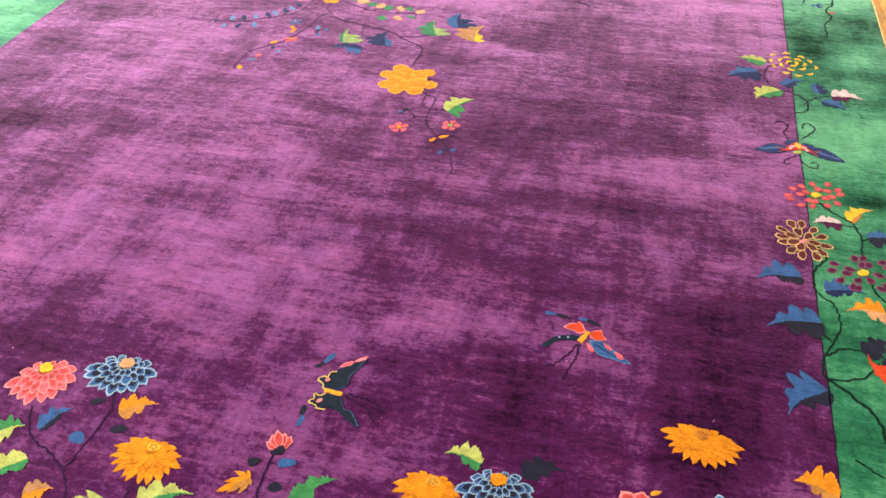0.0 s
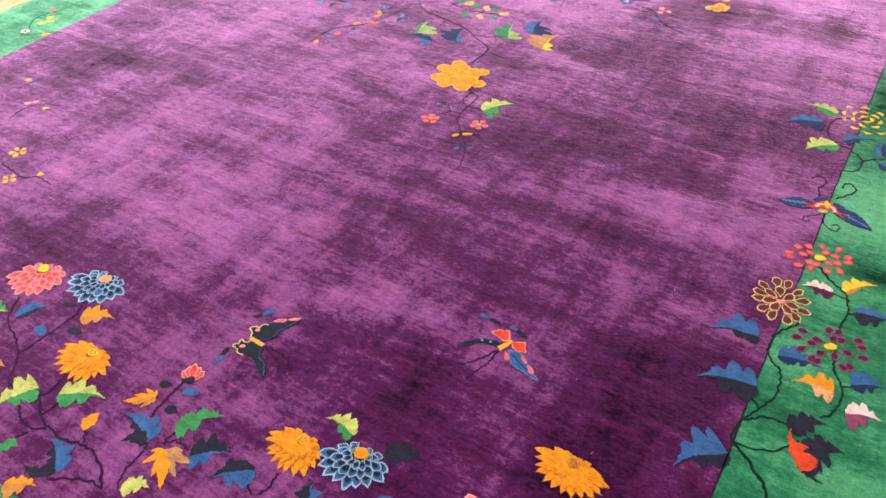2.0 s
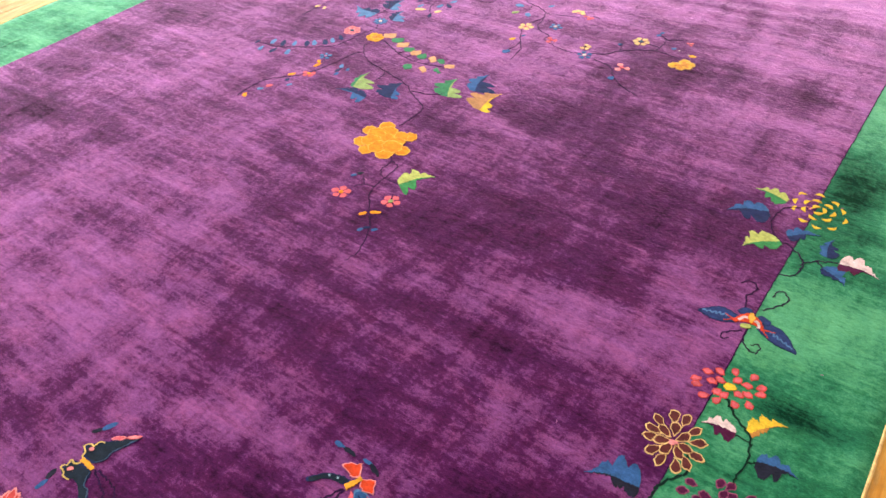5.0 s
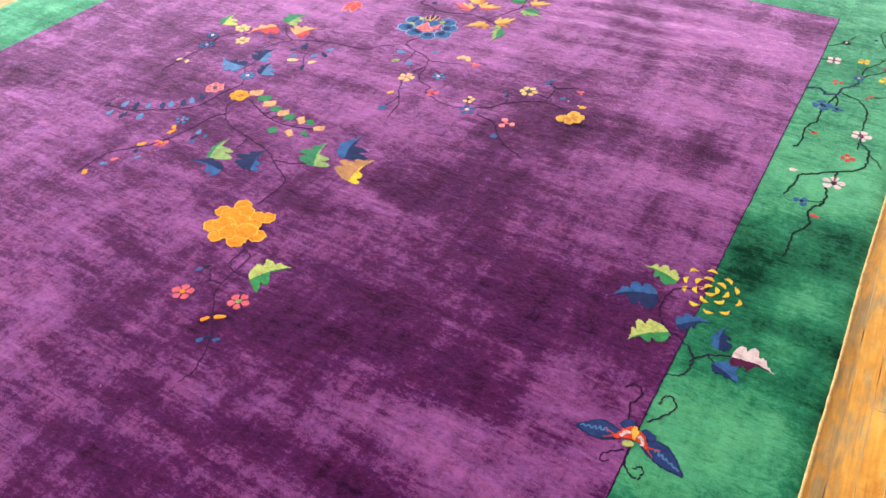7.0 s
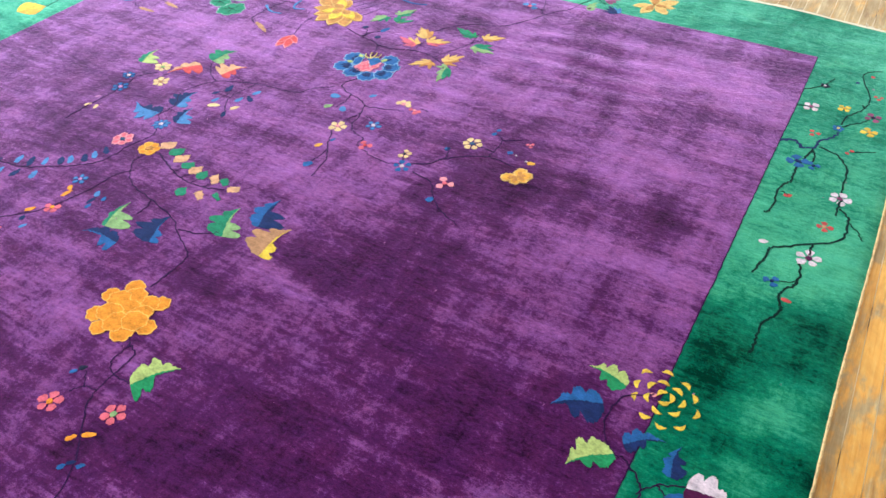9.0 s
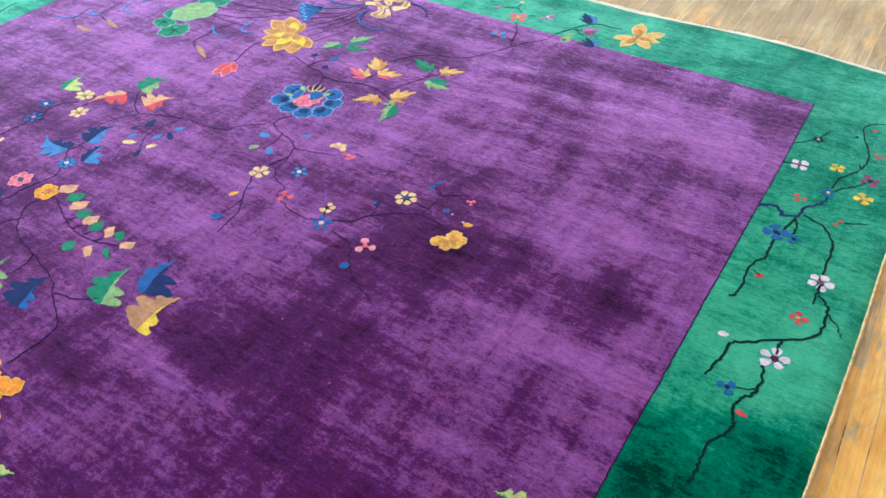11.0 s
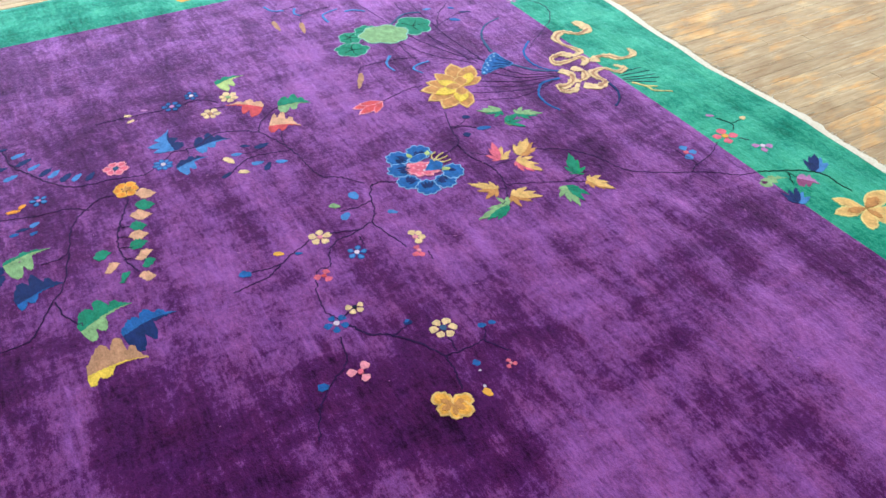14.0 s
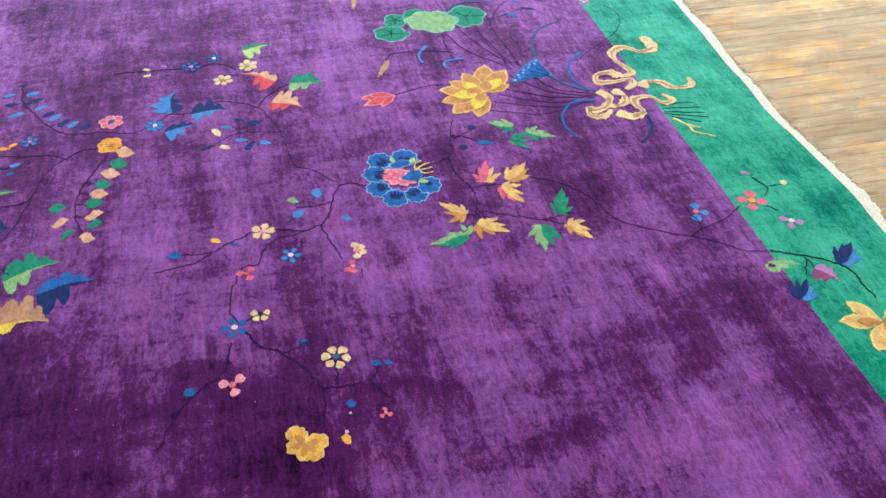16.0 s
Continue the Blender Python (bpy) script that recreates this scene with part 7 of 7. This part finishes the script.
lint()

# ---- the boards, last ----
def floor():
    width, gap = 0.057, 0.0015
    base = bmesh.new()
    box(base, X0, X1, Y0, Y1, FLOOR_Z - 0.06, FLOOR_Z - 0.0009)
    slab = tagged(part("floor", base, GAP), "worn narrow strip wood floor with patches of orange finish", "floor", kind="structure")
    shared = {}
    rest = []
    rng = random.Random(7)
    count = 0
    i0 = math.floor((X0 - 0.991) / width)
    for i in range(i0, math.ceil((X1 - 0.991) / width)):
        x = 0.991 + i * width
        y = Y0 - rng.random() * 0.6
        while y < Y1:
            long = rng.choice((1.2, 1.5, 1.8, 2.2, 2.6))
            a, b = max(y, Y0), min(y + long, Y1)
            near = (0.93 < x < 1.75 and -0.2 < b and a < 5.3) or (-1.7 < x < 1.0 and b > 5.1 and a < 6.3)
            dz = rng.uniform(-0.0006, 0.0006)
            if b - a > 0.03:
                if near and count < 300 and a > Y0 and b < Y1:
                    count += 1
                    if long not in shared:
                        shared[long] = board_mesh(width - gap, long - gap)
                    ob = new("board", shared[long])
                    ob.location = (x, a, FLOOR_Z + dz)
                    ob.parent = slab
                else:
                    rest.append((x, a, b, FLOOR_Z + dz))
            y += long
    verts, faces = [], []
    for x, a, b, z in rest:
        k = len(verts)
        w, c = width - gap, 0.0005
        verts += [(x, a, z - 0.006), (x + w, a, z - 0.006), (x + w, b - gap, z - 0.006), (x, b - gap, z - 0.006)]
        verts += [(x + c, a + c, z), (x + w - c, a + c, z), (x + w - c, b - gap - c, z), (x + c, b - gap - c, z)]
        faces += [(k + 4, k + 5, k + 6, k + 7)] + [(k + p, k + (p + 1) % 4, k + 4 + (p + 1) % 4, k + 4 + p) for p in range(4)]
    mesh = bpy.data.meshes.new("boards")
    mesh.from_pydata(verts, [], faces)
    hang("boards", mesh, BOARD, slab, "narrow worn wood strips", "stuff")


def board_mesh(w, long):
    c = 0.0005
    verts = [(0, 0, -0.006), (w, 0, -0.006), (w, long, -0.006), (0, long, -0.006), (c, c, 0), (w - c, c, 0), (w - c, long - c, 0), (c, long - c, 0)]
    faces = [(4, 5, 6, 7)] + [(p, (p + 1) % 4, 4 + (p + 1) % 4, 4 + p) for p in range(4)]
    mesh = bpy.data.meshes.new("board")
    mesh.from_pydata(verts, [], faces)
    mesh.materials.append(BOARD)
    return mesh


floor()
